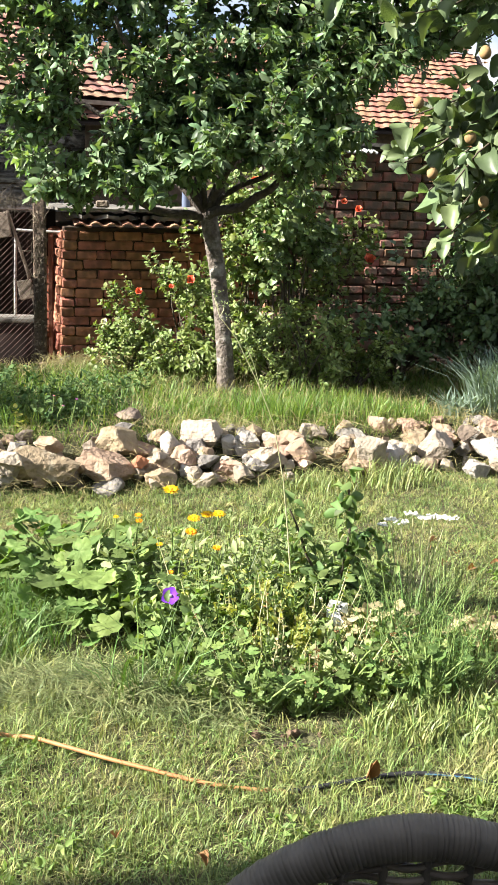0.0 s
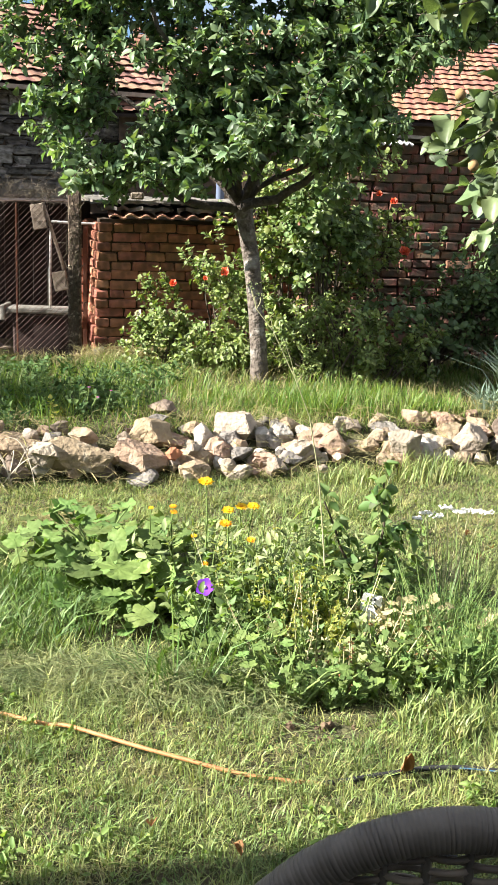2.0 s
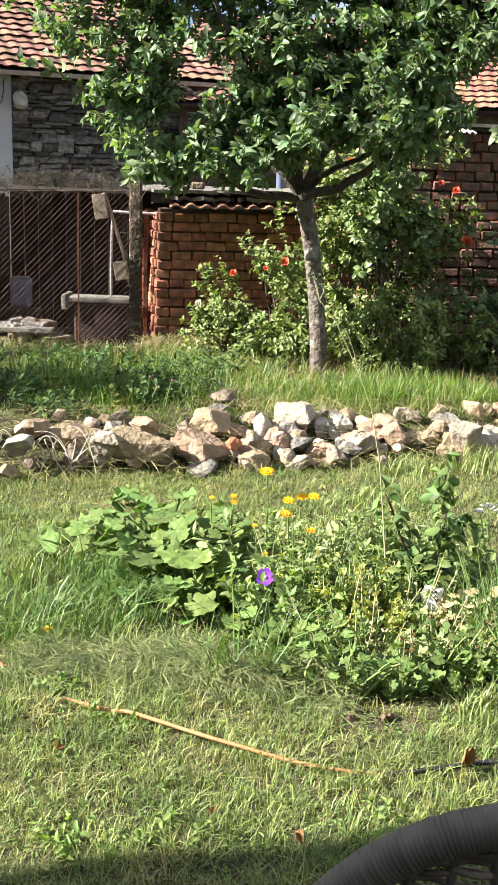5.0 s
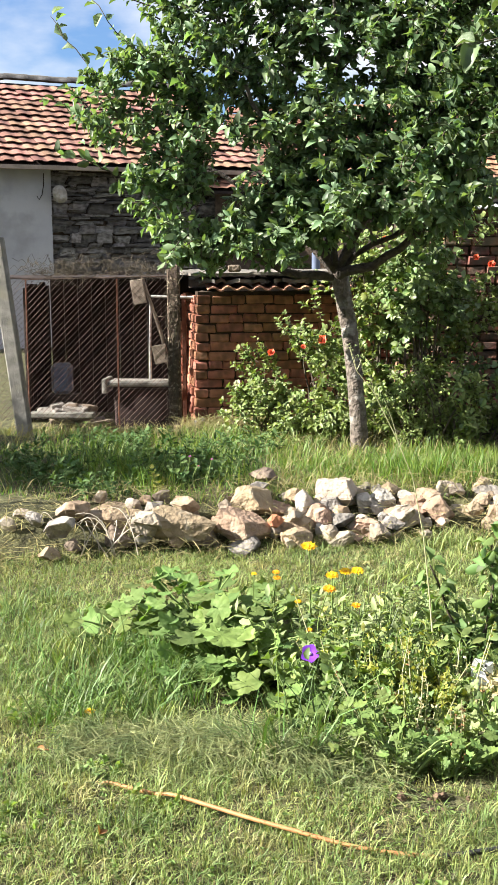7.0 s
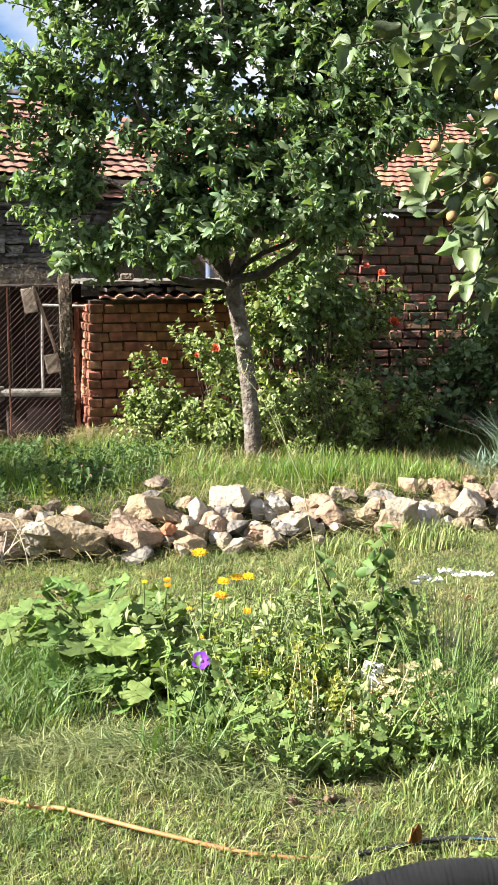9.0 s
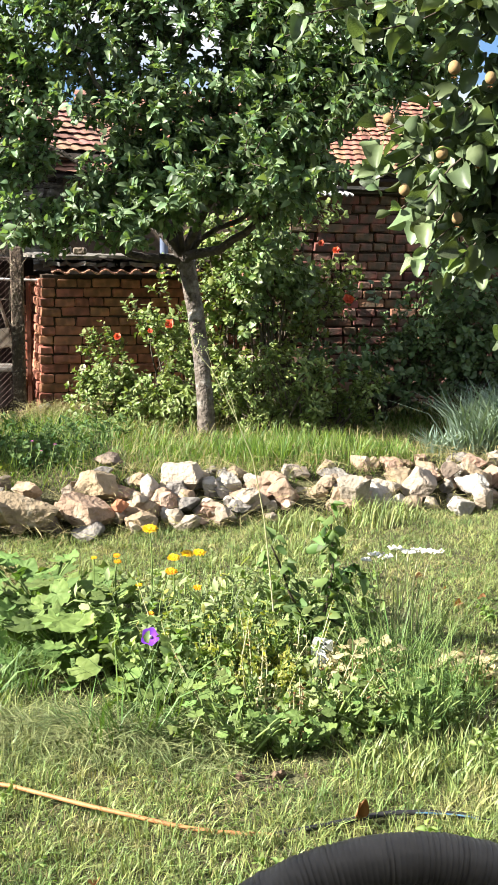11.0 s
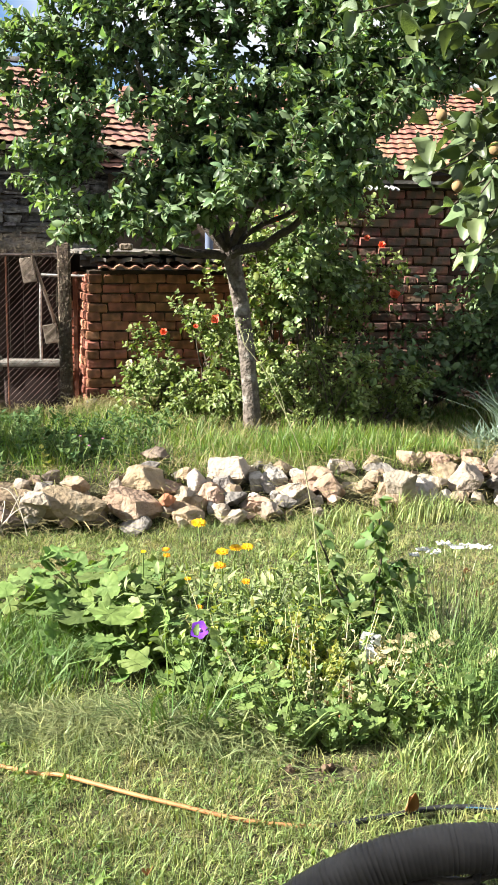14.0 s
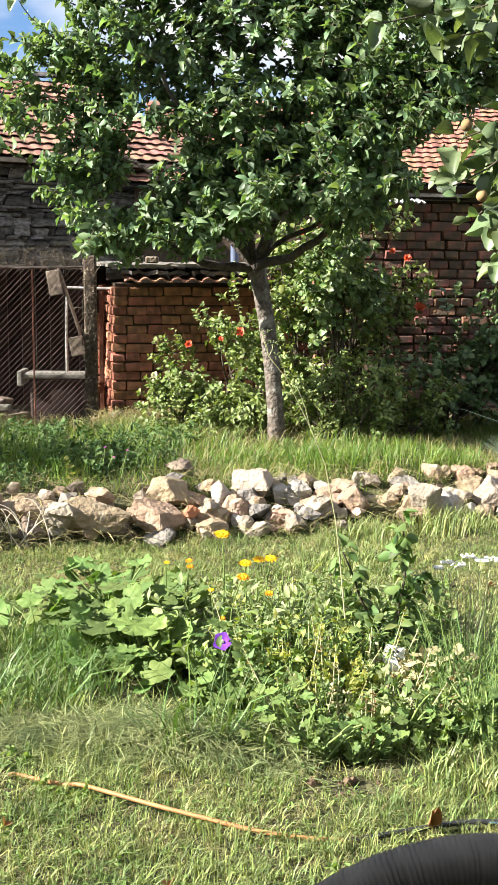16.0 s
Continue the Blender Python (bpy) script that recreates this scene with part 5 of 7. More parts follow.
broad_plant("withered_plant", "withered plant with cream-coloured drooping leaves", "plant", (0.54, 3.68), [(0.42 + 0.26 * ((k * 0.618) % 1), 3.6 + 0.1 * ((k * 0.41) % 1), 0.08 + 0.12 * ((k * 0.73) % 1), 0.7 + 0.5 * ((k * 0.29) % 1)) for k in range(24)], 0.052, LEAF_PALE, 181)
broad_plant("withered_plant", "yellowing plant by the bare soil", "plant", (0.84, 3.62), [(0.74 + 0.2 * ((k * 0.618) % 1), 3.56 + 0.1 * ((k * 0.41) % 1), 0.05 + 0.10 * ((k * 0.73) % 1), 0.7 + 0.5 * ((k * 0.29) % 1)) for k in range(18)], 0.048, LEAF_PALE, 182)
herb("withered_plant", "withered plant with pale yellow leaves", "plant", (0.55, 3.74), 0.15, 0.08, 0.19, 40, 10, 0.055, SHAPE_FRUIT, LEAF_PALE, 143, STEM_PALE, 0.9, 0.5)
herb("withered_plant", "pale yellowing plant near bare soil", "plant", (0.86, 3.66), 0.15, 0.08, 0.15, 34, 10, 0.05, SHAPE_FRUIT, LEAF_PALE, 144, STEM_PALE, 0.9, 0.5)
herb("terrace_weed", "dark leafy weeds on the shaded terrace", "weed", (-1.35, 6.95), 0.4, 0.35, 0.17, 40, 12, 0.045, SHAPE_STRAP, LEAF_WEED, 145)
herb("terrace_weed", "dark leafy weeds behind the stones", "weed", (-1.05, 6.5), 0.3, 0.16, 0.18, 38, 12, 0.045, SHAPE_ROUND, LEAF_WEED, 146)
for k, (x, y) in enumerate(((-1.75, 6.5), (-1.5, 6.25), (-1.25, 7.3), (-0.85, 6.85), (-1.6, 7.7), (-2.2, 6.9), (-0.75, 7.5))):
    herb("terrace_weed", "dark green strap-leaved weeds in terrace grass", "weed", (x, y), 0.24, 0.2, 0.15, 30, 12, 0.06, SHAPE_STRAP, LEAF_WEED, 500 + k)
herb("terrace_weed", "leafy weeds below the fence", "weed", (-1.9, 7.3), 0.4, 0.4, 0.17, 40, 12, 0.05, SHAPE_STRAP, LEAF_WEED, 147)
herb("wall_weed", "weeds at the foot of the fence", "weed", (-1.9, 8.35), 0.6, 0.2, 0.06, 40, 9, 0.04, SHAPE_STRAP, LEAF_ROSE, 148)
herb("terrace_weed", "pale weeds before the roses", "weed", (-0.55, 8.0), 0.45, 0.2, 0.14, 46, 11, 0.04, SHAPE_STRAP, LEAF_ROSE, 179)
herb("yellow_weed", "small yellow-leaved stalk at the stones", "weed", (-1.14, 6.28), 0.03, 0.03, 0.17, 4, 12, 0.04, SHAPE_ROUND, LEAF_YELLOW, 180)
herb("herb_clump", "grey-green herb behind the marigolds", "herb", (-0.02, 4.4), 0.3, 0.15, 0.21, 40, 14, 0.044, SHAPE_STRAP, LEAF_GREY, 170)
herb("herb_clump", "leafy herb between squash and marigolds", "herb", (-0.3, 3.95), 0.16, 0.2, 0.2, 32, 12, 0.046, SHAPE_FRUIT, LEAF_HERB, 171)
herb("herb_clump", "yellow-topped herb beside the plant tag", "herb", (0.18, 3.6), 0.14, 0.12, 0.2, 30, 13, 0.038, PARSLEY_SHAPES, LEAF_YELLOW, 172)
herb("herb_clump", "tall thin yellowish stems in the bed", "herb", (0.08, 3.8), 0.2, 0.2, 0.3, 14, 14, 0.036, SHAPE_STRAP, LEAF_YELLOW, 173)
herb("feathery_herb", "feathery green dill-like herb", "herb", (0.64, 3.72), 0.1, 0.1, 0.24, 40, 34, 0.045, [leaf_shape(0.06, 3, 0.02, 0.2, 1.0, 0.0)], LEAF_DILL, 174)
herb("feathery_herb", "feathery green herb near bare soil", "herb", (0.78, 3.55), 0.14, 0.14, 0.2, 40, 30, 0.045, [leaf_shape(0.06, 3, 0.02, 0.2, 1.0, 0.0)], LEAF_DILL, 175)
herb("dry_herb", "dry brown stems among the herbs", "plant", (0.25, 3.55), 0.22, 0.2, 0.2, 26, 9, 0.022, SHAPE_FRUIT, LEAF_PALE, 176, STEM_PALE)
for k in range(13):
    bx, by = -0.3 + 1.25 * ((k * 0.618) % 1.0), 3.2 + 1.0 * ((k * 0.414) % 1.0)
    tuft("grass_tuft", "long blue-green grass blades among the herbs", (bx, by), 0.09, 46, 0.22 + 0.05 * (k % 3), 0.005, BED_GRASS, 300 + k, (0.3, 1.3))
for k in range(22):
    bx, by = -1.02 + 0.42 * ((k * 0.618) % 1.0), 3.45 + 0.65 * ((k * 0.414) % 1.0)
    tuft("grass_tuft", "long arching grass beside the squash", (bx, by), 0.12, 70, 0.11 + 0.05 * (k % 3), 0.006, BED_GRASS if k % 3 else GRASS_TALL, 340 + k, (0.3, 1.5))
for k in range(18):
    bx, by = -1.75 + 0.75 * ((k * 0.618) % 1.0), 3.1 + 1.7 * ((k * 0.414) % 1.0)
    tuft("grass_tuft", "rough dark green grass left standing in the lawn", (bx, by), 0.17, 90, 0.07 + 0.03 * (k % 3), 0.005, BED_GRASS, 400 + k, (0.3, 1.6))
herb("seed_stalks", "pale seed stalks standing in the bed", "plant", (0.15, 3.75), 0.35, 0.35, 0.30, 26, 16, 0.016, SHAPE_FRUIT, LEAF_YELLOW, 177, STEM_PALE)
herb("seed_stalks", "brownish seed stalks by the bed's front", "plant", (0.28, 3.4), 0.28, 0.2, 0.2, 26, 14, 0.014, SHAPE_FRUIT, LEAF_DEAD, 178, STEM_PALE)
for k, (x, y) in enumerate(((-0.95, 2.75), (-0.55, 2.3), (-0.35, 2.35), (-0.62, 2.95), (-1.2, 3.5), (-1.15, 4.6), (0.7, 4.9), (0.2, 2.45), (-0.8, 3.15), (0.6, 2.6), (1.2, 4.4), (-0.15, 5.0))):
    herb("lawn_weed", "flat broad-leaved weed in the lawn", "weed", (x, y), 0.06, 0.06, 0.05, 10, 6, 0.032, SHAPE_FRUIT, LEAF_CLOVER, 150 + k, up=0.5)


def daisy(parent, at, size, material, seed, origin, face=(0.05, -0.28, 1.0), petals=20):
    """A many-petalled head with a centre, on its stem."""
    r = np.random.default_rng(seed)
    pet = leaf_shape(0.30, 3, 0.05, 0.10, 0.9, 0.0)
    chunks = []
    for ring, (scale, tilt) in enumerate(((1.0, 0.15), (0.78, 0.4))):
        az = np.arange(petals) * 2 * np.pi / petals + 0.15 * ring + r.normal(0, 0.06, petals)
        axis = np.stack([np.cos(az), np.sin(az), np.full(petals, tilt)], -1)
        chunks.append(spread(pet, np.zeros((petals, 3)), axis, np.tile([0, 0, 1.0], (petals, 1)), size * 0.5 * scale * r.uniform(0.9, 1.08, petals)))
    v, f = joined(chunks)
    rot = np.array(Vector((0, 0, 1)).rotation_difference(Vector(face)).to_matrix())
    head = arrays("flower", v @ rot.T, f, material, parent)
    head.location = np.array(at) - origin
    bm = bmesh.new()
    bmesh.ops.create_uvsphere(bm, u_segments=8, v_segments=5, radius=size * 0.13)
    for q in bm.verts:
        q.co = Vector(rot @ np.array([q.co.x, q.co.y, q.co.z * 0.5 + size * 0.05]))
    part("flower_centre", bm, CENTRE, head)
    foot = np.array([at[0] + r.normal(0, 0.04), at[1] + 0.03, float(ground_z(at[0], at[1]))])
    s = np.linspace(0, 1, 7)[:, None]
    pts = foot + (np.array(at) - foot) * s + np.array([r.normal(0, 0.02), 0.02, 0]) * np.sin(np.pi * s)
    v, f = tube(pts - origin, np.linspace(0.0032, 0.0026, 7), 5)
    arrays("flower_stem", v, f, STEM, parent, smooth=True)


def marigold(x, y, z, size, material, seed):
    z0 = float(ground_z(x, y))
    ob = thing("marigold", "pot marigold flower on a green stem", "marigold", (x, y, z0), "marigolds in the bed")
    daisy(ob, (x, y, z), size, material, seed, np.array([x, y, z0]))


marigold(-0.205, 4.10, 0.455, 0.068, PETAL_YELLOW, 1)
marigold(-0.117, 4.10, 0.345, 0.056, PETAL_YELLOW, 2)
marigold(-0.067, 4.12, 0.355, 0.054, PETAL_YELLOW, 3)
marigold(-0.022, 4.10, 0.364, 0.056, PETAL_YELLOW, 4)
marigold(-0.126, 4.08, 0.297, 0.056, PETAL_ORANGE, 5)
marigold(-0.025, 4.05, 0.245, 0.042, PETAL_ORANGE, 6)
marigold(-0.197, 3.95, 0.178, 0.036, PETAL_ORANGE, 7)
marigold(-0.059, 3.95, 0.145, 0.030, PETAL_YELLOW, 8)
marigold(-0.328, 4.10, 0.352, 0.034, PETAL_ORANGE, 9)
marigold(-0.412, 4.10, 0.344, 0.026, PETAL_YELLOW, 10)
marigold(-0.325, 4.10, 0.330, 0.034, PETAL_ORANGE, 11)
marigold(-0.90, 3.45, 0.05, 0.038, PETAL_YELLOW, 12)
marigold(-0.24, 4.0, 0.27, 0.03, PETAL_YELLOW, 13)


def trumpet(at):
    """The violet funnel flower with a pale throat."""
    z0 = float(ground_z(at[0], at[1]))
    ob = thing("violet_flower", "violet funnel-shaped flower with a pale throat", "flower", (at[0], at[1], z0))
    bm = bmesh.new()
    rings = []
    for k, (rad, up) in enumerate(((0.004, -0.009), (0.009, -0.005), (0.019, -0.001), (0.030, 0.001))):
        ring = []
        for j in range(20):
            a = j * math.tau / 20
            q = rad * (1 + (0.11 * math.cos(5 * a) + 0.05 * math.cos(3 * a + 1) if k == 3 else 0))
            ring.append(bm.verts.new((q * math.cos(a), q * math.sin(a), up)))
        rings.append(ring)
    for a, b in zip(rings, rings[1:]):
        for j in range(20):
            bm.faces.new((a[j], a[(j + 1) % 20], b[(j + 1) % 20], b[j]))
    turn = Vector((0, 0, 1)).rotation_difference(Vector((0.12, -0.88, 0.42))).to_matrix()
    for v in bm.verts:
        v.co = turn @ v.co + Vector((0, 0, at[2] - z0))
    part("petals", bm, PETAL_VIOLET, ob, smooth=True)
    bm = bmesh.new()
    bmesh.ops.create_uvsphere(bm, u_segments=8, v_segments=5, radius=0.0075)
    for v in bm.verts:
        v.co = turn @ (v.co + Vector((0, 0, -0.006))) + Vector((0, 0, at[2] - z0))
    part("throat", bm, PETAL_WHITE, ob)
    s = np.linspace(0, 1, 6)[:, None]
    v, f = tube(np.array([0.03, 0.04, 0.0]) * (1 - s) + np.array([-0.005, 0.027, at[2] - z0 - 0.01]) * s, 0.003, 5)
    arrays("flower_stem", v, f, STEM, ob, smooth=True)


trumpet((-0.182, 3.66, 0.195))


def sapling():
    """A young quince shoot with two leading stems."""
    r = np.random.default_rng(61)
    base = np.array([0.42, 4.02, 0.0])
    ob = thing("sapling", "young fruit tree sapling with reddish stems", "sapling", base)
    tops = (np.array([0.46, 4.0, 0.53]), np.array([0.24, 4.0, 0.42]), np.array([0.55, 4.03, 0.34]))
    for k, top in enumerate(tops):
        pts = bent(base, top, 0.008, 9, 0.0, r)
        v, f = tube(pts - base, np.linspace(0.007, 0.003, 9), 6)
        arrays("stem", v, f, TWIG, ob, smooth=True)
        n = 66 if k == 0 else 54
        for j in range(n):
            s = 0.18 + 0.82 * j / (n - 1)
            p = pts[int(round(s * 8))] + r.normal(0, 0.02, 3)
            a = j * 2.4 + k
            axis = unit(np.array([math.cos(a), math.sin(a) * 0.8, -0.35 + 1.1 * (j == n - 1)]) + r.normal(0, 0.3, 3))
            v, f = spread(SHAPE_FRUIT[j % 4], (p - base)[None], axis[None], unit(np.array([[-0.1, -0.3, 0.9]]) + r.normal(0, 0.6, (1, 3))), 0.072 * r.uniform(0.6, 1.15))
            arrays("leaf", v, f, LEAF_SAPLING, ob, smooth=True)


LEAF_SAPLING = mat("sapling leaf", (0.125, 0.195, 0.06), 0.55, (0.085, 0.145, 0.045), 8, bump=0, obj=0.4, translucent=0.25, spec=0.3)
sapling()


def umbels():
    """Yarrow: flat white heads on thin stems."""
    r = np.random.default_rng(62)
    base = np.array([0.72, 4.05, 0.0])
    ob = thing("yarrow", "yarrow with flat white flower heads", "yarrow", base)
    for x, z, w in ((0.60, 0.352, 0.03), (0.632, 0.362, 0.035), (0.666, 0.366, 0.045), (0.719, 0.380, 0.05), (0.76, 0.376, 0.035), (0.80, 0.376, 0.05), (0.86, 0.374, 0.055)):
        y = 4.08 + r.normal(0, 0.02)
        chunks = []
        for _ in range(34):
            a, d = r.uniform(0, 6.28), w * 0.68 * r.random() ** 0.5
            c = np.array([x + d * math.cos(a), y + d * math.sin(a), z + r.normal(0, 0.0015)]) - base
            o = np.array([(1, 0, 0), (-1, 0, 0), (0, 1, 0), (0, -1, 0), (0, 0, 0.8), (0, 0, -0.8)]) * 0.0052
            chunks.append((o + c, np.array([(0, 2, 4), (2, 1, 4), (1, 3, 4), (3, 0, 4), (2, 0, 5), (1, 2, 5), (3, 1, 5), (0, 3, 5)])))
        arrays("flower_head", *joined(chunks), UMBEL, ob)
        pts = bent(np.array([0.70 + 0.25 * (x - 0.7), 4.05, 0.0]), (x, y, z), 0.004, 8, 0, r)
        v, f = tube(pts - base, 0.0018, 4)
        arrays("flower_stem", v, f, STEM_PALE, ob)


umbels()


def tall_stalk():
    r = np.random.default_rng(63)
    base = np.array([0.262, 3.9, 0.0])
    ob = thing("tall_stalk", "tall leaning pale stalk with small greenish umbels", "plant", base)
    pts = np.array([(0.262, 3.9, 0.0), (0.252, 3.9, 0.15), (0.23, 3.87, 0.36), (0.205, 3.85, 0.566), (0.162, 3.8, 0.78), (0.107, 3.76, 0.916), (0.024, 3.72, 1.085), (-0.034, 3.7, 1.158), (-0.055, 3.7, 1.225)])
    v, f = tube(pts - base, np.interp(np.arange(9), [0, 3, 8], [0.0042, 0.0022, 0.0012]), 5)
    arrays("stalk", v, f, STEM_PALE, ob, smooth=True)
    for x, z, q in ((-0.058, 1.235, 1.0), (-0.02, 1.20, 0.8), (0.0, 1.16, 0.7), (0.06, 1.06, 0.7)):
        chunks, lines = [], []
        for _ in range(16):
            d = r.normal(0, 0.014 * q, 3) * [1, 1, 0.5]
            c = np.array([x, 3.7, z]) + d - base
            o = np.array([(1, 0, 0), (-1, 0, 0), (0, 1, 0), (0, -1, 0), (0, 0, 1), (0, 0, -1)]) * 0.0026
            chunks.append((o + c, np.array([(0, 2, 4), (2, 1, 4), (1, 3, 4), (3, 0, 4), (2, 0, 5), (1, 2, 5), (3, 1, 5), (0, 3, 5)])))
        arrays("flower_head", *joined(chunks), LEAF_GREY, ob)
        k = int(np.argmin(np.abs(pts[:, 2] - (z - 0.06))))
        v, f = tube(np.stack([pts[k], (pts[k] + [x, 3.7, z]) / 2 + [0.004, 0, 0], np.array([x, 3.7, z])]) - base, 0.0011, 4)
        arrays("side_stalk", v, f, STEM_PALE, ob)


tall_stalk()


def plant_tag():
    """A folded piece of white plastic stuck in the soil."""
    white = mat("white plastic", (0.80, 0.80, 0.79), 0.45, (0.72, 0.72, 0.70), 6, bump=0.05)
    dark = mat("dark hole", (0.03, 0.03, 0.03), 0.8, bump=0)
    ob = thing("plant_tag", "folded white plastic plate with two holes", "plant tag", (0.385, 3.70, 0.035))
    def plate(name, corners, material):
        bm = bmesh.new()
        vs = [bm.verts.new(c) for c in corners]
        bm.faces.new(vs)
        bmesh.ops.solidify(bm, geom=bm.faces[:], thickness=0.003)
        return part(name, bm, material, ob)
    plate("front_plate", ((-0.024, -0.030, 0.050), (0.012, -0.032, 0.042), (0.040, -0.022, 0.072), (0.024, -0.004, 0.098), (-0.020, -0.004, 0.112)), white)
    plate("back_plate", ((-0.018, 0.004, 0.118), (0.022, 0.002, 0.100), (0.056, 0.010, 0.088), (0.056, 0.014, 0.128), (-0.008, 0.014, 0.140)), white)
    for k in range(2):
        bm = bmesh.new()
        bmesh.ops.create_cone(bm, cap_ends=True, segments=10, radius1=0.0045, radius2=0.0045, depth=0.004)
        for v in bm.verts:
            v.co = Vector((v.co.x, v.co.z, v.co.y)) + Vector((0.016 + 0.014 * k, 0.0065, 0.116))
        part("hole", bm, dark, ob)


plant_tag()


def curled_leaf(x, y, size, seed, lift=0.0, stand=False):
    r = np.random.default_rng(seed)
    v, f = leaf_shape(0.6, 6, 0.5, -0.35 if stand else 0.25, 0.6)
    axis = np.array([[0.15 * (1 if seed == 1 else -2), 0.1, 1.0]]) if stand else unit(r.normal(0, 1, (1, 3)) * [1, 1, 0.1])
    nrm = np.array([[0.7, -1.0, 0.1]]) if stand else unit(np.array([[0, 0, 1.0]]) + r.normal(0, 0.4, (1, 3)))
    v, f = spread((v, f), np.zeros((1, 3)), axis, nrm, size)
    ob = arrays("fallen_leaf", v, f, LEAF_DEAD)
    ob.location = (x, y, float(ground_z(x, y)) + lift)
    tagged(ob, "curled brown fallen leaf in the grass", "leaf", "fallen leaves")


curled_leaf(0.395, 2.74, 0.075, 1, 0.015, True)
curled_leaf(0.41, 2.73, 0.06, 2, 0.02, True)
for k, (x, y) in enumerate(((0.97, 4.62), (1.02, 4.7), (0.92, 4.75), (1.08, 4.55), (1.2, 4.6), (0.98, 4.9), (-0.25, 2.45), (-0.7, 2.7), (-0.05, 2.4), (1.1, 3.4), (0.9, 3.5), (-0.98, 3.2))):
    curled_leaf(x, y, 0.05, 5 + k, 0.02)


def cut_grass():
    """Heaps of mown grass left along the bed's front."""
    r = np.random.default_rng(64)
    pos, ax = [], []
    n = 9000
    x = r.uniform(-0.95, 0.1, n)
    y = 3.28 - 0.12 * (x + 0.4) + r.normal(0, 0.10, n)
    z = ground_z(x, y) + 0.01 + 0.06 * r.random(n) * np.exp(-((y - 3.28 + 0.12 * (x + 0.4)) / 0.13) ** 2)
    a = 2.2 * np.sin(x * 9 + 2 * np.sin(y * 14)) + 1.6 * np.sin(y * 23 + x * 5) + r.normal(0, 1.6, n)
    axis = np.stack([np.cos(a), np.sin(a), r.normal(0.05, 0.3, n)], -1)
    shape = leaf_shape(0.036, 3, 0.1, 0.25, 1.0, 0.0)
    v, f = spread(shape, np.stack([x, y, z], -1), axis, np.tile([0, -0.2, 1.0], (n, 1)), 0.10 * r.uniform(0.35, 1.3, n))
    ob = arrays("cut_grass", v, f, CUT)
    tagged(ob, "heap of wilting mown grass", "cut grass", kind="stuff")
    n = 1500
    x = r.normal(-1.0, 0.22, n)
    y = r.normal(8.7, 0.1, n)
    z = ground_z(x, y) + 0.02 + 0.05 * r.random(n)
    a = r.uniform(0, 6.28, n)
    axis = np.stack([np.cos(a), np.sin(a), r.normal(0.1, 0.3, n)], -1)
    v, f = spread(shape, np.stack([x, y, z], -1), axis, np.tile([0, -0.2, 1.0], (n, 1)), 0.12 * r.uniform(0.5, 1.4, n))
    tagged(arrays("straw", v, f, STRAW), "dry grass heaped at the shed's foot", "straw", kind="stuff")
    n = 420
    x, y = r.normal(-0.88, 0.10, n), r.normal(4.93, 0.08, n)
    a = r.normal(0.3, 0.9, n)
    axis = np.stack([np.cos(a), np.sin(a), r.normal(0.05, 0.2, n)], -1)
    v, f = spread(shape, np.stack([x, y, ground_z(x, y) + 0.03 + 0.02 * r.random(n)], -1), axis, np.tile([0, -0.2, 1.0], (n, 1)), 0.11 * r.uniform(0.5, 1.4, n))
    tagged(arrays("straw", v, f, STRAW), "small patch of dry straw behind the squash", "straw", kind="stuff")
    n = 2600
    x = r.uniform(-1.9, 1.9, n)
    k = r.random(n)
    y = bank_front(x) - 0.08 + 0.75 * k
    z = ground_z(x, y) + 0.02 + 0.06 * r.random(n)
    a = r.uniform(0, 6.28, n)
    axis = np.stack([np.cos(a), np.sin(a), r.normal(0.1, 0.25, n)], -1)
    v, f = spread(shape, np.stack([x, y, z], -1), axis, np.tile([0, -0.2, 1.0], (n, 1)), 0.12 * r.uniform(0.5, 1.4, n))
    tagged(arrays("straw", v, f, STRAW), "dry straw among the border stones", "straw", kind="stuff")


cut_grass()


def dry_stalks():
    r = np.random.default_rng(66)
    base = np.array([-1.33, 5.5, 0.02])
    ob = thing("dry_stalks", "pale dry stalks bent over the border stones", "plant", base)
    for k in range(11):
        x = r.normal(0, 0.12)
        top = np.array([x + r.normal(0, 0.08), 0.06 + r.normal(0, 0.05), 0.16 + 0.08 * r.random()])
        s = np.linspace(0, 1, 8)[:, None]
        foot = np.array([x, r.normal(0, 0.03), 0.0])
        end = top + [r.normal(0, 0.12), 0.02, -0.10 * r.random()]
        pts = foot * (1 - s) ** 2 + 2 * top * s * (1 - s) * 1.2 + end * s ** 2
        v, f = tube(pts, np.linspace(0.0035, 0.0018, 8), 5)
        arrays("stalk", v, f, STEM_DRY, ob, smooth=True)


dry_stalks()
for k, (x, y) in enumerate(((-0.92, 6.28), (-0.85, 6.34), (-0.98, 6.36))):
    z0 = float(ground_z(x, y))
    wild = thing("wild_flower", "tiny purple wild flower among the weeds", "flower", (x, y, z0))
    daisy(wild, (x, y - 0.04, z0 + 0.16 + 0.02 * k), 0.024, PETAL_PURPLE, 400 + k, np.array([x, y, z0]), petals=8)


# ---- hoses ----
def smooth_line(points, n=60):
    p = np.array(points, float)
    t = np.r_[0, np.cumsum(np.linalg.norm(np.diff(p, axis=0), axis=1))]
    u = np.linspace(0, t[-1], n)
    q = np.stack([np.interp(u, t, p[:, k]) for k in range(3)], -1)
    for _ in range(6):
        q[1:-1] = (q[:-2] + 2 * q[1:-1] + q[2:]) / 4
    return q


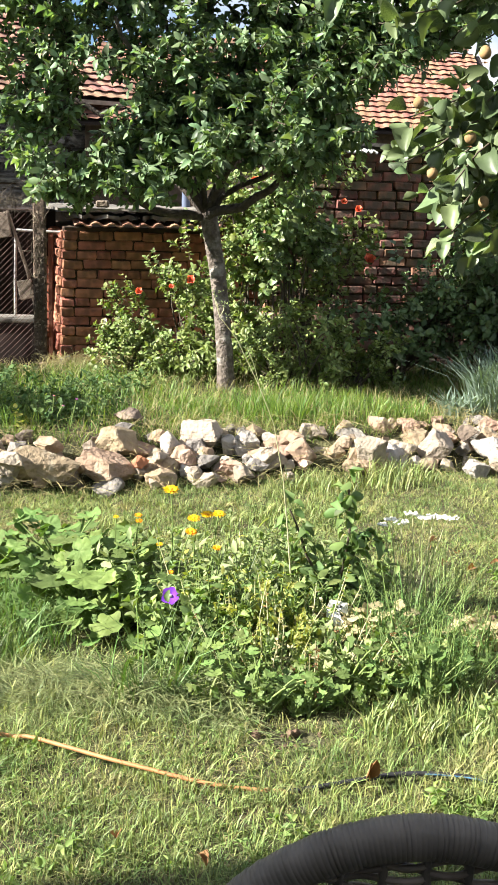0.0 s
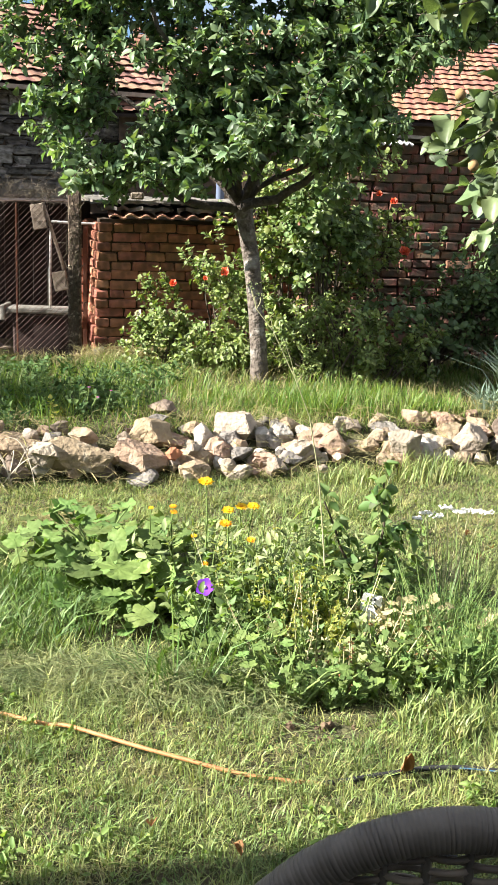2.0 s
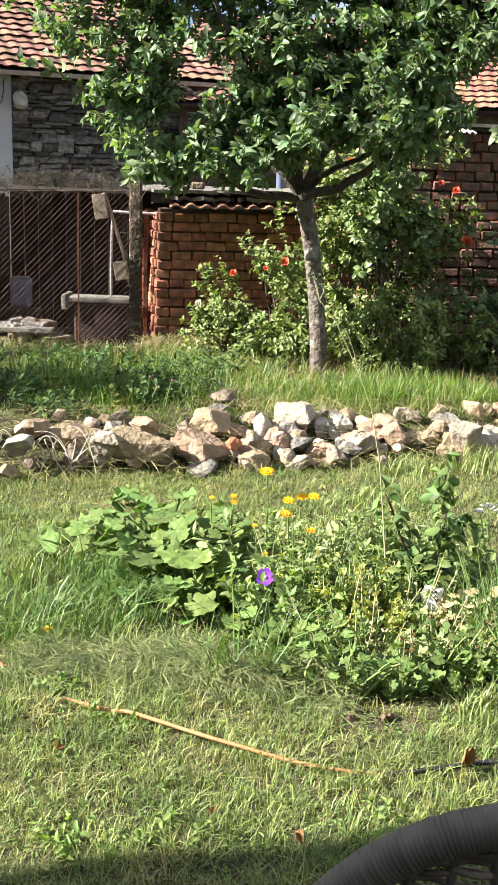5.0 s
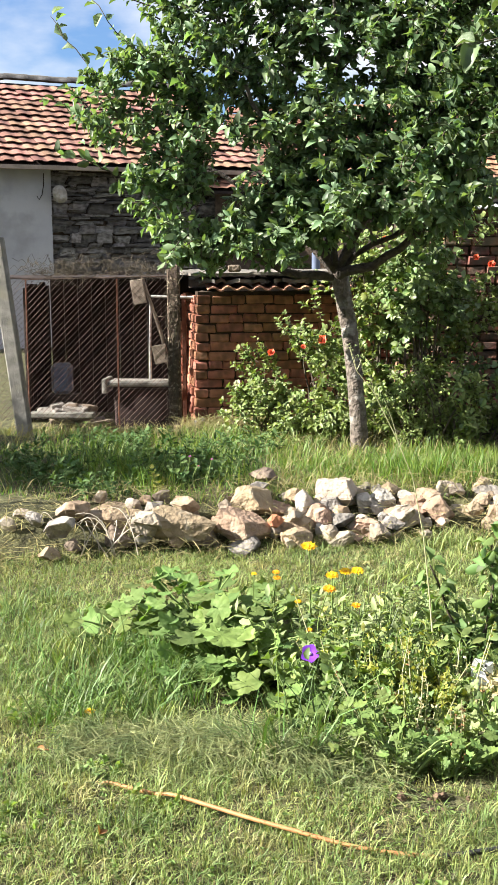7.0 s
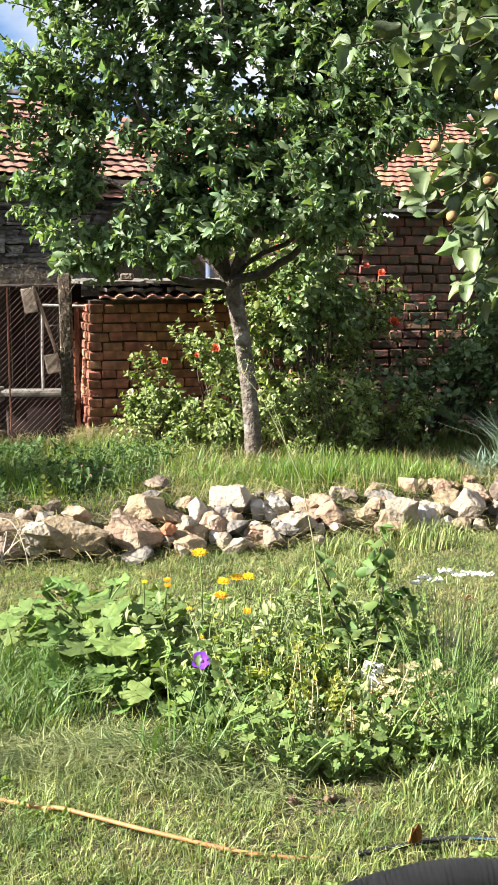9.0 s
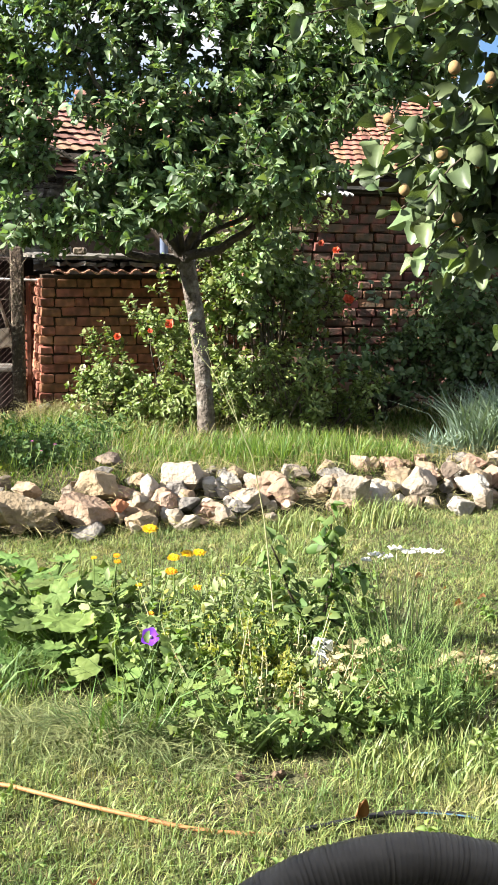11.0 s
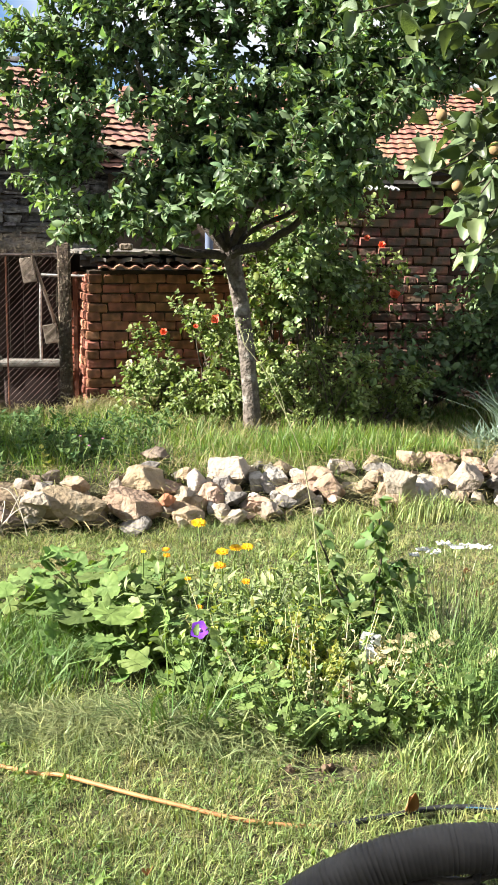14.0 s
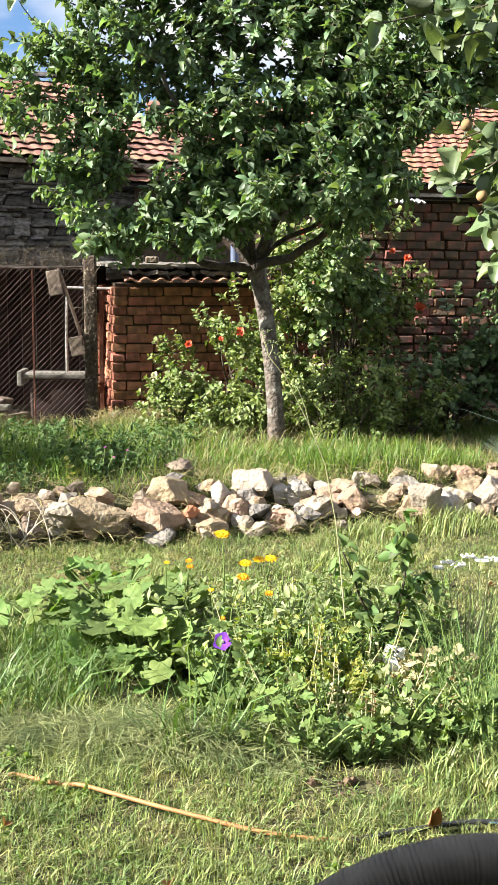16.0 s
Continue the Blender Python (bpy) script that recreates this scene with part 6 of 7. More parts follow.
def hoses():
    orange = mat("orange hose", (0.44, 0.21, 0.08), 0.6, (0.30, 0.14, 0.055), 30, bump=0.1, spec=0.4)
    black = mat("black hose", (0.016, 0.017, 0.019), 0.65, (0.024, 0.024, 0.026), 30, bump=0.1, spec=0.4)
    blue = mat("blue stripe", (0.09, 0.22, 0.36), 0.45, (0.05, 0.13, 0.23), 30, bump=0.05)
    line = smooth_line([(-1.3, 3.2, 0.0), (-0.80, 3.08, 0.008), (-0.64, 3.0, 0.016), (-0.534, 2.948, 0.022), (-0.295, 2.817, 0.026), (-0.15, 2.76, 0.022), (-0.059, 2.728, 0.014), (0.06, 2.70, 0.012), (0.2, 2.69, 0.012)])
    line[:, 2] -= 0.03 * np.clip((-0.76 - line[:, 0]) / 0.08, 0, 1) + 0.012 * np.clip((-0.55 - line[:, 0]) / 0.05, 0, 1)
    ob = thing("garden_hose", "orange garden hose lying in the grass", "hose", (-0.3, 2.82, 0.0))
    v, f = tube(line - np.array(ob.location), 0.0060, 10)
    arrays("hose", v, f, orange, ob, smooth=True)
    ob = thing("garden_hose", "black garden hose with a blue stripe in the grass", "hose", (0.5, 2.75, 0.0))
    o = np.array(ob.location)
    line = smooth_line([(0.18, 2.69, 0.012), (0.27, 2.70, 0.022), (0.33, 2.72, 0.024), (0.479, 2.762, 0.030), (0.58, 2.768, 0.030), (0.69, 2.755, 0.028), (0.76, 2.73, 0.018), (0.9, 2.69, 0.014)])
    v, f = tube(line - o, 0.0075, 10)
    arrays("hose", v, f, black, ob, smooth=True)
    k = (line[:, 0] > 0.55) & (line[:, 0] < 0.72)
    v, f = tube(line[k] - o + [0, -0.0055, 0.002], 0.0028, 6)
    arrays("stripe", v, f, blue, ob, smooth=True)


hoses()


# ---- the wicker chair ----
def wicker_chair():
    cx, cy = 0.207, 1.0
    ob = thing("wicker_chair", "brown wicker garden armchair with a thick wrapped rim", "chair", (cx, cy + 0.1, 0.0))
    o = np.array(ob.location)
    # the rim: an arch over the back, running forward along the arms
    rad, zc = 0.252, 0.678
    ang = np.linspace(-math.pi / 2, math.pi / 2, 61)
    back = np.stack([cx + rad * np.sin(ang), cy + 0.10 * (1 - np.cos(ang)) ** 2, zc + rad * np.cos(ang)], -1)
    def arm(side):
        q = np.linspace(0.06, 1, 12)
        return np.stack([cx + side * (rad + 0.02 * q), cy + 0.10 + 0.34 * np.clip(q * 1.6 - 0.6, 0, 1), zc - 0.20 * np.sin(np.clip(q * 1.6, 0, 1) * math.pi / 2)], -1)
    rim = np.concatenate([arm(-1)[::-1], back, arm(1)])
    d = np.r_[0, np.cumsum(np.linalg.norm(np.diff(rim, axis=0), axis=1))]
    u = np.linspace(0, d[-1], 240)
    rim = np.stack([np.interp(u, d, rim[:, k]) for k in range(3)], -1)
    for _ in range(5):
        rim[1:-1] = (rim[:-2] + 2 * rim[1:-1] + rim[2:]) / 4
    v, f = tube(rim - o, 0.0215, 12)
    arrays("rim", v, f, CHAIR, ob, smooth=True)
    # the wrapping: narrow flat strands side by side, some a little proud or slack
    r = np.random.default_rng(3)
    turns = int(d[-1] / 0.0052)
    t, ring = [], []
    for k in range(turns):
        w = 0.0236 + r.normal(0, 0.00028) + (0.0007 if r.random() < 0.07 else 0.0)
        gap = 0.0004 if r.random() < 0.82 else 0.0015
        for q, e in ((0.04, -gap), (0.22, 0.0), (0.5, 0.00025), (0.78, 0.0), (0.96, -gap)):
            t.append((k + q) / turns)
            ring.append(w + e)
    t = np.array(t)
    c = np.stack([np.interp(t, np.linspace(0, 1, 240), rim[:, k]) for k in range(3)], -1)
    v, f = tube(c - o, np.array(ring), 18)
    arrays("wrapping", v, f, CHAIR, ob, "flat brown strands wound tightly round the rim", smooth=True)
    # the back: upright ribs with strands woven between them
    def inside(px):
        q = np.clip(np.abs(px - cx) / rad, 0, 0.999)
        return zc + rad * np.sqrt(1 - q ** 2)
    for q in np.linspace(-rad + 0.03, rad - 0.03, 11):
        x = cx + q
        y = cy + 0.05 * (abs(q) / rad) ** 2
        v, f = tube(np.array([(x, y, 0.40), (x, y, 0.7), (x, y, inside(x) - 0.005)]) - o, 0.0055, 6)
        arrays("rib", v, f, CHAIR, ob, smooth=True)
    rr = random.Random(4)
    z, row = 0.44, 0
    while z < 0.915:
        xs = np.linspace(cx - rad + 0.01, cx + rad - 0.01, 70)
        xs = xs[inside(xs) - 0.018 > z]
        if len(xs) > 6:
            w = np.sin((xs - cx) / 0.0442 * math.pi + (row % 2) * math.pi) * 0.0065
            y = cy + 0.05 * (np.abs(xs - cx) / rad) ** 2 + w
            zz = z + 0.0022 * np.sin(xs * 40 + row * 1.7) + rr.uniform(-0.0015, 0.0015)
            v, f = tube(np.stack([xs, y, zz], -1) - o, 0.0041, 6)
            arrays("strand", v, f, CHAIR_WEAVE, ob, smooth=True)
        z += 0.0092
        row += 1
    bm = bmesh.new()
    box(bm, -0.25, 0.25, -0.08, 0.40, 0.38, 0.43, 0.02)
    part("seat", bm, CHAIR, ob)
    for lx in (-0.24, 0.24):
        for ly in (-0.07, 0.38):
            v, f = tube(np.array([(lx * 1.05, ly, 0.0), (lx, ly, 0.2), (lx, ly, 0.40 if ly < 0 else 0.47)]), 0.017, 10)
            arrays("leg", v, f, CHAIR, ob, smooth=True)


wicker_chair()


# ---- the quince beside the camera ----
LEAF_QUINCE = mat("quince leaf", (0.165, 0.215, 0.115), 0.45, (0.085, 0.125, 0.06), 18, bump=0.25, bump_scale=110, obj=0.6, translucent=0.24, spec=0.4, dist=0.003)
LEAF_QUINCE_FAR = mat("quince leaf far", (0.135, 0.18, 0.086), 0.45, (0.074, 0.110, 0.048), 18, bump=0, island=0.4, translucent=0.16, spec=0.4)
FRUIT = mat("downy young quince", (0.36, 0.235, 0.11), 0.97, (0.17, 0.125, 0.06), 30, bump=0.4, bump_scale=120, dist=0.003)


def quince():
    r = np.random.default_rng(91)
    base = np.array([1.95, 2.75, 0.0])
    ob = thing("quince_tree", "quince tree with broad grey-green leaves and young fruit", "tree", base)
    trunk = bent(base, (1.75, 2.6, 1.35), 0.03, 9, 0, r)
    v, f = tube(trunk - base, np.linspace(0.075, 0.055, 9), 12)
    arrays("trunk", v, f, BARK, ob, smooth=True)
    head = trunk[-1]
    limbs = [((0.95, 2.7, 2.02), 0.03, 0.008, 0.12), ((0.88, 2.7, 1.76), 0.026, 0.008, 0.10), ((0.95, 2.4, 2.4), 0.035, 0.010, 0.05),
             ((2.3, 3.2, 2.6), 0.035, 0.012, 0.05), ((2.6, 2.3, 2.3), 0.03, 0.012, 0.05), ((0.88, 2.7, 1.55), 0.022, 0.007, 0.05), ((1.6, 2.6, 2.9), 0.035, 0.01, 0.0)]
    lines = []
    for e, r0, r1, sag in limbs:
        pts = bent(head, e, 0.02, 10, sag, r)
        v, f = tube(pts - base, np.linspace(r0, r1, 10), 8)
        arrays("limb", v, f, BARK, ob, smooth=True)
        lines.append(pts)
    # twigs that reach into view: from, to
    up, mid, low = (0.95, 2.7, 2.02), (0.88, 2.7, 1.76), (0.88, 2.7, 1.55)
    twigs = [(up, (0.22, 2.6, 1.99)), (up, (0.36, 2.55, 1.95)), (up, (0.30, 2.65, 2.09)), (up, (0.52, 2.6, 1.94)), (up, (0.62, 2.55, 2.0)), (up, (0.48, 2.7, 2.06)),
             (mid, (0.385, 2.6, 1.74)), (mid, (0.375, 2.55, 1.64)), (mid, (0.43, 2.6, 1.57)), (mid, (0.47, 2.65, 1.74)), (mid, (0.50, 2.55, 1.66)), (mid, (0.56, 2.6, 1.78)),
             (mid, (0.60, 2.6, 1.60)), (mid, (0.63, 2.55, 1.71)), (mid, (0.54, 2.7, 1.55)), (low, (0.50, 2.6, 1.49)), (low, (0.57, 2.55, 1.47)), (low, (0.64, 2.6, 1.53)), (low, (0.70, 2.6, 1.30)),
             (mid, (0.44, 2.68, 1.68)), (mid, (0.48, 2.5, 1.60)), (mid, (0.66, 2.65, 1.82)), (mid, (0.70, 2.55, 1.64)), (low, (0.60, 2.65, 1.58)), (low, (0.72, 2.55, 1.46)), (up, (0.68, 2.62, 1.90)), (up, (0.42, 2.6, 2.02)), (up, (0.72, 2.6, 2.04)), (up, (0.80, 2.5, 1.96)), (up, (0.58, 2.68, 2.10)), (up, (0.74, 2.7, 2.12)), (up, (0.62, 2.62, 1.88)), (up, (0.70, 2.6, 1.84)), (up, (0.56, 2.66, 1.92)), (mid, (0.72, 2.62, 1.78))]
    shapes, forms, rest = [], [], []
    for k, (wid, cup, curl) in enumerate(((0.64, 1.1, 0.15), (0.68, 0.7, 0.3), (0.60, 1.5, 0.2), (0.66, -0.8, 0.3), (0.62, 1.0, 0.4))):
        v, f = cupped_leaf(wid, cup, curl, 0.045, seed=k, point=0.55)
        forms.append((v, f))
        me = bpy.data.meshes.new("leaf")
        me.from_pydata(v.tolist(), [], f.tolist())
        me.shade_smooth()
        me.materials.append(LEAF_QUINCE)
        shapes.append(me)
    for a, b in twigs:
        pts = bent(a, b, 0.008, 8, 0.05, r)
        v, f = tube(pts - base, np.linspace(0.005, 0.0018, 8), 6)
        arrays("twig", v, f, TWIG, ob, smooth=True)
        for k in range(27):
            s = 0.15 + 0.85 * k / 26
            p = pts[int(round(s * 7))] + r.normal(0, 0.012, 3)
            d = unit(np.array(b) - np.array(a))
            ph = k * 2.4 + r.uniform(0, 0.8)
            side = unit(np.cross(d, [0, 0, 1.0]))
            up = np.cross(side, d)
            axis = unit(side * math.cos(ph) + up * math.sin(ph) * 0.7 + d * (0.5 + 0.7 * (k == 26)) + np.array([-0.2, -0.25, -0.55]) + r.normal(0, 0.2, 3))
            nrm = unit(np.array([-0.15, -0.3, 0.6]) + r.normal(0, 0.9, 3))
            size = 0.070 * r.uniform(0.55, 1.12)
            if k % 3:
                rest.append(spread(forms[int(r.integers(5))], (p - base)[None], axis[None], nrm[None], size))
                continue
            s_ax = unit(np.cross(axis, nrm))
            m = Matrix((s_ax, axis, np.cross(s_ax, axis))).transposed().to_4x4()
            m.translation = Vector(p - base)
            leaf = new("leaf", shapes[int(r.integers(5))])
            leaf.parent = ob
            leaf.matrix_local = m @ Matrix.Scale(size, 4)
    v, f = joined(rest)
    tagged(arrays("foliage", v, f, LEAF_QUINCE_FAR, ob, smooth=True), kind="stuff")
    for k, (x, z, q) in enumerate(((0.40, 1.77, 1.0), (0.44, 1.62, 1.0), (0.52, 1.70, 1.1), (0.60, 1.69, 1.1), (0.56, 1.56, 1.0), (0.54, 1.88, 1.1), (0.62, 1.86, 1.0))):
        bm = bmesh.new()
        bmesh.ops.create_uvsphere(bm, u_segments=12, v_segments=8, radius=0.0125 * q)
        for v in bm.verts:
            t = v.co.z / (0.0125 * q)
            v.co.z *= 1.1
            v.co.x *= 1 - 0.10 * t
            v.co.y *= 1 - 0.10 * t
            v.co += Vector((x, 2.56, z)) - Vector(base)
        fruit = part("fruit", bm, FRUIT, ob, smooth=True)
        pet = leaf_shape(0.5, 3, 0.1, -0.2, 0.9, 0.0)
        az = np.arange(5) * 1.257
        v, f = spread(pet, np.tile(np.array([x, 2.56, z - 0.017 * q]) - base, (5, 1)), np.stack([np.cos(az), np.sin(az), np.full(5, -0.7)], -1), np.tile([0, 0, 1.0], (5, 1)), 0.010)
        arrays("calyx", v, f, LEAF_DEAD, fruit)
    # the rest of the crown, beyond the view
    tips, dirs = [], []
    for _ in range(150):
        p = np.array([1.65, 2.6, 2.3]) + unit(r.normal(0, 1, 3)) * r.random() ** 0.5 * [0.75, 0.8, 0.75]
        tips.append(p)
        dirs.append(r.normal(0, 1, 3) + [0, 0, 0.3])
    for c, e, m in (((0.85, 2.7, 2.2), (0.4, 0.35, 0.12), 50), ((0.82, 2.8, 1.72), (0.18, 0.15, 0.25), 40), ((0.62, 2.8, 1.68), (0.18, 0.1, 0.17), 36)):
        for _ in range(m):
            tips.append(np.array(c) + unit(r.normal(0, 1, 3)) * r.random() ** 0.5 * e)
            dirs.append(r.normal(0, 1, 3) + [-0.3, 0, 0.2])
    ln, chunks = shoots(r, tips, dirs, 0.15, 10, 0.068, [cupped_leaf(0.66, 0.8, 0.25, 0.03, 6, 3, seed=k, point=0.52) for k in range(3)])
    v, f = joined(chunks)
    arrays("crown", v - base, f, LEAF_QUINCE_FAR, ob, smooth=True)
    tagged(tubes("branchwork", [(a - base, b) for a, b in ln], TWIG, ob, sides=4), kind="stuff")


quince()


# ---- fence and yard ----
def fence():
    ob = thing("fence", "sagging rusty chain-link fence on steel rods", "fence", (-2.1, 9.0, 0.15))
    o = np.array(ob.location)
    x0, x1, z0, z1 = -3.0, -1.55, 0.20, 1.352
    n, step = 0, 0.047
    r = np.random.default_rng(33)
    up, down = [], []
    k = -(z1 - z0)
    while k < x1 - x0:
        for bag, flip in ((up, False), (down, True)):
            a = np.array([k, 0.0])
            b = np.array([k + (z1 - z0), z1 - z0])
            lo, hi = max(0.0, -k), min(z1 - z0, x1 - x0 - k)
            if hi - lo > 0.05:
                xs = np.array([k + lo, k + (lo + hi) / 2, k + hi])
                zs = np.array([lo, (lo + hi) / 2, hi])
                px = x0 + xs if not flip else x1 - xs
                bag.append((np.stack([px, np.full(3, 9.0 + (0.004 if flip else 0)) + r.normal(0, 0.008), z0 + zs], -1) - o, np.full(3, 0.0008 if flip else 0.0021)))
        k += step
    tubes("mesh_wire", up, WIRE, ob, sides=3, smooth=False)
    # falling wires take the near-black colour so that they look unlit
    tubes("mesh_wire", down, DARK_WITH_SHADE, ob, sides=3, smooth=False)
    for x in (-2.71, -1.96):
        v, f = tube(np.array([(x, 9.02, 0.05), (x, 9.02, 0.7), (x + 0.005, 9.02, 1.35)]) - o, 0.007, 6)
        arrays("rod", v, f, RUST, ob, smooth=True)
    v, f = tube(np.array([(-2.74, 9.02, 1.345), (-2.2, 9.02, 1.355), (-1.5, 9.02, 1.37)]) - o, 0.006, 6)
    arrays("top_wire", v, f, WIRE, ob, smooth=True)
    # post beside the shed, overgrown with dry vine
    bm = bmesh.new()
    box(bm, -1.535, -1.437, 8.93, 9.0, 0.02, 1.46, 0.012)
    for v in bm.verts:
        v.co -= Vector(o)
    part("post", bm, MOTTLED, ob, "mottled lichen-flecked post")
    lines = []
    for k in range(110):
        z = r.uniform(0.2, 1.35)
        p = np.array([-1.487 + r.normal(0, 0.028), 8.915 + r.normal(0, 0.012), z])
        lines.append((bent(p, p + r.normal(0, 1, 3) * [0.035, 0.01, 0.10], 0.012, 5, 0, r) - o, np.full(5, 0.003)))
    tagged(tubes("dry_vine", lines, TWIG, ob, sides=3), kind="stuff")
    lines = []
    for k in range(240):
        p = np.array([r.uniform(-2.7, -1.5), 9.05 + r.normal(0, 0.05), 1.36 + abs(r.normal(0, 0.06))])
        lines.append((bent(p, p + r.normal(0, 1, 3) * [0.12, 0.04, 0.05], 0.03, 6, 0.03, r) - o, np.full(6, 0.0019)))
    tagged(tubes("dry_tangle", lines, TWIG, ob, sides=3), kind="stuff")


fence()


def concrete_post():
    bm = bmesh.new()
    box(bm, -0.055, 0.055, -0.05, 0.05, 0.0, 1.62, 0.01)
    for v in bm.verts:
        v.co.x -= 0.115 * v.co.z
    ob = part("concrete_post", bm, CONCRETE)
    ob.location = (-2.62, 8.6, 0.06)
    tagged(ob, "leaning concrete fence post", "post")


concrete_post()


DULL = [me.copy() for me in HEADER + STRETCHER]
for k, me in enumerate(DULL):
    me.materials.clear()
    me.materials.append(STONE["d"] if k % 3 else STONE["g"])


def yard():
    r = random.Random(55)
    # trough on its block
    ob = thing("stone_trough", "old concrete trough on a dark block", "trough", (-1.84, 9.35, 0.17))
    bm = bmesh.new()
    box(bm, -0.265, 0.30, -0.10, 0.14, 0.28, 0.325, 0.012)
    part("rim", bm, CONCRETE, ob)
    bm = bmesh.new()
    box(bm, -0.31, -0.27, -0.12, 0.15, 0.22, 0.345, 0.008)
    part("end_wall", bm, CONCRETE, ob)
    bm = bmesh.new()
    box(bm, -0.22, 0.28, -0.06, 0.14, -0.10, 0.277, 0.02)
    part("block", bm, DARK_WITH_SHADE, ob)
    # two boards on a leaning stick
    ob = thing("leaning_stick", "leaning stick with two weathered boards nailed on", "stick", (-1.55, 9.25, 0.17))
    v, f = tube(np.array([(0.09, 0.0, -0.1), (-0.08, -0.02, 0.7), (-0.24, -0.03, 1.2)]), 0.014, 7)
    arrays("stick", v, f, WOOD, ob, smooth=True)
    for x, z, w, h, t in ((-0.265, 1.07, 0.11, 0.20, 0.16), (-0.09, 0.56, 0.12, 0.155, 0.2)):
        bm = bmesh.new()
        box(bm, -w / 2, w / 2, -0.055, -0.033, -h / 2, h / 2, 0.006)
        b = part("board", bm, WOOD, ob)
        b.location, b.rotation_euler = (x, -0.01, z), (0, -t, 0)
    ob = thing("steel_pole", "grey steel pole standing in the trough", "pole", (-1.745, 9.3, 0.5))
    v, f = tube(np.array([(0, 0, 0.0), (0, 0, 0.3), (0.012, 0, 0.66)]), 0.011, 8)
    arrays("pole", v, f, PIPE, ob, smooth=True)
    ob = thing("cross_pipe", "grey pipe running to the shed wall", "pipe", (-1.6, 9.3, 1.2))
    v, f = tube(np.array([(-0.13, 0, 0.0), (0.0, 0, -0.005), (0.27, 0, -0.01)]), 0.011, 8)
    arrays("pipe", v, f, PIPE, ob, smooth=True)
    # red door post and brick pier beside the shed
    bm = bmesh.new()
    box(bm, -1.475, -1.44, 9.3, 9.335, 0.05, 1.22, 0.004)
    tagged(part("door_post", bm, RUST), "rusty red post beside the shed", "post")
    pier = thing("brick_pier", "narrow brick pier behind the fence", "pier", (-1.56, 9.6, 0.075))
    for k in range(12):
        b = new("brick", HEADER[k % 3])
        b.parent, b.location, b.rotation_euler = pier, (r.uniform(-0.006, 0.006), 0, 0.034 + 0.0755 * k), (0, 0, r.uniform(-0.05, 0.05))
    # board wall added behind; its near-black colour holds the yard's shade
    lean = thing("lean_to", "made-up board wall, near-black for the yard's shade", "shed", (-2.82, 10.2, 0.06))
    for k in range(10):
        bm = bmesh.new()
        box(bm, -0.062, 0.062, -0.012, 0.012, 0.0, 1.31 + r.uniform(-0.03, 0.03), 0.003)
        b = part("board", bm, DARK_WITH_SHADE, lean)
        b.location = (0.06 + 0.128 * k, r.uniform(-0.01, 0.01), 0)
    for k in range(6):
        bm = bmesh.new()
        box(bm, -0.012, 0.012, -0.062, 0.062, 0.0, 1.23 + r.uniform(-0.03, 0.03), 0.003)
        b = part("board", bm, DARK_WITH_SHADE, lean)
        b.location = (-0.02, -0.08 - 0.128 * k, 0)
    # sheet added over the boards to keep the sun off them
    under(slab("roof_sheet", -3.7, -1.5, 9.32, 10.3, 1.345, 1.36, DARK_WITH_SHADE, 77, rough=0.006), lean)
    # broken bricks and slabs on the ground
    heap = thing("brick_heap", "low heap of broken bricks and slabs", "brick heap", (-2.4, 9.35, 0.09))
    for k in range(16):
        b = new("brick", DULL[k % 7])
        b.parent = heap
        b.location = (r.uniform(-0.32, 0.25), r.uniform(-0.12, 0.15), 0.03 + 0.04 * (k % 4))
        b.rotation_euler = (r.uniform(-0.3, 0.3), r.uniform(-0.3, 0.3), r.uniform(0, 3))
    bm = bmesh.new()
    box(bm, -0.36, 0.2, -0.2, -0.12, 0.10, 0.15, 0.01)
    part("slab", bm, CONCRETE, heap)
    # plastic can behind the fence, added in place of a bluish tarp
    can = thing("plastic_can", "blue plastic can standing in for a bluish tarp", "canister", (-2.62, 9.75, 0.05))
    plastic = mat("pale blue plastic", (0.12, 0.15, 0.22), 0.5, (0.08, 0.10, 0.16), 8, bump=0.1)
    bm = bmesh.new()
    box(bm, -0.09, 0.09, -0.06, 0.06, 0.28, 0.55, 0.03)
    part("body", bm, plastic, can)
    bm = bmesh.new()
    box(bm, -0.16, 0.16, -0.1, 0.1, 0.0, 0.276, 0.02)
    part("stand", bm, DARK_WITH_SHADE, can)
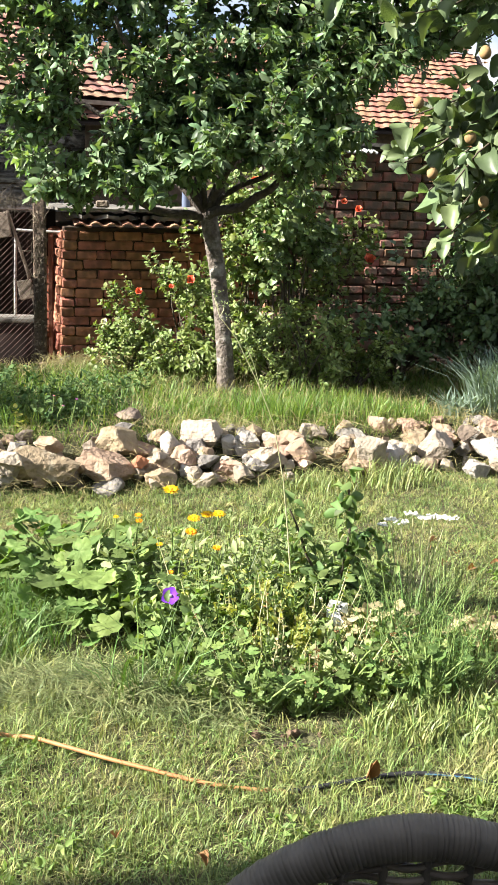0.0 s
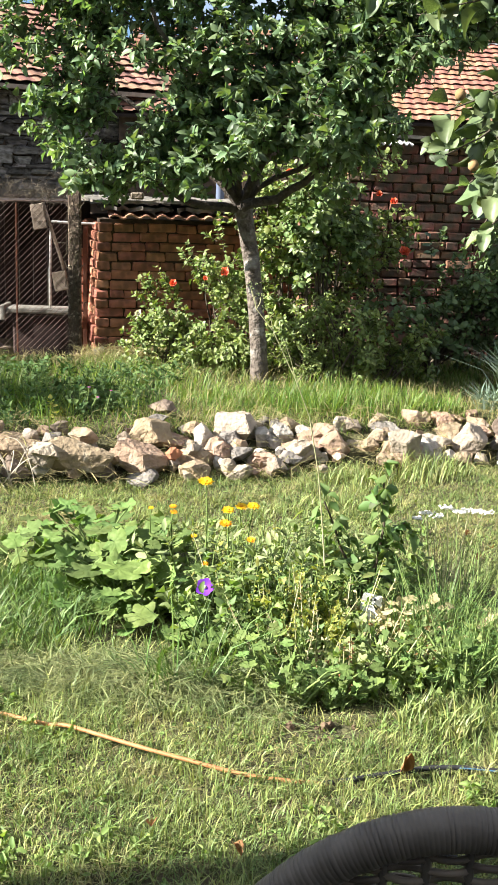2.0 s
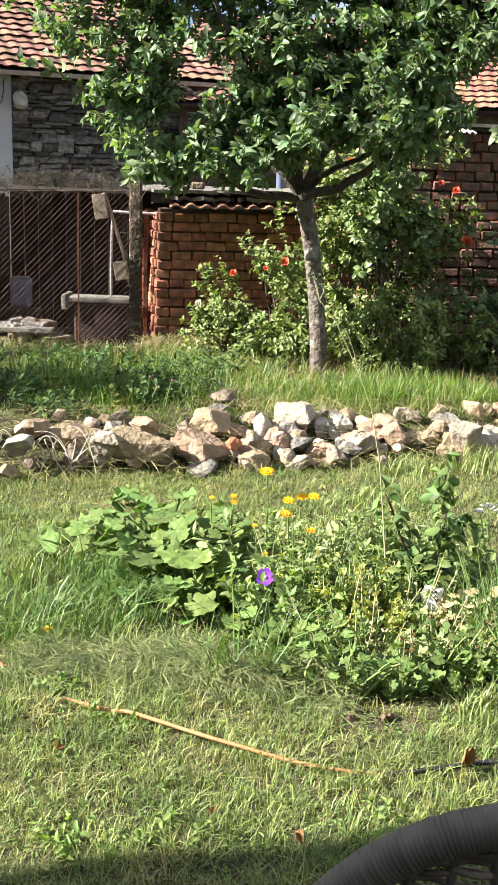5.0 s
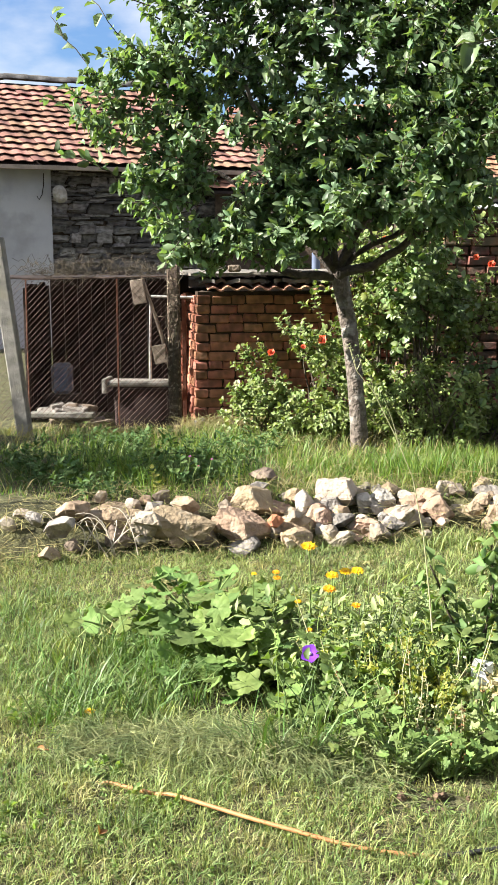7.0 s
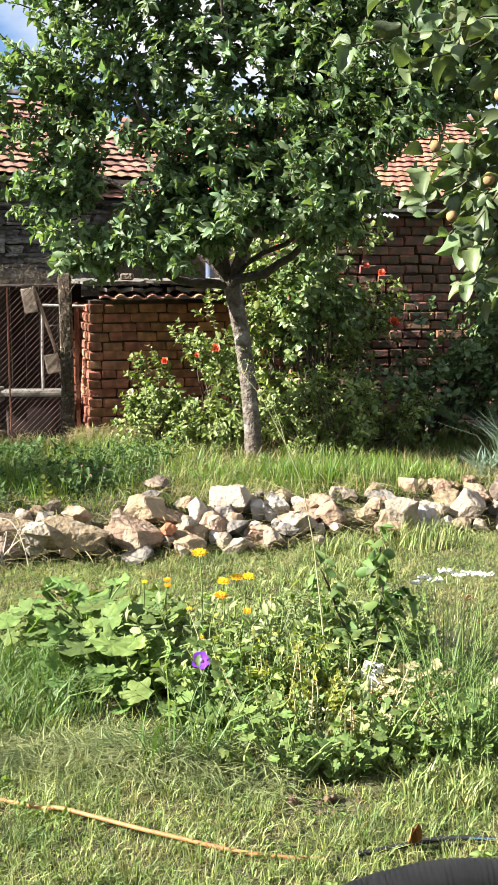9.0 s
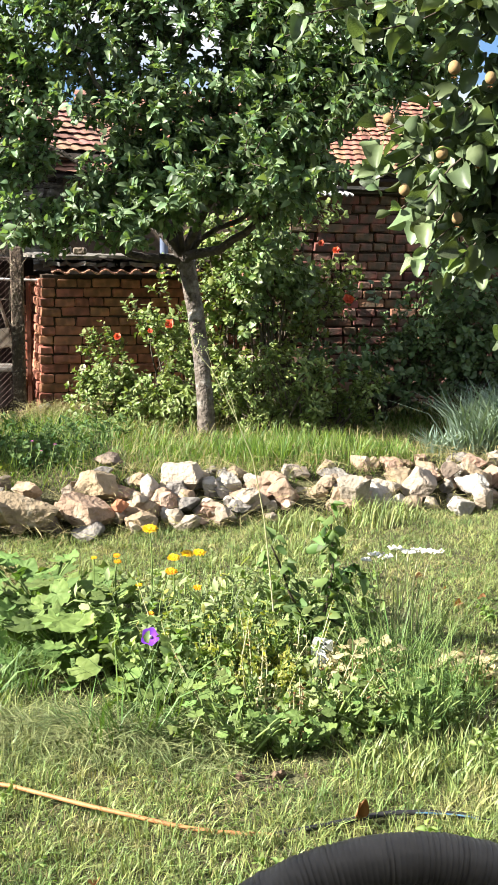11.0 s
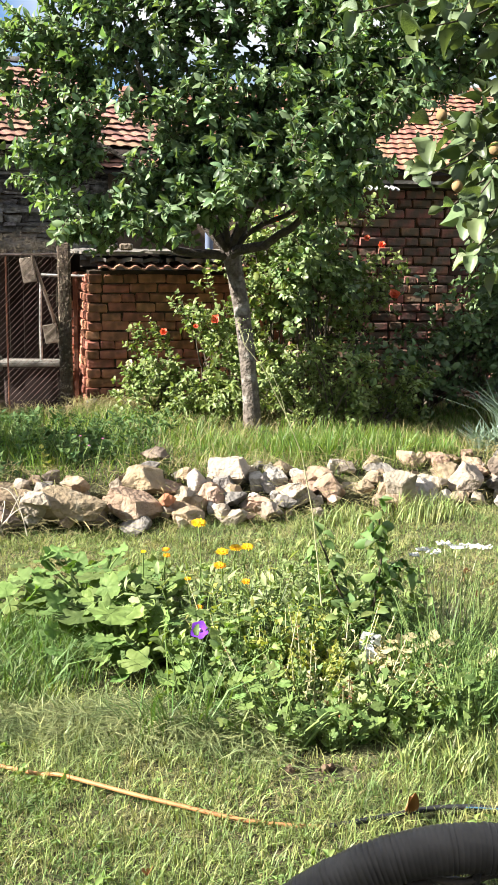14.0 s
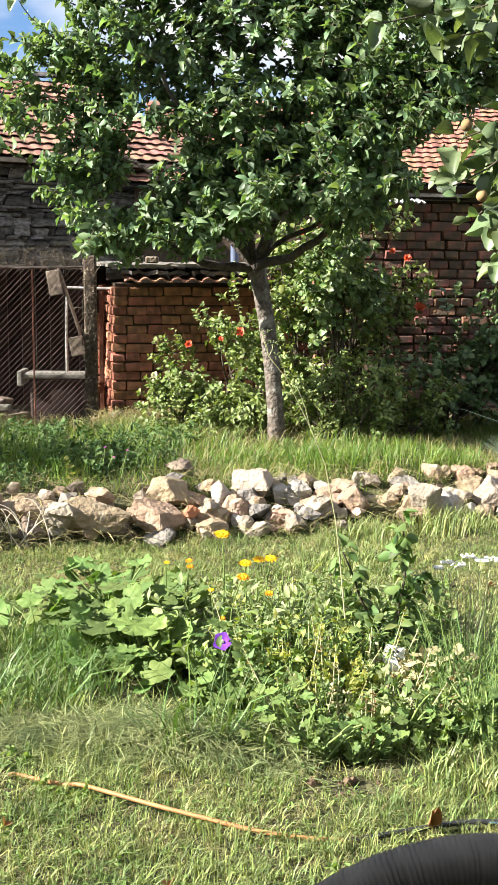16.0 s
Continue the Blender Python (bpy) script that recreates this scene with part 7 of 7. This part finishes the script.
    # on the shed roof
    for k, (x, w, h) in enumerate(((-1.1, 0.06, 0.07), (-1.0, 0.10, 0.055))):
        bm = bmesh.new()
        box(bm, -w / 2, w / 2, -0.05, 0.05, 0, h, 0.012)
        ob = part("brick_piece", bm, STONE["d"] if k else STONE["g"])
        ob.location = (x, 9.0, 1.402)
        tagged(ob, "dark brick lying on the shed roof" if k else "pale stone lying on the shed roof", "stone")
    # round stone under the eave
    bm = bmesh.new()
    bmesh.ops.create_icosphere(bm, subdivisions=2, radius=0.115)
    for v in bm.verts:
        v.co = Vector((v.co.x, v.co.y, v.co.z * 1.15)) * (1 + 0.25 * noise.noise(v.co * 9.0))
    knob = part("wall_stone", bm, STONE["w"])
    knob.location = (-4.33, 16.42, 2.42)
    tagged(knob, "round pale stone set under the eave", "stone")
    # loop of cable hanging from the eave
    ob = thing("cable_loop", "thin dark cable hanging from the eave", "cable", (-4.62, 16.4, 2.7))
    v, f = tube(np.array([(-0.052, 0, 0.02), (-0.058, 0, -0.15), (-0.05, 0, -0.30), (-0.015, 0, -0.36), (0.03, 0, -0.29), (0.058, 0, -0.15), (0.065, 0, 0.02)]), 0.007, 6)
    arrays("cable", v, f, DARK_WITH_SHADE, ob, smooth=True)
    # pale pipe behind the tree
    ob = thing("pale_pipe", "pale blue pipe standing behind the shed", "pipe", (-0.42, 10.9, 0.15))
    v, f = tube(np.array([(0, 0, 0.0), (0, 0, 1.0), (0, 0, 1.75)]), 0.04, 10)
    arrays("pipe", v, f, plastic, ob, smooth=True)


yard()


def far_tree():
    r = np.random.default_rng(99)
    base = np.array([-4.4, 26.0, 0.1])
    ob = thing("far_tree", "leafy light green tree behind the house", "tree", base)
    v, f = tube(bent(base, base + [0, 0, 4.2], 0.05, 8, 0, r) - base, np.linspace(0.2, 0.1, 8), 10)
    arrays("trunk", v, f, BARK, ob, smooth=True)
    tips = [np.array([-4.4, 26.0, 5.0]) + unit(r.normal(0, 1, 3)) * r.random() ** 0.4 * [0.75, 0.8, 1.1] for _ in range(120)]
    ln, chunks = shoots(r, tips, [r.normal(0, 1, 3) + [0, 0, 0.6] for _ in tips], 0.5, 12, 0.16, SHAPE_FRUIT)
    v, f = joined(chunks)
    arrays("crown", v - base, f, LEAF_ROSE, ob)


far_tree()
